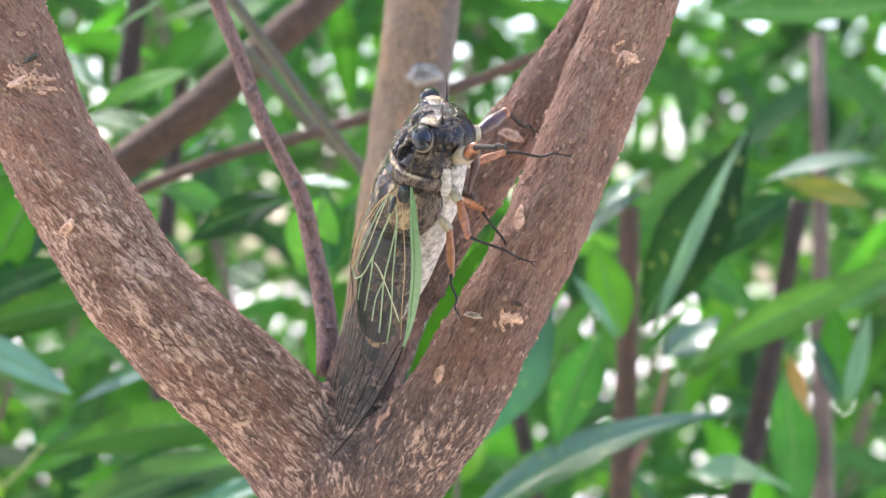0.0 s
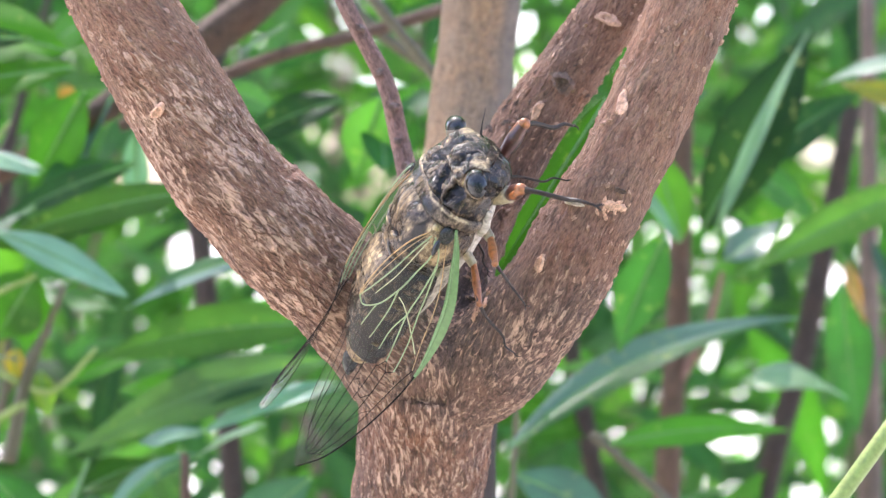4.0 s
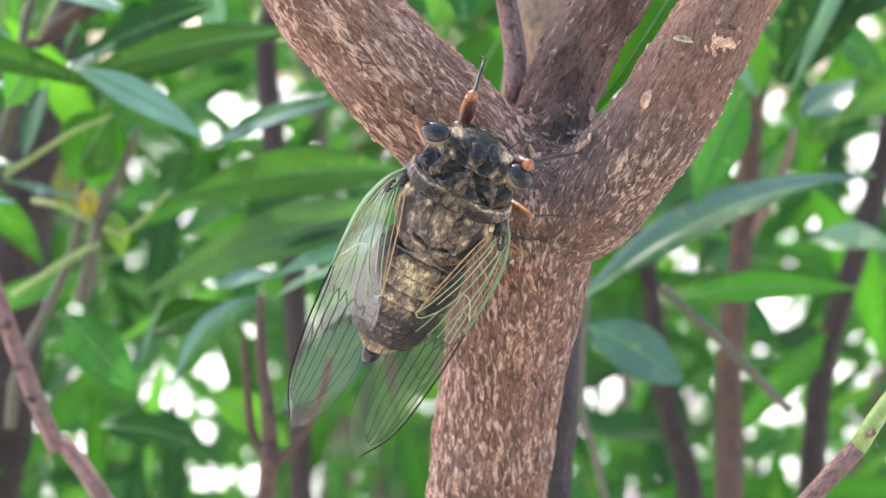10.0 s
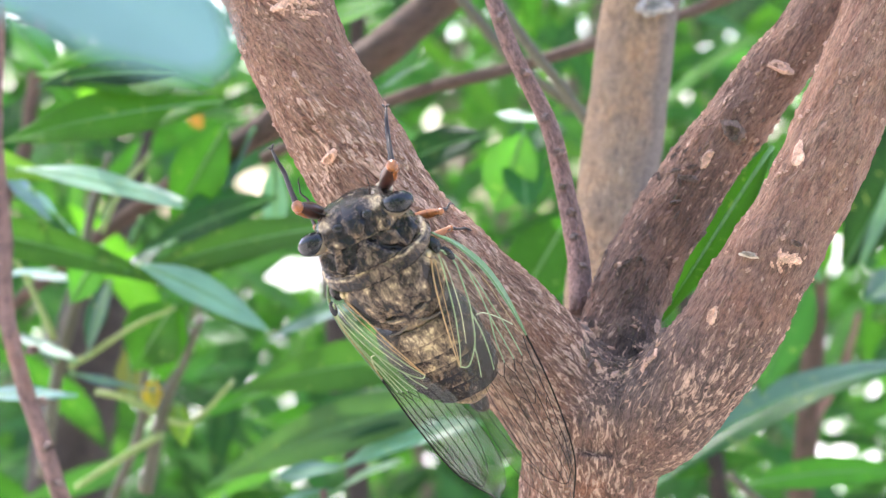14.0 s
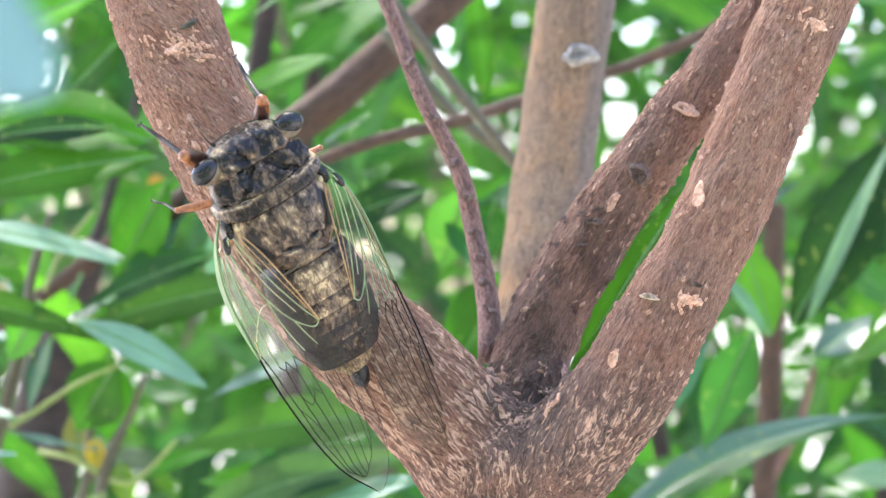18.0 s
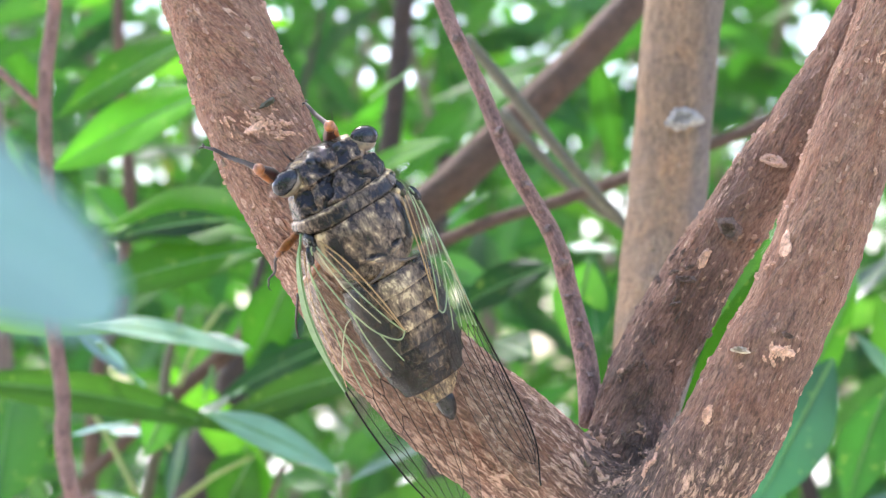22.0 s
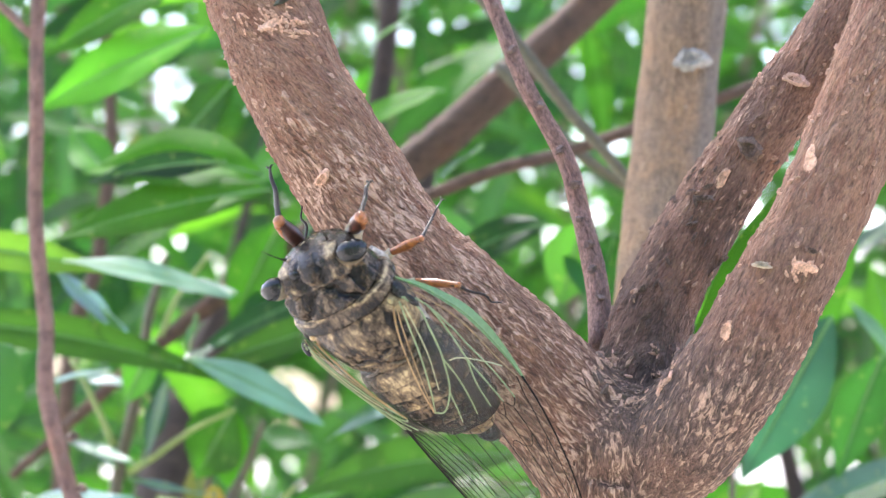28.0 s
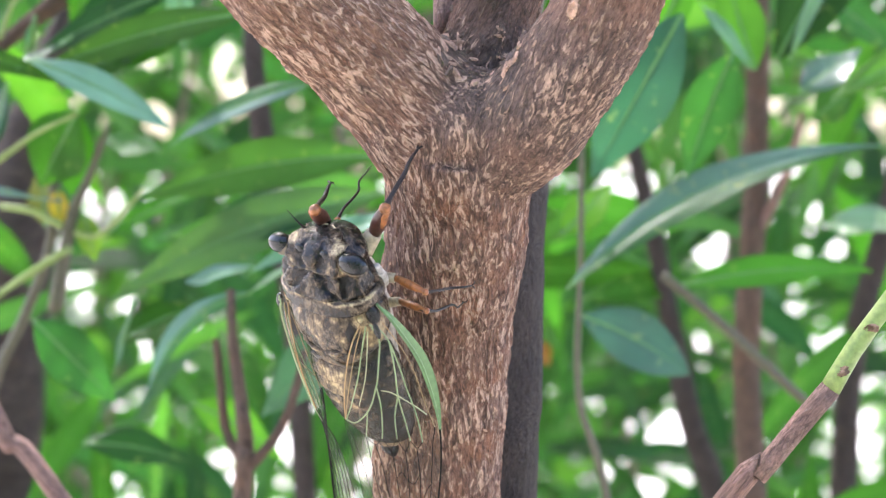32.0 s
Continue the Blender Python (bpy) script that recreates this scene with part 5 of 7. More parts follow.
stem(DEADTWIG, "shoot", [(-4.26, 12.80, -3.48), (-4.23, 12.70, -4.41), (-4.09, 12.50, -5.46), (-3.98, 12.20, -6.48), (-4.05, 12.00, -7.50), (-4.67, 10.27, -18.31), (-5.05, 11.27, -70.00), (-5.05, 12.27, -125.50)], [0.08, 0.1, 0.13, 0.16, 0.18, 0.18, 0.216, 0.27], BARK_BROWN)
stem(DEADTWIG, "shoot", [(-4.57, 12.90, -4.42), (-4.50, 12.80, -5.06), (-4.38, 12.60, -6.10), (-4.04, 12.30, -6.70)], [0.07, 0.08, 0.09, 0.1], BARK_BROWN)
stem(DEADTWIG, "shoot", [(-2.83, 12.00, -4.58), (-3.05, 12.00, -5.42), (-3.38, 12.00, -6.14), (-3.92, 12.10, -6.78)], [0.07, 0.08, 0.09, 0.1], BARK_BROWN)
GREENSHOOT = shrub("shoot", "green shoot turning brown towards its base")
stem(GREENSHOOT, "shoot", [(6.55, 0.60, -1.59), (5.43, 0.60, -3.11), (5.00, 0.60, -3.69), (4.69, 0.60, -4.20)], [0.115, 0.12, 0.125, 0.135], GREEN_TWIG)
bumps(GREENSHOOT, "node", [(5.62, 0.48, -2.82), (5.2, 0.48, -3.4), (4.86, 0.48, -3.95)], 0.09, BUDSCAR, "brown leaf scar on the shoot")
stem(GREENSHOOT, "base", [(4.70, 0.60, -4.19), (4.20, 0.70, -4.80), (3.77, 0.80, -5.33), (3.12, 1.00, -6.02), (-2.87, 2.86, -14.47), (-6.47, 3.86, -70.00), (-6.47, 4.86, -125.50)], [0.14, 0.14, 0.15, 0.16, 0.18, 0.216, 0.27], BARK_TWIG, "reddish-brown lower part")
FARSTEMS = shrub("thicket_stem", "blurred brown stem of a shrub further back")
stem(FARSTEMS, "stem", [(7.15, 22.00, 3.78), (7.09, 22.00, -0.54), (6.97, 22.00, -3.00), (6.81, 22.00, -5.76), (6.92, 22.00, -9.94), (7.15, 22.00, -20.93), (7.29, 23.00, -70.00), (7.29, 24.00, -125.50)], [0.26, 0.28, 0.29, 0.32, 0.36, 0.4, 0.5, 0.6], BARK_BROWN)
stem(FARSTEMS, "twig", [(6.99, 22.00, -3.00), (7.64, 21.50, -1.60), (7.96, 21.00, -0.10)], [0.13, 0.1, 0.07], BARK_TWIG)
FARSTEMS = shrub("thicket_stem", "blurred dark stem of a shrub further back")
stem(FARSTEMS, "stem", [(12.34, 26.00, 4.14), (11.11, 26.00, -2.19), (10.06, 26.00, -6.22), (9.77, 26.00, -10.75), (9.20, 26.00, -21.73), (8.86, 27.00, -70.00), (8.86, 28.00, -125.50)], [0.25, 0.3, 0.32, 0.35, 0.35, 0.42, 0.5249999999999999], BARK_DARK)
stem(FARSTEMS, "stem", [(4.36, 26.00, 0.32), (5.21, 26.00, -3.63), (5.92, 26.00, -7.48), (6.49, 26.00, -9.28), (6.78, 26.00, -11.24), (8.08, 26.00, -22.14), (8.86, 27.00, -70.00), (8.86, 28.00, -125.50)], [0.2, 0.24, 0.3, 0.34, 0.36, 0.36, 0.432, 0.54], BARK_DARK)
FARSTEMS = shrub("thicket_stem", "blurred dark trunk of a shrub further back")
stem(FARSTEMS, "stem", [(-8.10, 32.00, 12.50), (-9.12, 31.00, 8.08), (-10.10, 30.00, 3.79), (-10.75, 30.00, 1.50), (-11.41, 30.00, -0.95), (-11.95, 30.00, -4.17), (-12.37, 30.00, -8.47), (-13.24, 30.00, -19.43), (-13.76, 31.00, -70.00), (-13.76, 32.00, -125.50)], [0.08, 0.1, 0.16, 0.5, 0.95, 1.1, 1.2, 1.2, 1.44, 1.7999999999999998], BARK_DARK)
stem(FARSTEMS, "stem", [(-3.92, 24.00, 8.20), (-4.19, 24.00, 5.46), (-4.46, 24.00, 3.02), (-4.73, 24.00, 1.58), (-4.43, 24.00, -1.57), (-3.55, 24.00, -12.53), (-3.03, 25.00, -70.00), (-3.03, 26.00, -125.50)], [0.16, 0.2, 0.24, 0.26, 0.28, 0.28, 0.336, 0.42000000000000004], BARK_DARK)
FARSTEMS = shrub("thicket_stem", "grey-brown stem of a shrub further back")
stem(FARSTEMS, "stem", [(-11.75, 22.00, 11.63), (-11.76, 22.00, 9.12), (-11.58, 22.00, 6.19), (-11.86, 22.00, 3.87), (-12.94, 22.00, -7.07), (-13.58, 23.00, -70.00), (-13.58, 24.00, -125.50)], [0.13, 0.14, 0.15, 0.17, 0.2, 0.3, 0.4], BARK_BROWN)
stem(FARSTEMS, "stem", [(-4.86, 24.00, 11.44), (-5.17, 24.00, 8.88), (-5.56, 24.00, 6.34)], [0.25, 0.26, 0.28], BARK_DARK)
LSHRUB = shrub("shrub", "leafy shrub with long waxy green leaves")
leaf(LSHRUB, (-8.86, 30.00, 4.76), (-8.52, 30.00, 4.32), 0.38, 0.00, 10, LEAF_ORANGE, "withered orange leaf")
leaf(LSHRUB, (-21.30, 70.00, 14.57), (-21.14, 70.00, 11.58), 0.58, 0.00, 10, LEAF_OLD, "yellowing leaf")
stem(LSHRUB, "twig", [(-8.23, 17.00, -0.49), (-8.34, 17.00, -1.72), (-8.44, 17.00, -2.82), (-8.96, 17.00, -4.19), (-9.62, 17.00, -5.55), (-9.80, 17.00, -6.92)], [0.07, 0.08, 0.1, 0.11, 0.12, 0.13], OLIVE_TWIG, "thin olive-brown twig")
stem(LSHRUB, "twig", [(-8.42, 17.00, -2.70), (-8.06, 17.00, -2.20), (-7.73, 17.00, -1.40)], [0.06, 0.05, 0.04], OLIVE_TWIG, "thin olive-brown twig")
leaf(LSHRUB, (-7.75, 12.40, 8.32), (-11.07, 13.30, 6.86), 1.08, 0.11, 30, LEAF_LIT)
leaf(LSHRUB, (-7.53, 12.20, 7.17), (-11.17, 13.10, 5.76), 1.36, 0.09, 30, LEAF_LIT)
leaf(LSHRUB, (-6.51, 12.40, 4.36), (-10.20, 13.30, 4.54), 1.45, 0.29, 30, LEAF_LIT)
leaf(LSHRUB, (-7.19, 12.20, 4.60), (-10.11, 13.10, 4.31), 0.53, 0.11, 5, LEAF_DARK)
leaf(LSHRUB, (-6.31, 12.00, 4.03), (-10.81, 12.90, 3.17), 1.15, 0.13, 30, LEAF_LIT)
leaf(LSHRUB, (-12.46, 10.80, 3.01), (-9.21, 11.70, 2.47), 0.73, 0.06, 10, LEAF_OLIVE, "long matt olive-green leaf")
leaf(LSHRUB, (-10.05, 11.10, 2.66), (-7.01, 12.00, 1.99), 0.68, 0.11, 54, LEAF_TEAL_SHEEN, "leaf end with bluish sky sheen painted in", blunt=0.5, fold=0.1)
leaf(LSHRUB, (-13.00, 12.30, 1.67), (-7.18, 13.20, 0.38), 0.80, 0.24, 12, LEAF_OLIVE, "long drooping matt green leaf")
leaf(LSHRUB, (-8.01, 12.70, 0.89), (-5.47, 13.60, -0.42), 0.76, 0.11, 44, LEAF_TEAL_SHEEN, "drooping leaf end with bluish sky sheen painted in", blunt=0.4, fold=0.1)
leaf(LSHRUB, (-5.34, 14.00, 2.25), (-8.42, 14.90, 0.92), 0.60, 0.11, 20, LEAF_DARK)
leaf(LSHRUB, (-7.33, 13.80, 1.36), (-8.43, 14.70, 0.83), 0.28, 0.00, 54, LEAF_SHEEN_TINT)
leaf(LSHRUB, (-5.58, 14.60, 1.52), (-7.67, 15.50, 0.42), 0.76, 0.09, 30, LEAF)
leaf(LSHRUB, (-12.48, 13.50, -0.96), (-12.22, 14.40, 1.97), 1.87, 0.00, 12, LEAF_DARK)
leaf(LSHRUB, (-7.49, 15.00, 6.66), (-9.07, 15.90, 5.25), 1.04, 0.00, 20, LEAF)
leaf(LSHRUB, (-6.49, 15.00, 3.75), (-7.72, 15.90, 1.67), 1.19, 0.00, 14, LEAF)
leaf(LSHRUB, (-10.06, 15.00, 4.72), (-11.12, 15.90, 5.89), 0.86, 0.00, 20, LEAF)
leaf(LSHRUB, (-10.14, 13.00, 2.34), (-9.42, 13.90, 1.46), 0.37, 0.00, 56, LEAF_PALE_SHEEN, "leaf with the sky's sheen painted pale")
leaf(LSHRUB, (-11.92, 13.00, 1.28), (-11.19, 13.90, 1.08), 0.27, 0.03, 58, LEAF_PALE_SHEEN, "leaf with the sky's sheen painted pale")
leaf(LSHRUB, (-5.54, 16.00, 2.95), (-5.57, 16.90, 1.28), 0.58, 0.00, 54, LEAF_SHEEN_TINT)
leaf(LSHRUB, (-5.94, 15.50, 3.72), (-7.14, 16.40, 1.52), 0.38, 0.00, 54, LEAF_PALE_SHEEN, "leaf with the sky's sheen painted pale")
leaf(LSHRUB, (-6.34, 16.00, 5.45), (-7.61, 16.90, 4.77), 0.95, 0.00, 25, LEAF)
leaf(LSHRUB, (-11.17, 13.00, -1.79), (-9.28, 13.90, -1.81), 0.41, 0.04, 56, LEAF_PALE_SHEEN, "leaf with the sky's sheen painted pale")
leaf(LSHRUB, (-9.74, 14.00, 0.69), (-11.33, 14.90, 0.49), 0.27, 0.02, 56, LEAF_PALE_SHEEN)
leaf(LSHRUB, (-8.72, 14.50, 0.52), (-9.37, 15.40, -1.16), 0.45, 0.00, 50, LEAF_SHEEN_TINT)
leaf(LSHRUB, (-8.15, 14.50, 1.81), (-8.53, 15.40, 1.12), 0.22, 0.00, 50, LEAF_SHEEN_TINT)
leaf(LSHRUB, (-9.35, 14.20, -1.15), (-10.81, 15.10, -0.74), 0.29, 0.04, 50, LEAF_SHEEN_TINT)
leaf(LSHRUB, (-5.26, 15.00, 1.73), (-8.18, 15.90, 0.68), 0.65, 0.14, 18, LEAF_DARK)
leaf(LSHRUB, (-7.62, 16.00, -0.03), (-8.61, 16.90, -1.54), 1.41, 0.00, 15, LEAF)
leaf(LSHRUB, (-3.61, 16.50, -2.88), (-6.00, 17.20, -2.60), 0.90, 0.16, 30, LEAF)
leaf(LSHRUB, (-4.83, 16.00, -1.57), (-7.31, 16.90, -2.62), 0.43, 0.12, 35, LEAF)
leaf(LSHRUB, (-3.77, 13.00, 1.72), (-8.21, 13.90, 0.59), 0.73, 0.18, 15, LEAF_OLIVE)
leaf(LSHRUB, (-8.25, 13.00, 0.70), (-7.60, 13.90, 1.22), 0.31, 0.00, 50, LEAF_SHEEN_TINT)
leaf(LSHRUB, (-2.78, 14.00, 0.42), (-5.60, 14.90, -0.74), 0.52, 0.16, 38, LEAF_WAXY, sheen_from=(0.4, -0.9))
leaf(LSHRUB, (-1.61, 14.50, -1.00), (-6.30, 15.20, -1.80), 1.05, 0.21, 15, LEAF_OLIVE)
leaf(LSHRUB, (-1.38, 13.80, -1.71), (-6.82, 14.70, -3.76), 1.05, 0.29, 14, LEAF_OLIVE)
leaf(LSHRUB, (-1.16, 13.40, -2.18), (-4.16, 14.30, -3.33), 0.62, 0.18, 46, LEAF_SHEEN_TINT)
leaf(LSHRUB, (-2.72, 13.20, -2.92), (-4.09, 14.10, -3.66), 0.30, 0.04, 54, LEAF_TEAL_SHEEN)
leaf(LSHRUB, (-3.89, 13.30, -3.09), (-5.29, 14.20, -3.40), 0.54, 0.00, 54, LEAF_TEAL_SHEEN, blunt=0.4)
leaf(LSHRUB, (-3.95, 13.60, -3.60), (-6.13, 14.50, -5.76), 0.52, 0.5, 40, LEAF_WAXY, sheen_from=(0.5, 0.8))
leaf(LSHRUB, (-1.79, 14.20, -4.15), (-3.92, 15.10, -6.18), 1.16, 0.07, 20, LEAF_TEALDARK)
leaf(LSHRUB, (-8.41, 15.00, -4.17), (-6.93, 15.90, -5.93), 1.05, 0.00, 18, LEAF_DARK)
leaf(LSHRUB, (-6.34, 14.50, -3.79), (-6.88, 15.40, -5.26), 0.30, 0.00, 54, LEAF_SHEEN_TINT)
leaf(LSHRUB, (-6.67, 15.00, -4.61), (-5.11, 15.90, -3.98), 0.77, 0.09, 30, LEAF)
leaf(LSHRUB, (-8.69, 13.00, 1.24), (-9.49, 13.90, 0.01), 0.84, 0.00, 20, LEAF)
leaf(LSHRUB, (-7.00, 12.50, 2.08), (-8.53, 13.40, 2.40), 0.48, 0.00, 54, LEAF_TEAL_SHEEN)
leaf(LSHRUB, (-6.07, 17.00, -0.83), (-7.50, 17.90, -0.51), 0.53, 0.00, 20, LEAF_DARK)
leaf(LSHRUB, (-8.87, 19.00, -2.40), (-9.13, 19.90, -1.11), 0.64, 0.00, 30, LEAF_OLD, "yellowing leaf")
leaf(LSHRUB, (-5.53, 17.00, -6.08), (-3.71, 17.90, -7.46), 0.94, 0.12, 35, LEAF)
leaf(LSHRUB, (-7.96, 18.00, -7.02), (-5.66, 18.90, -7.66), 0.83, 0.13, 35, LEAF_DARK)
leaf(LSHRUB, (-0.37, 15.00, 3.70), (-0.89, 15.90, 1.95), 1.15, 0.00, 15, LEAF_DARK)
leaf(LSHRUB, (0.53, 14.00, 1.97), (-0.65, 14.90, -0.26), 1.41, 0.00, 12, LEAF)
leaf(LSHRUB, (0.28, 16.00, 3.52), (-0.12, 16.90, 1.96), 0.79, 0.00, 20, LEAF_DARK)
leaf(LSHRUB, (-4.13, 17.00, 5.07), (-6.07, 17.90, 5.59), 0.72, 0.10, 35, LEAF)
leaf(LSHRUB, (-5.33, 18.00, 6.20), (-6.44, 18.90, 7.30), 0.27, 0.00, 55, LEAF_SHEEN_TINT)
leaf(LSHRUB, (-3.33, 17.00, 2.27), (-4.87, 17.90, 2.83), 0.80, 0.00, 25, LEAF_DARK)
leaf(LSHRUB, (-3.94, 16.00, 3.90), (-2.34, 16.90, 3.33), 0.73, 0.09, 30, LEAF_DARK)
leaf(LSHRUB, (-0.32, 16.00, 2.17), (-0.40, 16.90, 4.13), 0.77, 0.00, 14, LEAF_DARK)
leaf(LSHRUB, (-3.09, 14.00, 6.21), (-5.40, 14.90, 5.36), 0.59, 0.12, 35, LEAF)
leaf(LSHRUB, (-3.66, 13.00, 7.56), (-4.65, 13.90, 7.07), 0.30, 0.00, 52, LEAF_SHEEN_TINT)
leaf(LSHRUB, (-2.33, 14.00, 5.08), (-3.38, 14.90, 4.50), 0.31, 0.00, 54, LEAF_SHEEN_TINT)
leaf(LSHRUB, (0.20, 16.00, 3.96), (-0.91, 16.90, 4.19), 0.40, 0.00, 54, LEAF_SHEEN_TINT)
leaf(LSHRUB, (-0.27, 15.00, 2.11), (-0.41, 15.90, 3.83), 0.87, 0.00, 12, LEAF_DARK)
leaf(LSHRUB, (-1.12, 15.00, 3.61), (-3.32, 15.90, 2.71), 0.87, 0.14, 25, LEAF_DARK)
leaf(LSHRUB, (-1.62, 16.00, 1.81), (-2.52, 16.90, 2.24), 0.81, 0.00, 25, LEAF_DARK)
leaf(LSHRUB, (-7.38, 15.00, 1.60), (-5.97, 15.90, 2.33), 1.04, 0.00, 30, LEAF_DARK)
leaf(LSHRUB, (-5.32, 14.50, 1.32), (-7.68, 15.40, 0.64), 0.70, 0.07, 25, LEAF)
leaf(LSHRUB, (-6.88, 15.50, 3.29), (-6.64, 16.40, 2.09), 0.66, 0.00, 54, LEAF_TEAL_SHEEN)
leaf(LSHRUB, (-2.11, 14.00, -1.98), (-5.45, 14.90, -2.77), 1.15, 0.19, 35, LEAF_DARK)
stem(LSHRUB, "twig", [(-10.25, 15.5, -3.65), (-10.08, 15.5, -2.28), (-9.91, 15.5, -1.24), (-9.70, 15.5, -0.35), (-9.49, 15.5, 0.53), (-9.33, 15.5, 1.83), (-9.15, 15.5, 2.48), (-8.96, 15.5, 3.12)], [0.15, 0.14, 0.13, 0.12, 0.11, 0.1, 0.08, 0.06], OLIVE_TWIG)
stem(LSHRUB, "twig", [(-8.19, 16.2, -4.05), (-7.94, 16.2, -2.75), (-7.76, 16.2, -2.01), (-7.42, 16.2, -1.28), (-7.04, 16.2, -0.30)], [0.16, 0.14, 0.12, 0.09, 0.06], OLIVE_TWIG)
stem(LSHRUB, "twig", [(-9.74, 15.5, -1.36), (-9.17, 15.5, -1.01), (-8.35, 15.5, -0.45), (-7.54, 15.5, -0.08)], [0.07, 0.065, 0.05, 0.04], GREEN_TWIG)
stem(LSHRUB, "twig", [(-10.03, 15.5, -0.79), (-10.47, 15.5, 0.15), (-10.95, 15.5, 1.00)], [0.07, 0.06, 0.05], GREEN_TWIG)
stem(LSHRUB, "twig", [(-7.99, 16.1, -2.33), (-8.56, 16.1, -2.04), (-9.26, 16.1, -1.91)], [0.08, 0.07, 0.06], GREEN_TWIG)
stem(LSHRUB, "twig", [(-7.83, 16.1, -2.78), (-8.57, 16.1, -3.22), (-9.65, 16.1, -3.94)], [0.08, 0.075, 0.06], GREEN_TWIG)
stem(LSHRUB, "twig", [(-7.74, 16.1, -2.46), (-7.33, 16.1, -2.55), (-6.92, 16.1, -2.27), (-6.34, 16.1, -1.62)], [0.07, 0.06, 0.05, 0.04], GREEN_TWIG)
stem(LSHRUB, "twig", [(-9.53, 15.5, 0.50), (-9.17, 15.5, -0.12), (-9.25, 15.5, -0.76)], [0.05, 0.05, 0.04], GREEN_TWIG)
stem(LSHRUB, "twig", [(-9.13, 15.8, 1.44), (-8.80, 15.8, 2.25), (-8.13, 15.8, 3.14)], [0.06, 0.05, 0.04], GREEN_TWIG)
leaf(LSHRUB, (-9.65, 15.3, 0.49), (-10.68, 15.7, 0.56), 0.30, 0.00, 52, LEAF_PALE_SHEEN)
leaf(LSHRUB, (-9.94, 15.3, -1.23), (-11.10, 15.7, -0.69), 0.26, 0.10, 55, LEAF_PALE_SHEEN)
leaf(LSHRUB, (-9.70, 15.3, -1.44), (-7.91, 15.7, -1.82), 0.22, -0.05, 54, LEAF_PALE_SHEEN)
leaf(LSHRUB, (-9.87, 15.3, -1.96), (-11.02, 15.7, -1.87), 0.34, 0.00, 52, LEAF_PALE_SHEEN)
leaf(LSHRUB, (-8.92, 15.3, 0.44), (-9.42, 15.7, -0.92), 0.45, 0.00, 15, LEAF_TEALDARK)
leaf(LSHRUB, (-8.05, 16.0, -1.60), (-8.08, 16.4, -2.34), 0.42, 0.00, 20, LEAF_OLD, "yellowing leaf")
leaf(LSHRUB, (-7.52, 16.0, -2.09), (-7.39, 16.4, -3.09), 0.50, 0.00, 25, LEAF_OLIVE)
leaf(LSHRUB, (-11.09, 14.8, 2.78), (-10.10, 15.2, 1.70), 0.45, 0.00, 55, LEAF_PALE_SHEEN)
leaf(LSHRUB, (-7.89, 16.6, 0.13), (-7.93, 17.0, -1.79), 0.95, 0.00, 12, LEAF)
RSHRUB = shrub("shrub", "leafy shrub with long waxy green leaves")
leaf(RSHRUB, (2.14, 14.00, -3.63), (8.57, 15.50, -0.92), 0.82, 0.66, 37, LEAF_WAXY, "long arching leaf with a pale sheen painted into its colour", sheen_from=(0.3, -1.2))
stem(RSHRUB, "stem", [(2.54, 15.00, 0.02), (2.48, 15.00, -3.00), (2.42, 15.00, -5.82), (3.01, 15.00, -8.09), (5.30, 15.00, -18.80), (6.67, 16.00, -70.00), (6.67, 17.00, -125.50)], [0.05, 0.06, 0.07, 0.08, 0.08, 0.096, 0.12], OLIVE_TWIG, "green stem")
stem(RSHRUB, "stem", [(4.32, 17.00, -3.54), (5.59, 17.00, -4.64), (7.27, 17.00, -6.23)], [0.1, 0.11, 0.1], OLIVE_TWIG, "green stem")
leaf(RSHRUB, (2.31, 30.00, -5.97), (2.64, 30.00, -6.66), 0.47, 0.00, 10, LEAF_ORANGE, "withered orange leaf")
leaf(RSHRUB, (-11.06, 30.00, -1.22), (-10.58, 30.00, -1.91), 0.41, 0.00, 10, LEAF_ORANGE, "withered orange leaf")
leaf(RSHRUB, (6.81, 17.50, 0.91), (9.47, 18.40, 5.55), 1.64, 0.00, 12, LEAF_SPOT, "green leaf with pale specks of damage", fold=0.3)
leaf(RSHRUB, (6.94, 16.60, 0.87), (9.18, 17.50, 5.38), 0.33, 0.07, 50, LEAF_SHEEN_TINT)
leaf(RSHRUB, (7.75, 18.00, 2.22), (10.72, 18.90, 4.11), 1.0, 0.08, 25, LEAF_DARK)
leaf(RSHRUB, (12.54, 19.00, 4.86), (9.95, 19.90, 4.29), 0.69, 0.16, 52, LEAF_SHEEN_TINT)
leaf(RSHRUB, (12.54, 19.50, 3.77), (10.60, 20.40, 4.38), 0.61, 0.05, 20, LEAF_OLD, "yellow-brown ageing leaf")
leaf(RSHRUB, (6.07, 16.20, 0.68), (5.17, 17.10, 2.09), 0.30, 0.05, 50, LEAF_SHEEN_TINT)
leaf(RSHRUB, (6.32, 17.20, 0.70), (5.75, 18.10, 2.99), 1.02, 0.00, 20, LEAF)
leaf(RSHRUB, (5.86, 17.50, 3.55), (7.09, 18.40, 4.55), 0.36, 0.04, 50, LEAF_SHEEN_TINT)
leaf(RSHRUB, (7.99, 17.50, 0.10), (13.29, 18.40, 2.45), 0.92, 0.13, 24, LEAF_OLIVE)
leaf(RSHRUB, (7.23, 17.00, 0.24), (8.67, 17.90, 1.16), 0.85, 0.00, 45, LEAF_SHEEN_TINT)
leaf(RSHRUB, (8.11, 20.00, 2.58), (10.23, 20.90, 1.13), 0.82, 0.05, 15, LEAF_DARK)
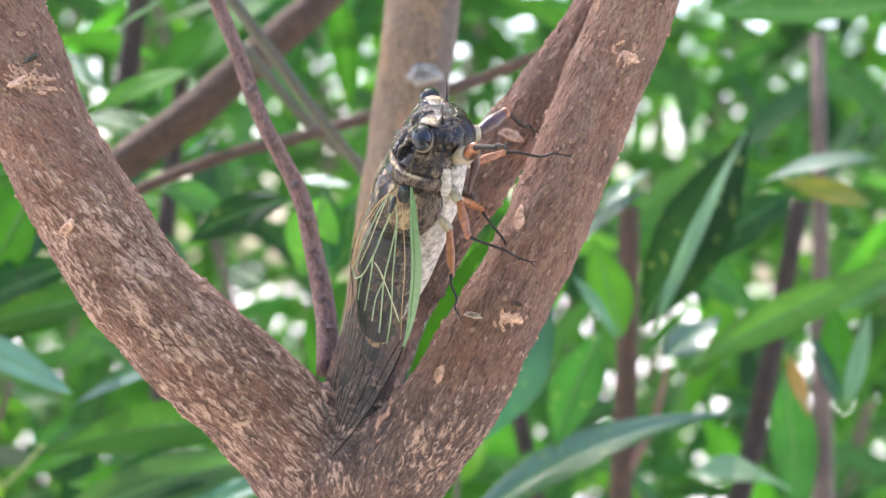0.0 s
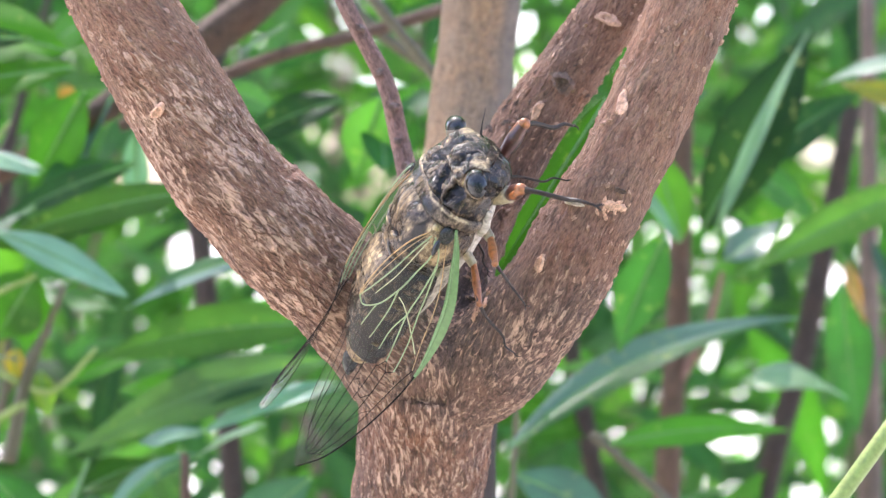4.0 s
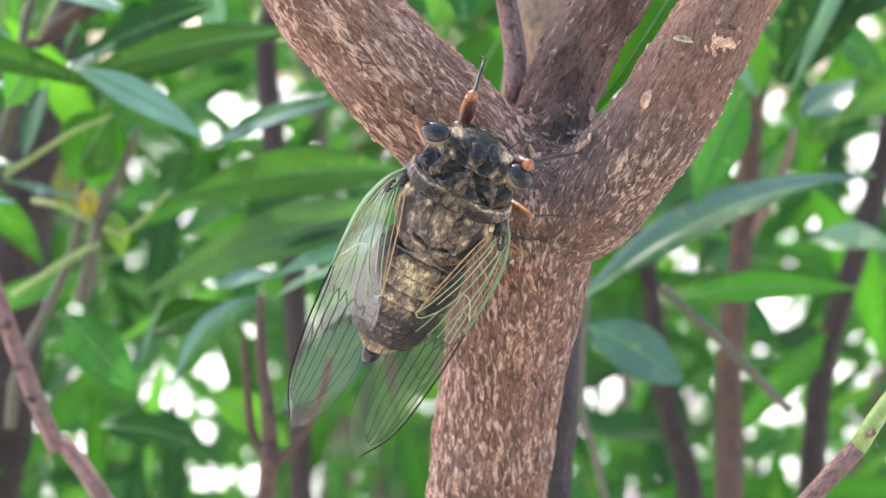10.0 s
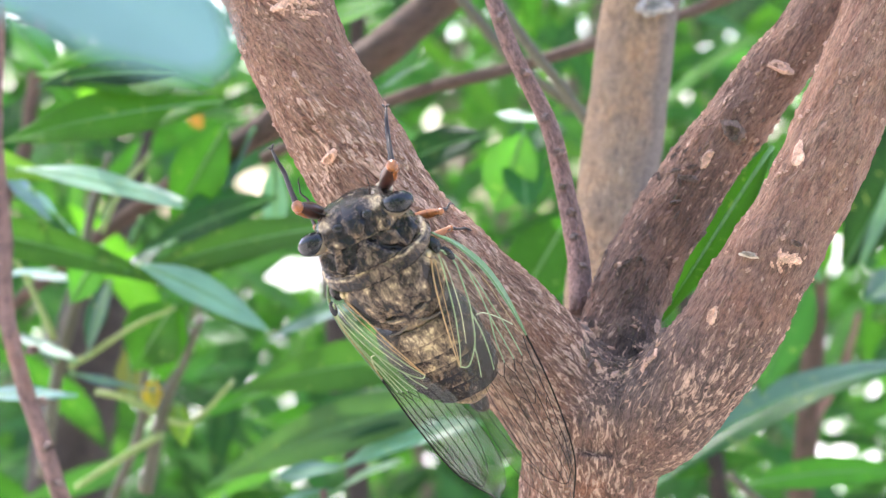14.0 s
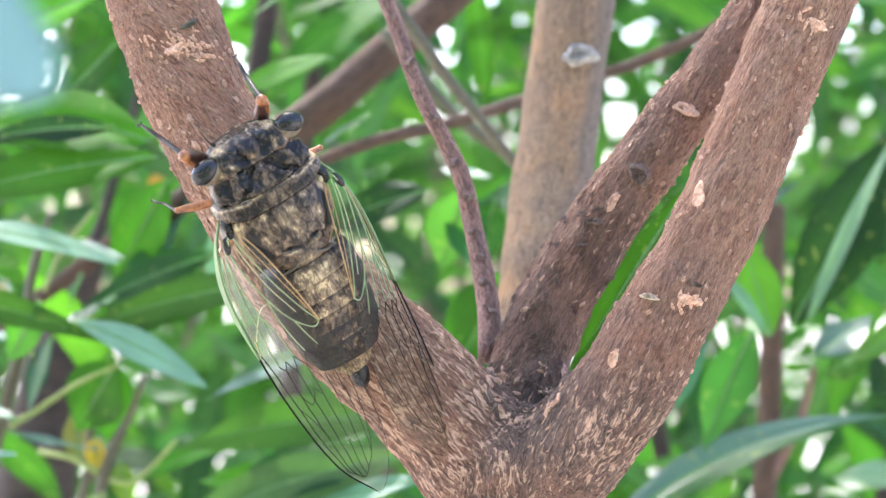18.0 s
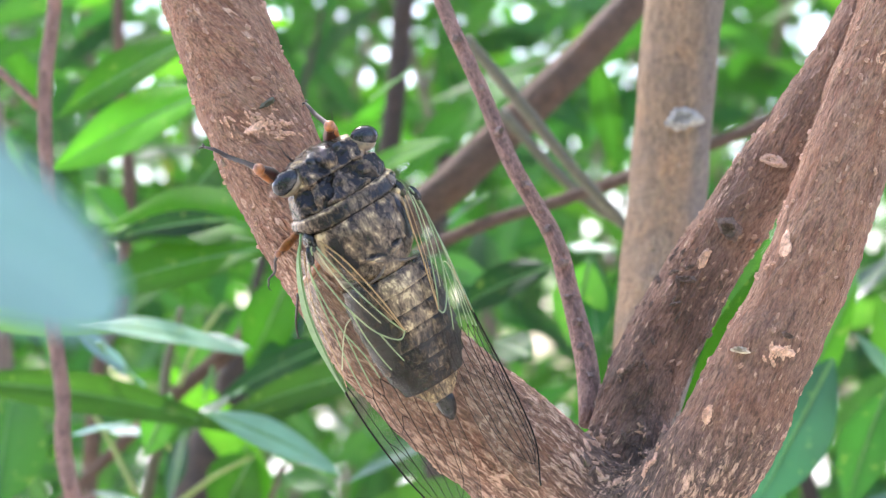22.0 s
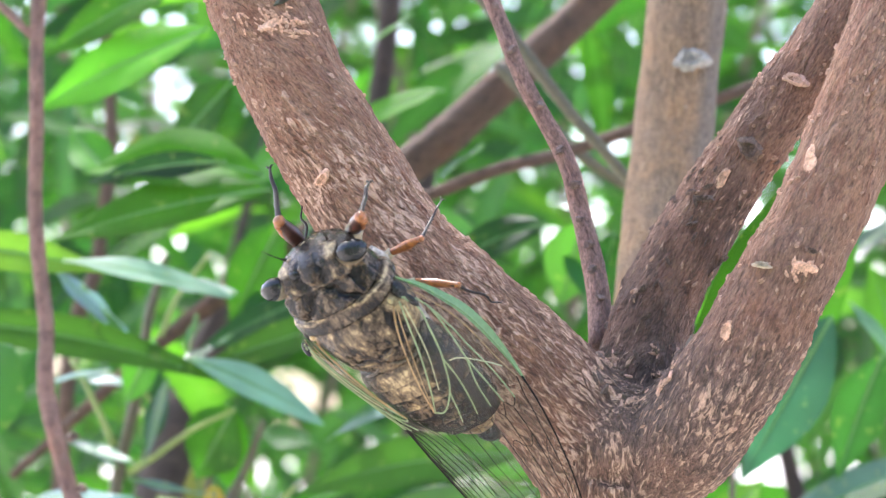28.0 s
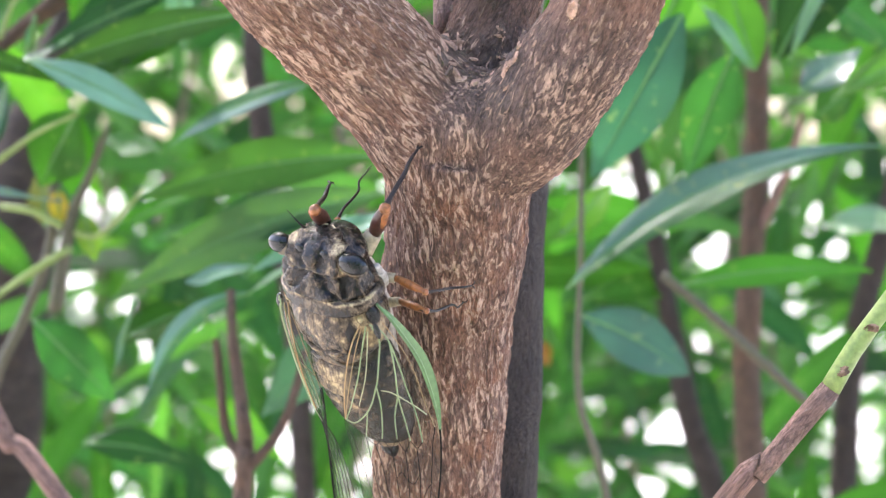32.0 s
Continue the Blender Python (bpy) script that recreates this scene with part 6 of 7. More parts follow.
leaf(RSHRUB, (4.12, 11.50, 1.47), (2.52, 12.40, -1.47), 1.34, 0.00, 10, LEAF_TEALDARK, "dark bluish-green leaf behind the limb", blunt=0.3, fold=0.12)
leaf(RSHRUB, (4.76, 12.60, 3.07), (2.69, 13.50, -0.81), 0.77, -0.06, 18, LEAF)
leaf(RSHRUB, (3.99, 13.40, 2.11), (6.37, 14.30, 3.84), 0.45, 0.09, 52, LEAF_SHEEN_TINT)
leaf(RSHRUB, (4.56, 17.00, -3.81), (8.88, 17.90, -3.57), 0.70, 0.19, 30, LEAF)
leaf(RSHRUB, (2.55, 15.80, -4.29), (4.81, 16.70, -5.60), 1.15, 0.11, 15, LEAF_TEALDARK, blunt=0.6, fold=0.12)
leaf(RSHRUB, (11.81, 19.00, -1.05), (11.70, 19.90, 1.62), 0.95, 0.00, 12, LEAF)
leaf(RSHRUB, (11.60, 18.60, -0.93), (11.13, 19.50, 0.78), 0.37, 0.00, 50, LEAF_SHEEN_TINT)
leaf(RSHRUB, (11.71, 18.40, -0.95), (12.48, 19.30, 1.25), 0.43, 0.00, 50, LEAF_SHEEN_TINT)
leaf(RSHRUB, (10.67, 20.00, 0.28), (11.42, 20.90, -1.38), 0.35, 0.00, 12, LEAF_DRY, "curled dry brown leaf")
leaf(RSHRUB, (10.80, 21.00, -0.26), (11.52, 21.90, -4.05), 1.17, 0.00, 12, LEAF_DARK)
leaf(RSHRUB, (8.41, 20.00, -2.56), (10.98, 20.90, -3.12), 0.85, 0.24, 50, LEAF_SHEEN_TINT)
leaf(RSHRUB, (8.19, 19.00, 8.26), (14.00, 19.90, 8.65), 0.90, -0.08, 40, LEAF)
leaf(RSHRUB, (2.30, 18.00, -2.70), (3.47, 18.90, -1.64), 0.80, 0.00, 25, LEAF)
leaf(RSHRUB, (10.00, 20.00, -2.67), (8.37, 20.90, -2.70), 0.87, 0.08, 45, LEAF_SHEEN_TINT)
leaf(RSHRUB, (8.98, 20.00, 0.46), (8.15, 20.90, -0.30), 1.01, 0.00, 30, LEAF)
leaf(RSHRUB, (2.62, 2.30, 2.98), (0.89, 2.00, 0.26), 0.53, 0.00, 30, LEAF_LIT, "green leaf showing between the two limbs")
leaf(RSHRUB, (5.26, 13.0, 0.86), (4.40, 13.6, -1.57), 1.00, 0.05, 20, LEAF_DARK)
main_stem(LSHRUB, (-15, 24, 9), BARK_FAR)
main_stem(RSHRUB, (14, 29, 9), BARK_FAR)


# lanes cut along the camera's sight lines, where its view needs bright spots: x, z and half width in cm, one metre
# behind the fork
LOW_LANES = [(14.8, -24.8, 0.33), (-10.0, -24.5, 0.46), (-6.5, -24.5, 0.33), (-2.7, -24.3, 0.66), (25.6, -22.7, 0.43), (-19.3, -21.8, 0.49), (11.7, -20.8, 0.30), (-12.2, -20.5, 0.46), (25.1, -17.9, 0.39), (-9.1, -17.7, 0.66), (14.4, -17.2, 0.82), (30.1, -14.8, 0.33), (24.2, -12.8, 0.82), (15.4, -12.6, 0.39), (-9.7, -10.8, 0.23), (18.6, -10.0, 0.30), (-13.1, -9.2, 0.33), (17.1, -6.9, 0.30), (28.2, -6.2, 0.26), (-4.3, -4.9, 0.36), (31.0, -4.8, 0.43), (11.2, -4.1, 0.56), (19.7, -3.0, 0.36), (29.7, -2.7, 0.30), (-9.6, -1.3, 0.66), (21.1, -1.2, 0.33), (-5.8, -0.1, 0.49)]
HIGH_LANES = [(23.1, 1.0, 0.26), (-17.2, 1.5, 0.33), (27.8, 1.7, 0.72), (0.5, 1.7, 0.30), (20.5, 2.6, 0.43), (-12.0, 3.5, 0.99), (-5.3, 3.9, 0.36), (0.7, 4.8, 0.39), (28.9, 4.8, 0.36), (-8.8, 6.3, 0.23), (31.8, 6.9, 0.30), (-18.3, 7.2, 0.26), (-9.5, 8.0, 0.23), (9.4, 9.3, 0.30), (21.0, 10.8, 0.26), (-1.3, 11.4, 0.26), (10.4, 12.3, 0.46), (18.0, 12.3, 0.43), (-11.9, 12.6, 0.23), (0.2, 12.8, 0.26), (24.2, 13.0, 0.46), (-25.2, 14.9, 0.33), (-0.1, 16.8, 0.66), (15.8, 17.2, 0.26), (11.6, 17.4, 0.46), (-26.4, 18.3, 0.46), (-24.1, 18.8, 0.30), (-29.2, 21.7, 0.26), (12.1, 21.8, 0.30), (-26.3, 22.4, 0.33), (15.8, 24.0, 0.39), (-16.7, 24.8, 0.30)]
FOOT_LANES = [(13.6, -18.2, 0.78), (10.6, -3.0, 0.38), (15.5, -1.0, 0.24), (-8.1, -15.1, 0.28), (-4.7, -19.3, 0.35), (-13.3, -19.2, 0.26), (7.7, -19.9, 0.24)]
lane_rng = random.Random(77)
SIGHT_LANES = FOOT_LANES + LOW_LANES + HIGH_LANES + [(lane_rng.uniform(-28, 31), lane_rng.uniform(-26, 22), lane_rng.uniform(0.05, 0.2)) for _ in range(45)]


def in_sight_lane(points, margin):
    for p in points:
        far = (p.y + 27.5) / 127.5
        if any(math.hypot(p.x + 0.6 - (x + 0.6) * far, p.z - z * far) < r * far + margin for x, z, r in SIGHT_LANES):
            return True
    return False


def scatter(name, label, count, box, size, mat, seed, gaps, spread=60, n=8, m=1, lanes=True):
    """Many single leaves in a block of space (cm), thinned by soft gaps and by lanes cut to fit the camera's view of
    the sky.
    """
    rng = random.Random(seed)
    verts, faces, uvs = [], [], []
    made = 0
    while made < count:
        p = Vector([rng.uniform(lo, hi) for lo, hi in box])
        u = sum(abs((q - (lo + hi) / 2) / ((hi - lo) / 2)) ** 4 for q, (lo, hi) in zip(p, box))
        if u > 1.15 + 0.8 * noise.noise(p * 0.06 + Vector((0, seed, 0))):
            made += 0.3
            continue
        a = rng.uniform(0, 6.28)
        d = Vector((math.cos(a), rng.uniform(-0.5, 0.5), math.sin(a) * 0.75 - 0.15)).normalized()
        length = rng.uniform(*size)
        if noise.noise(p * (1.6 / (box[0][1] - box[0][0]) * 6) + Vector((seed, 0, 0))) > gaps:
            continue
        if lanes and in_sight_lane([p + d * (length * s) for s in (0.1, 0.35, 0.6, 0.85)], length * 0.07):
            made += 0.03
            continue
        v, f, uv = leaf_mesh(p, p + d * length, length * rng.uniform(0.15, 0.23), length * rng.uniform(0.0, 0.12), rng.uniform(-spread, spread + 30), 0.15, 0.03, 0.0, n, m)
        faces += [tuple(i + len(verts) for i in q) for q in f]
        verts += v
        uvs += uv
        made += 1
    me = with_uv(mesh_of(name, verts, faces), uvs)
    ob = part(name, me, mat)
    return tagged(ob, label, "foliage", kind="stuff")


def twigs(name, label, count, box, thick, mat, seed):
    """Thin bare stems of the thicket, rising from the soil; box: x, y and height of the tops."""
    rng = random.Random(seed)
    verts, faces = [], []
    for _ in range(count):
        x, y, top = (rng.uniform(lo, hi) for lo, hi in box)
        lean, bend = rng.uniform(-0.3, 0.3), rng.uniform(-0.15, 0.15)
        pts = [(x + lean * z + rng.uniform(-1.2, 1.2), y + bend * z, z) for z in (-125.5, -80, -40, -10, top * 0.5, top)]
        r = rng.uniform(*thick)
        v, f = tube(pts, [r * 1.5, r * 1.3, r * 1.1, r, r * 0.8, r * 0.5], 8, 4.0)
        faces += [tuple(i + len(verts) for i in q) for q in f]
        verts += v
    me = mesh_of(name, verts, faces)
    return tagged(part(name, me, mat), label, "twigs", kind="stuff")


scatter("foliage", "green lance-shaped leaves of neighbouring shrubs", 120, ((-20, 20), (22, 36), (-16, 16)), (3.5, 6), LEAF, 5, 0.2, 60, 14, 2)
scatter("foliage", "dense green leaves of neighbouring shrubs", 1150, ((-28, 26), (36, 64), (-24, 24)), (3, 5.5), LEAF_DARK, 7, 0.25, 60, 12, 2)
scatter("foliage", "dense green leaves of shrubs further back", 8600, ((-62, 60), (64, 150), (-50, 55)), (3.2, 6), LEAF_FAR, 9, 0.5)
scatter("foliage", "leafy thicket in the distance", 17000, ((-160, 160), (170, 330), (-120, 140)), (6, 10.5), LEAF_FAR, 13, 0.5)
twigs("thicket_stems", "bare brown stems of the thicket", 30, ((-50, 50), (42, 140), (25, 75)), (0.1, 0.3), BARK_FAR, 31)
twigs("thicket_stems", "brown stems of the far thicket", 40, ((-140, 140), (170, 330), (60, 170)), (0.4, 1.0), BARK_FAR, 33)
twigs("thicket_stems", "brown stems under the unseen leaf screen behind the camera", 24, ((-100, 100), (-145, -75), (20, 60)), (0.4, 0.8), BARK_FAR, 35)
# unseen leaves added overhead to keep direct sun off the tree
scatter("canopy", "unseen leaf layer overhead, added to block the sun", 2200, ((-80, 60), (-8, 110), (42, 85)), (8, 12), LEAF_FAR, 21, 0.5, lanes=False)
# leaf screen out of view behind the camera, added to cut light from there
scatter("foliage", "unseen leaf screen behind the camera, added to dim the fill light", 2600, ((-110, 110), (-150, -70), (-100, 60)), (9, 15), LEAF_FAR, 27, 0.35, lanes=False)
NEAR_LEAF = tagged(new("overhanging_leaf"), "pale blurred leaf hanging close before the lens", "leaf")
v, f, uv = leaf_mesh((-2.8, -0.3, 1.5), (0, 0, 0), 0.95, 0.1, 25, 0.06, 0.01, 1.3, 48, 6)
part("blade", with_uv(mesh_of("blade", v, f), uv), LEAF_PALE_SHEEN, NEAR_LEAF)
part("midrib", tube_bm([(-2.8, -0.3, 1.5), (-1.4, -0.1, 0.92), (-0.1, 0.02, 0.08)], [0.03, 0.02, 0.008], 8, 0.4), RIB, NEAR_LEAF)
part("stalk", tube_bm([(-16, 22, 52), (-15, 18, 40), (-11, 8, 20), (-5.5, 0.5, 5.0), (-2.8, -0.3, 1.5)], [0.25, 0.2, 0.14, 0.06, 0.03], 8, 1.0), OLIVE_TWIG, NEAR_LEAF)
# more unseen leaves, added high up so that the far thicket gets darker
scatter("canopy", "unseen leaf layer above the thicket, added to darken it", 5000, ((-190, 170), (110, 420), (140, 200)), (12, 18), LEAF_FAR, 23, 0.5, lanes=False)
ground = part("ground", mesh_of("ground", [(-900, -900, -1.25), (900, -900, -1.25), (900, 900, -1.25), (-900, 900, -1.25)], [(0, 1, 2, 3)]), GROUND)
tagged(ground, "pale dry soil under the shrubs", "ground", kind="structure")

# seconds, place in cm, and the ways of its head and of its back
CICADA_PATH = [
    (0, 0.792, -2.320, 2.901, 0.235, -0.511, 0.827, -0.965, -0.022, 0.261),
    (0.5, 0.566, -2.273, 2.561, 0.276, -0.512, 0.813, -0.956, -0.056, 0.289),
    (1, 0.470, -2.243, 2.384, 0.283, -0.499, 0.819, -0.954, -0.060, 0.293),
    (1.5, 0.345, -2.226, 2.120, 0.297, -0.476, 0.828, -0.951, -0.074, 0.299),
    (2, 0.203, -2.210, 1.769, 0.339, -0.494, 0.801, -0.938, -0.109, 0.330),
    (2.5, 0.095, -2.181, 1.512, 0.338, -0.496, 0.800, -0.939, -0.126, 0.319),
    (4.5, -0.462, -2.065, 0.704, 0.462, -0.478, 0.748, -0.857, -0.459, 0.235),
    (5, -0.652, -2.036, 0.167, 0.437, -0.452, 0.777, -0.851, -0.487, 0.196),
    (5.5, -0.711, -1.980, -0.234, 0.455, -0.454, 0.766, -0.786, -0.610, 0.105),
    (6, -0.808, -1.891, -0.306, 0.453, -0.488, 0.746, -0.770, -0.636, 0.052),
    (6.5, -0.805, -1.803, -0.435, 0.430, -0.488, 0.760, -0.774, -0.632, 0.032),
    (7, -0.819, -1.724, -0.467, 0.379, -0.510, 0.772, -0.795, -0.606, -0.010),
    (7.5, -0.970, -1.639, -0.523, 0.398, -0.513, 0.761, -0.789, -0.615, -0.002),
    (8, -0.956, -1.551, -0.782, 0.350, -0.548, 0.760, -0.722, -0.675, -0.153),
    (8.5, -1.018, -1.488, -0.893, 0.412, -0.495, 0.765, -0.638, -0.756, -0.146),
    (9, -1.142, -1.452, -1.155, 0.456, -0.539, 0.708, -0.538, -0.801, -0.263),
    (9.5, -1.317, -1.446, -1.035, 0.478, -0.486, 0.732, -0.400, -0.862, -0.311),
    (10, -1.375, -1.463, -1.086, 0.375, -0.444, 0.814, -0.225, -0.895, -0.385),
    (10.5, -1.422, -1.489, -1.022, 0.220, -0.466, 0.857, -0.065, -0.883, -0.464),
    (11, -1.829, -1.523, -1.093, 0.138, -0.563, 0.815, -0.054, -0.826, -0.561),
    (11.5, -2.037, -1.572, -0.961, -0.110, -0.548, 0.830, -0.011, -0.834, -0.552),
    (12, -2.263, -1.687, -0.492, -0.369, -0.512, 0.776, -0.026, -0.829, -0.559),
    (12.5, -2.287, -1.880, -0.033, -0.446, -0.516, 0.731, 0.064, -0.833, -0.550),
    (13, -2.557, -2.074, 0.417, -0.443, -0.539, 0.716, 0.103, -0.824, -0.557),
    (13.5, -2.633, -2.185, 0.767, -0.459, -0.562, 0.688, 0.122, -0.807, -0.578),
    (14, -2.729, -2.228, 0.922, -0.466, -0.554, 0.689, 0.123, -0.812, -0.570),
    (14.5, -2.737, -2.247, 0.922, -0.465, -0.551, 0.693, 0.118, -0.814, -0.568),
    (16.5, -2.906, -2.279, 1.529, -0.487, -0.509, 0.710, 0.096, -0.839, -0.536),
    (17, -2.921, -2.278, 1.713, -0.468, -0.433, 0.770, 0.199, -0.901, -0.386),
    (17.5, -2.860, -2.277, 2.047, -0.406, -0.404, 0.820, 0.350, -0.897, -0.269),
    (18, -2.806, -2.264, 2.170, -0.403, -0.441, 0.802, 0.399, -0.873, -0.280),
    (18.5, -2.797, -2.223, 2.538, -0.417, -0.378, 0.827, 0.406, -0.891, -0.203),
    (19, -2.812, -2.158, 2.876, -0.394, -0.292, 0.872, 0.465, -0.881, -0.085),
    (19.5, -2.838, -2.116, 2.922, -0.411, -0.286, 0.866, 0.474, -0.878, -0.066),
    (20, -2.847, -2.114, 2.908, -0.407, -0.296, 0.864, 0.476, -0.876, -0.076),
    (20.5, -2.840, -2.133, 2.886, -0.400, -0.304, 0.865, 0.481, -0.873, -0.084),
    (21, -2.820, -2.157, 2.842, -0.398, -0.315, 0.862, 0.488, -0.868, -0.092),
    (21.5, -2.815, -2.169, 2.833, -0.394, -0.320, 0.862, 0.494, -0.864, -0.095),
    (22, -2.822, -2.169, 2.832, -0.395, -0.301, 0.868, 0.497, -0.865, -0.074),
    (22.5, -2.826, -2.168, 2.822, -0.394, -0.311, 0.865, 0.496, -0.864, -0.085),
    (23, -2.839, -2.177, 2.813, -0.398, -0.308, 0.864, 0.490, -0.868, -0.084),
    (23.5, -2.836, -2.194, 2.811, -0.395, -0.318, 0.862, 0.484, -0.869, -0.098),
    (24, -2.848, -2.212, 2.740, -0.385, -0.327, 0.863, 0.464, -0.877, -0.125),
    (24.5, -2.867, -2.221, 2.717, -0.388, -0.327, 0.862, 0.476, -0.872, -0.116),
    (25, -2.850, -2.216, 2.683, -0.394, -0.324, 0.860, 0.466, -0.877, -0.118),
    (25.5, -2.898, -2.202, 2.578, -0.417, -0.345, 0.841, 0.412, -0.897, -0.163),
    (27.5, -3.119, -2.129, 1.324, -0.478, -0.548, 0.687, -0.045, -0.765, -0.642),
    (28, -2.937, -1.997, 0.646, -0.553, -0.595, 0.583, -0.054, -0.673, -0.737),
    (28.5, -2.633, -1.841, 0.164, -0.575, -0.595, 0.561, -0.161, -0.590, -0.791),
    (29, -2.450, -1.669, -0.386, -0.619, -0.532, 0.578, -0.255, -0.560, -0.788),
    (29.5, -2.190, -1.443, -0.899, -0.639, -0.507, 0.578, -0.313, -0.516, -0.798),
    (30, -1.861, -1.179, -1.500, -0.621, -0.486, 0.615, -0.371, -0.509, -0.777),
    (30.5, -1.539, -0.892, -2.112, -0.586, -0.491, 0.645, -0.371, -0.544, -0.752),
    (31, -1.490, -0.608, -2.628, -0.396, -0.530, 0.750, -0.497, -0.563, -0.661),
    (31.5, -1.485, -0.340, -3.013, -0.308, -0.567, 0.764, -0.537, -0.559, -0.632),
    (32, -1.571, -0.085, -3.217, -0.204, -0.569, 0.796, -0.586, -0.580, -0.565),
]


def stand(x, y, z, yx, yy, yz, zx, zy, zz):
    ahead = Vector((yx, yy, yz)).normalized()
    up = Vector((zx, zy, zz))
    up = (up - ahead * up.dot(ahead)).normalized()
    side = ahead.cross(up)
    m = Matrix((side, ahead, up)).transposed().to_4x4()
    m.translation = Vector((x, y, z)) * CM
    return m


def motions():
    walk(CICADA, [(t, stand(*row)) for t, *row in CICADA_PATH])
    # the ways of each leg's thigh and shin, in the insect's own space, at the times named
    reach = [[] for _ in LEGS]
    reach[0] = [(0, -0.65, 0.32, -0.69, -0.7, -0.47, -0.54), (2, -0.89, 0.09, -0.44, -0.67, -0.17, -0.73), (5, 0.34, 0.94, -0.05, -0.25, 0.08, -0.97), (6, 0.29, 0.96, 0.05, 0.01, -0.33, -0.94), (8, 0.36, 0.93, 0.03, 0.12, -0.51, -0.85), (11, -0.37, 0.92, 0.15, -0.17, 0.39, -0.9), (12, -0.34, 0.88, -0.34, -0.29, 0.55, -0.78), (13, -0.28, 0.93, 0.25, -0.11, 0.45, -0.89), (17, -0.43, 0.71, 0.55, -0.06, 0.17, -0.98), (19, -0.64, 0.64, 0.42, -0.27, 0.47, -0.84), (24, -0.57, 0.74, 0.35, -0.23, 0.53, -0.82), (28, 0.14, 0.99, -0.01, -0.2, 0.18, -0.96), (29, 0.2, 0.98, -0.04, -0.36, 0.06, -0.93), (30, 0.61, 0.74, 0.29, -0.31, -0.33, -0.89), (31, 0.36, 0.92, 0.15, -0.36, -0.23, -0.91), (32, 0.27, 0.92, 0.29, -0.49, -0.29, -0.82)]
    reach[1] = [(0, -0.5, 0.2, -0.85, -0.1, 0.2, -0.97), (9.5, -0.5, 0.2, -0.85, -0.1, 0.2, -0.97), (11, -0.64, 0.49, 0.59, -0.95, 0.25, -0.2), (12, -0.5, 0.2, -0.85, -0.1, 0.2, -0.97), (17.5, -0.5, 0.2, -0.85, -0.1, 0.2, -0.97), (19, -0.9, -0.09, 0.42, -0.13, -0.5, -0.86), (24, -0.91, -0.07, 0.41, -0.03, -0.47, -0.88), (25.5, -0.91, -0.07, 0.41, -0.03, -0.47, -0.88), (27.5, -0.5, 0.2, -0.85, -0.1, 0.2, -0.97), (32, -0.5, 0.2, -0.85, -0.1, 0.2, -0.97)]
    reach[2] = [(0, -0.5, -0.4, -0.75, -0.1, -0.7, -0.7), (32, -0.5, -0.4, -0.75, -0.1, -0.7, -0.7)]
    reach[3] = [(0, 0.78, 0.59, -0.2, 0.79, 0.53, -0.3), (2, 0.62, 0.77, -0.13, 0.59, 0.3, -0.75), (5, 0.76, 0.61, 0.22, 0.43, 0.44, -0.79), (6, 0.34, 0.94, -0.07, 0.09, 0.41, -0.91), (8, 0.6, 0.79, -0.1, 0.4, 0.34, -0.85), (9.5, 0.33, 0.55, 0.77, 0.55, 0.32, -0.77), (11, 0.6, 0.66, 0.45, 0.54, -0.32, -0.78), (12, 0.87, 0.48, -0.05, 0.16, -0.09, -0.98), (13, 0.62, 0.73, 0.29, 0.13, 0.15, -0.98), (17, 0.37, 0.87, 0.32, 0.15, 0.45, -0.88), (19, -0, 0.75, 0.66, 0.12, 0.28, -0.95), (24, -0.09, 0.77, 0.63, 0.26, 0.32, -0.91), (28, 0.73, 0.59, 0.33, -0.18, -0.21, -0.96), (29, 0.74, 0.67, 0.02, -0.01, 0.06, -1), (30, 0.65, 0.72, -0.24, -0.05, 0.27, -0.96), (31, 0.44, 0.83, -0.35, 0.08, 0.54, -0.84), (32, 0.51, 0.82, -0.27, -0.11, 0.25, -0.96)]
    reach[4] = [(0, 0.77, -0.41, -0.5, 0.16, -0.05, -0.99), (2, 0.94, -0.13, -0.32, 0.93, -0.08, -0.35), (5, 0.99, 0.04, 0.15, -0.47, -0.53, -0.71), (6, 1, 0.01, 0.03, -0.06, -0.35, -0.94), (8, 0.84, 0.38, 0.37, 0.22, -0.14, -0.96), (9.5, 0.83, 0.2, 0.53, 0.72, -0.06, -0.7), (12, 0.83, 0.4, 0.4, 0.24, -0.11, -0.96), (13, 0.8, 0.37, 0.48, 0.03, -0.55, -0.84), (17, 0.69, 0.01, 0.72, -0.01, -0.5, -0.87), (18.5, 0.5, -0.2, -0.85, 0.1, -0.3, -0.95), (25.5, 0.5, -0.2, -0.85, 0.1, -0.3, -0.95), (28, 0.99, 0.12, 0.08, 0.07, -0.22, -0.97), (29, 0.97, 0.17, -0.15, 0.2, 0.09, -0.98), (30, 0.99, -0.11, 0.04, 0.69, -0.3, -0.66), (31, 1, -0.02, -0, 0.74, -0.17, -0.64), (32, 1, -0.06, -0.03, 0.1, -0.52, -0.85)]
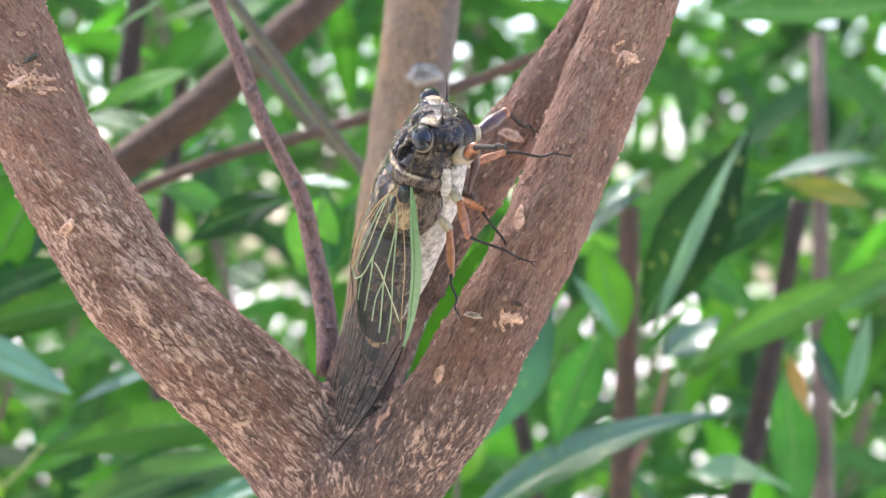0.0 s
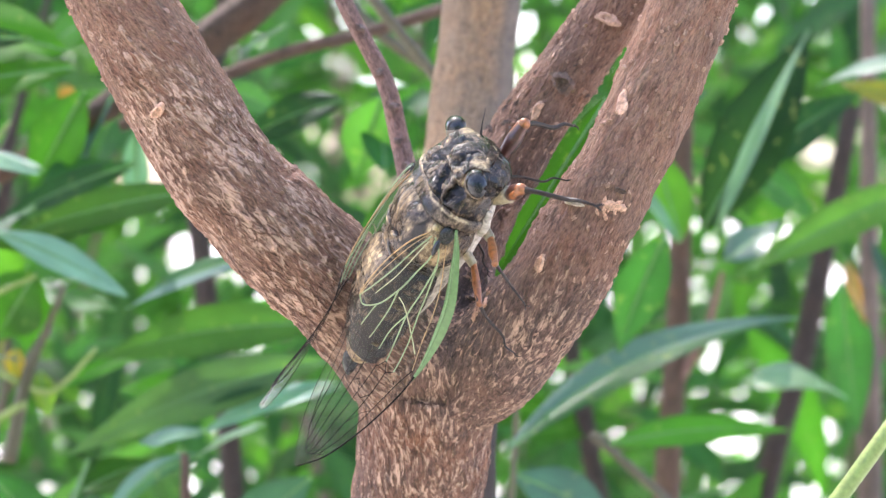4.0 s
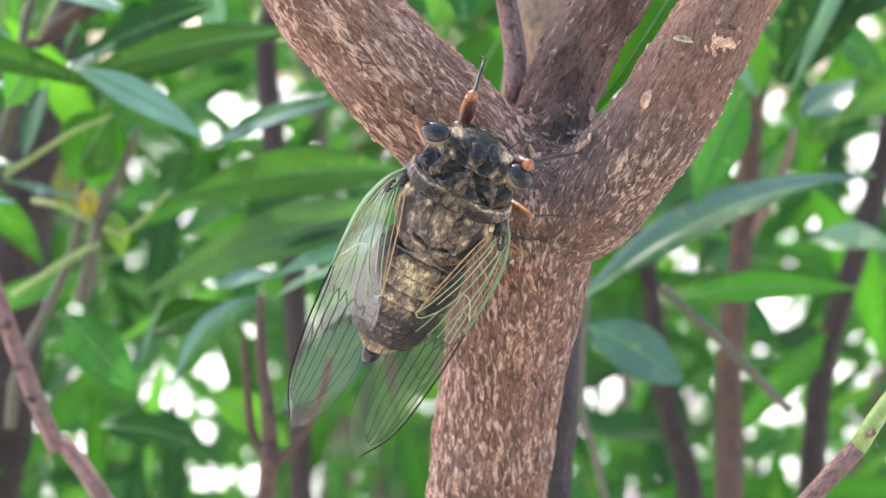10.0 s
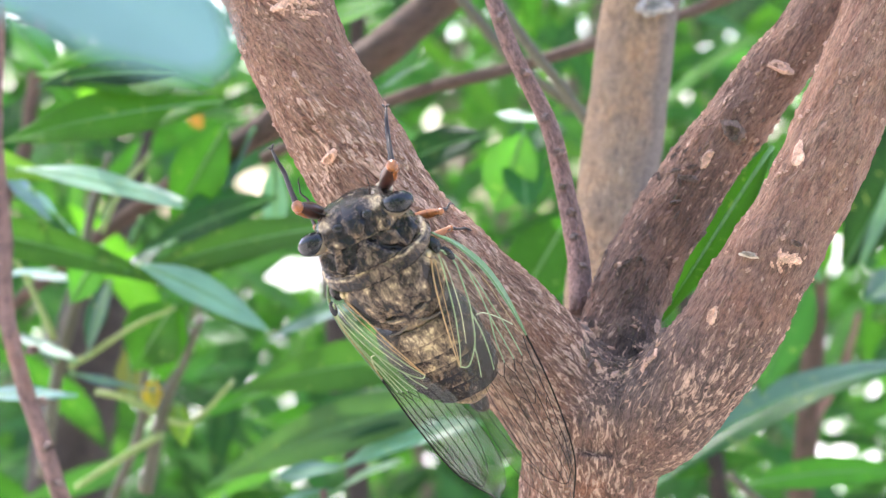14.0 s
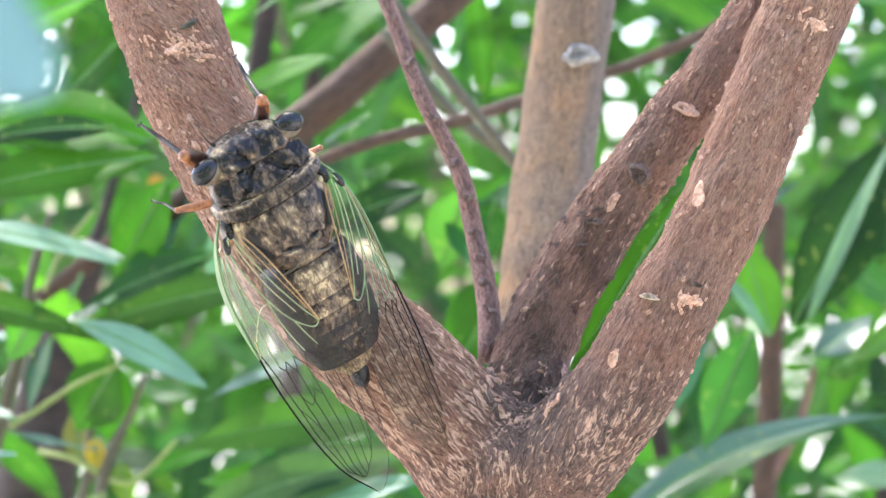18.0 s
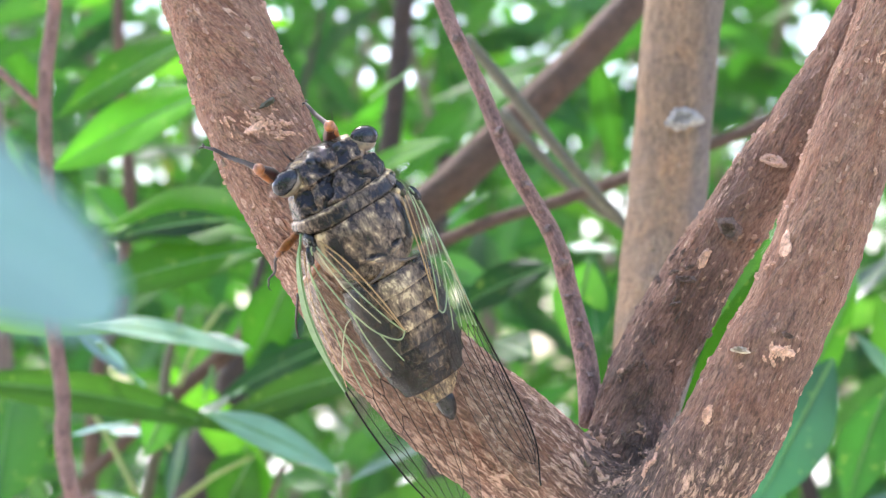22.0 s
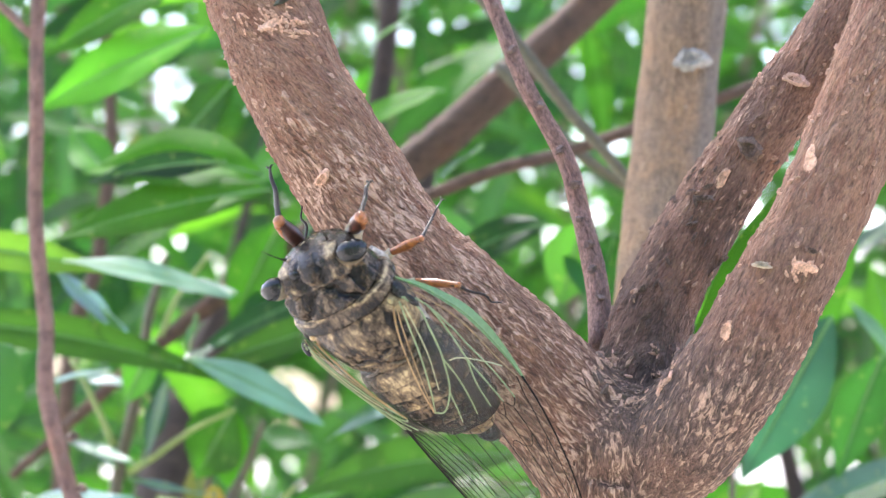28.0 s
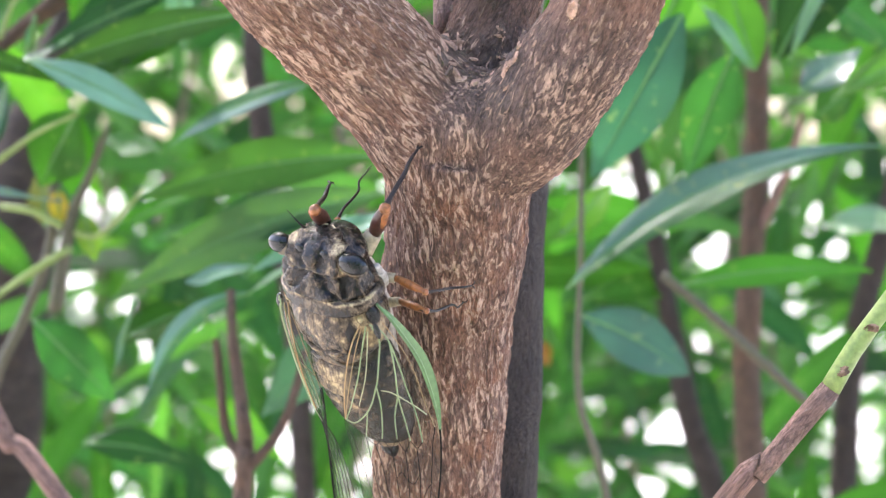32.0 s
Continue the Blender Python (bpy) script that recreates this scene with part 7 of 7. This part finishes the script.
    reach[5] = [(0, 0.47, -0.76, -0.44, 0.98, -0.03, -0.2), (2, 0.94, -0.14, -0.31, 0.89, 0.03, -0.45), (5, 0.88, -0.43, -0.22, -0.32, -0.62, -0.72), (6, 0.97, -0.23, 0.03, -0.21, -0.66, -0.72), (8, 0.98, -0.13, 0.18, -0.15, -0.75, -0.64), (12, 0.96, 0.05, 0.28, -0.02, -0.6, -0.8), (12.7, 0.5, -0.4, -0.75, 0.1, -0.7, -0.7), (26.5, 0.5, -0.4, -0.75, 0.1, -0.7, -0.7), (28, 0.92, -0.36, 0.14, -0.04, -0.88, -0.48), (29, 0.97, -0.24, 0.07, 0.11, -0.81, -0.57), (30, 0.98, 0.12, 0.18, 0.43, -0.75, -0.51), (31, 0.99, 0.05, 0.15, -0.09, -0.86, -0.5), (32, 0.98, 0.19, 0.05, -0.12, -0.55, -0.82)]
    for k, (leg, shin) in enumerate(zip(LEGS, SHINS)):
        hip, knee = leg.location.copy(), shin.location.copy()
        thigh0, shin0 = knee.normalized(), SHIN_WAYS[k]
        keys = reach[k]
        rows, low = [], []
        for i in range(65):
            t = i * 0.5
            way = [float(np.interp(t, [r[0] for r in keys], [r[c] for r in keys])) for c in range(1, 7)]
            q = thigh0.rotation_difference(Vector(way[:3]).normalized())
            p = shin0.rotation_difference(q.inverted() @ Vector(way[3:]).normalized())
            rows.append((t, Matrix.Translation(hip) @ q.to_matrix().to_4x4()))
            low.append((t, Matrix.Translation(knee) @ p.to_matrix().to_4x4()))
        walk(leg, rows)
        walk(shin, low)
    # the bark pushes the wing tips up: seconds and degrees
    rise = [[(0, 2), (0.5, 5), (4.5, 5), (5, 4), (5.5, 3), (7, 3), (8, 1), (9, 0), (27.5, 0), (28, 4), (28.5, 11), (30, 12), (31, 14), (31.5, 14), (32, 9)],
            [(0, 0), (11.5, 0), (12, 3), (12.5, 8), (13, 10), (14.5, 10), (16.5, 5), (17, 1.8), (25.5, 1.8), (27.5, 8), (28, 12), (28.5, 12), (29, 7), (29.5, 3), (31, 3), (31.5, 5), (32, 9)]]
    for wing, side, up in zip(WINGS, (-1, 1), rise):
        hinge = Vector((0.65 * side, 0.45, 0.1)) * CM
        walk(wing, [(t, Matrix.Translation(hinge) @ pose(0, 0, 0, -a, 0, 0) @ Matrix.Translation(-hinge)) for t, a in up])
    # near leaf placed to fit the camera's view, at an assumed distance
    view_spots = [(0, (-2.78, 4.85)), (12, (-3.56, 4.47)), (13.5, (-3.50, 2.65)), (14, (-3.43, 2.43)), (14.5, (-3.45, 2.40)), (16.5, (-3.19, 2.41)), (17, (-3.08, 2.38)), (17.5, (-2.98, 2.17)), (18, (-2.74, 2.23)), (18.5, (-2.60, 2.09)), (19, (-2.55, 2.04)), (19.5, (-2.62, 2.09)), (20, (-2.59, 1.77)), (20.5, (-2.40, 1.73)), (21, (-2.41, 1.73)), (21.5, (-2.23, 1.52)), (22, (-1.97, 1.29)), (22.5, (-2.20, 1.39)), (23, (-2.08, 1.24)), (23.5, (-2.38, 1.56)), (24, (-2.27, 1.17)), (24.5, (-2.36, 1.42)), (25, (-2.55, 1.78)), (25.5, (-2.60, 1.66)), (27.5, (-3.18, 1.47)), (32, (-4.48, 1.76))]
    walk(NEAR_LEAF, [(t, pose(x * CM, -18.5 * CM, z * CM)) for t, (x, z) in view_spots])


motions()
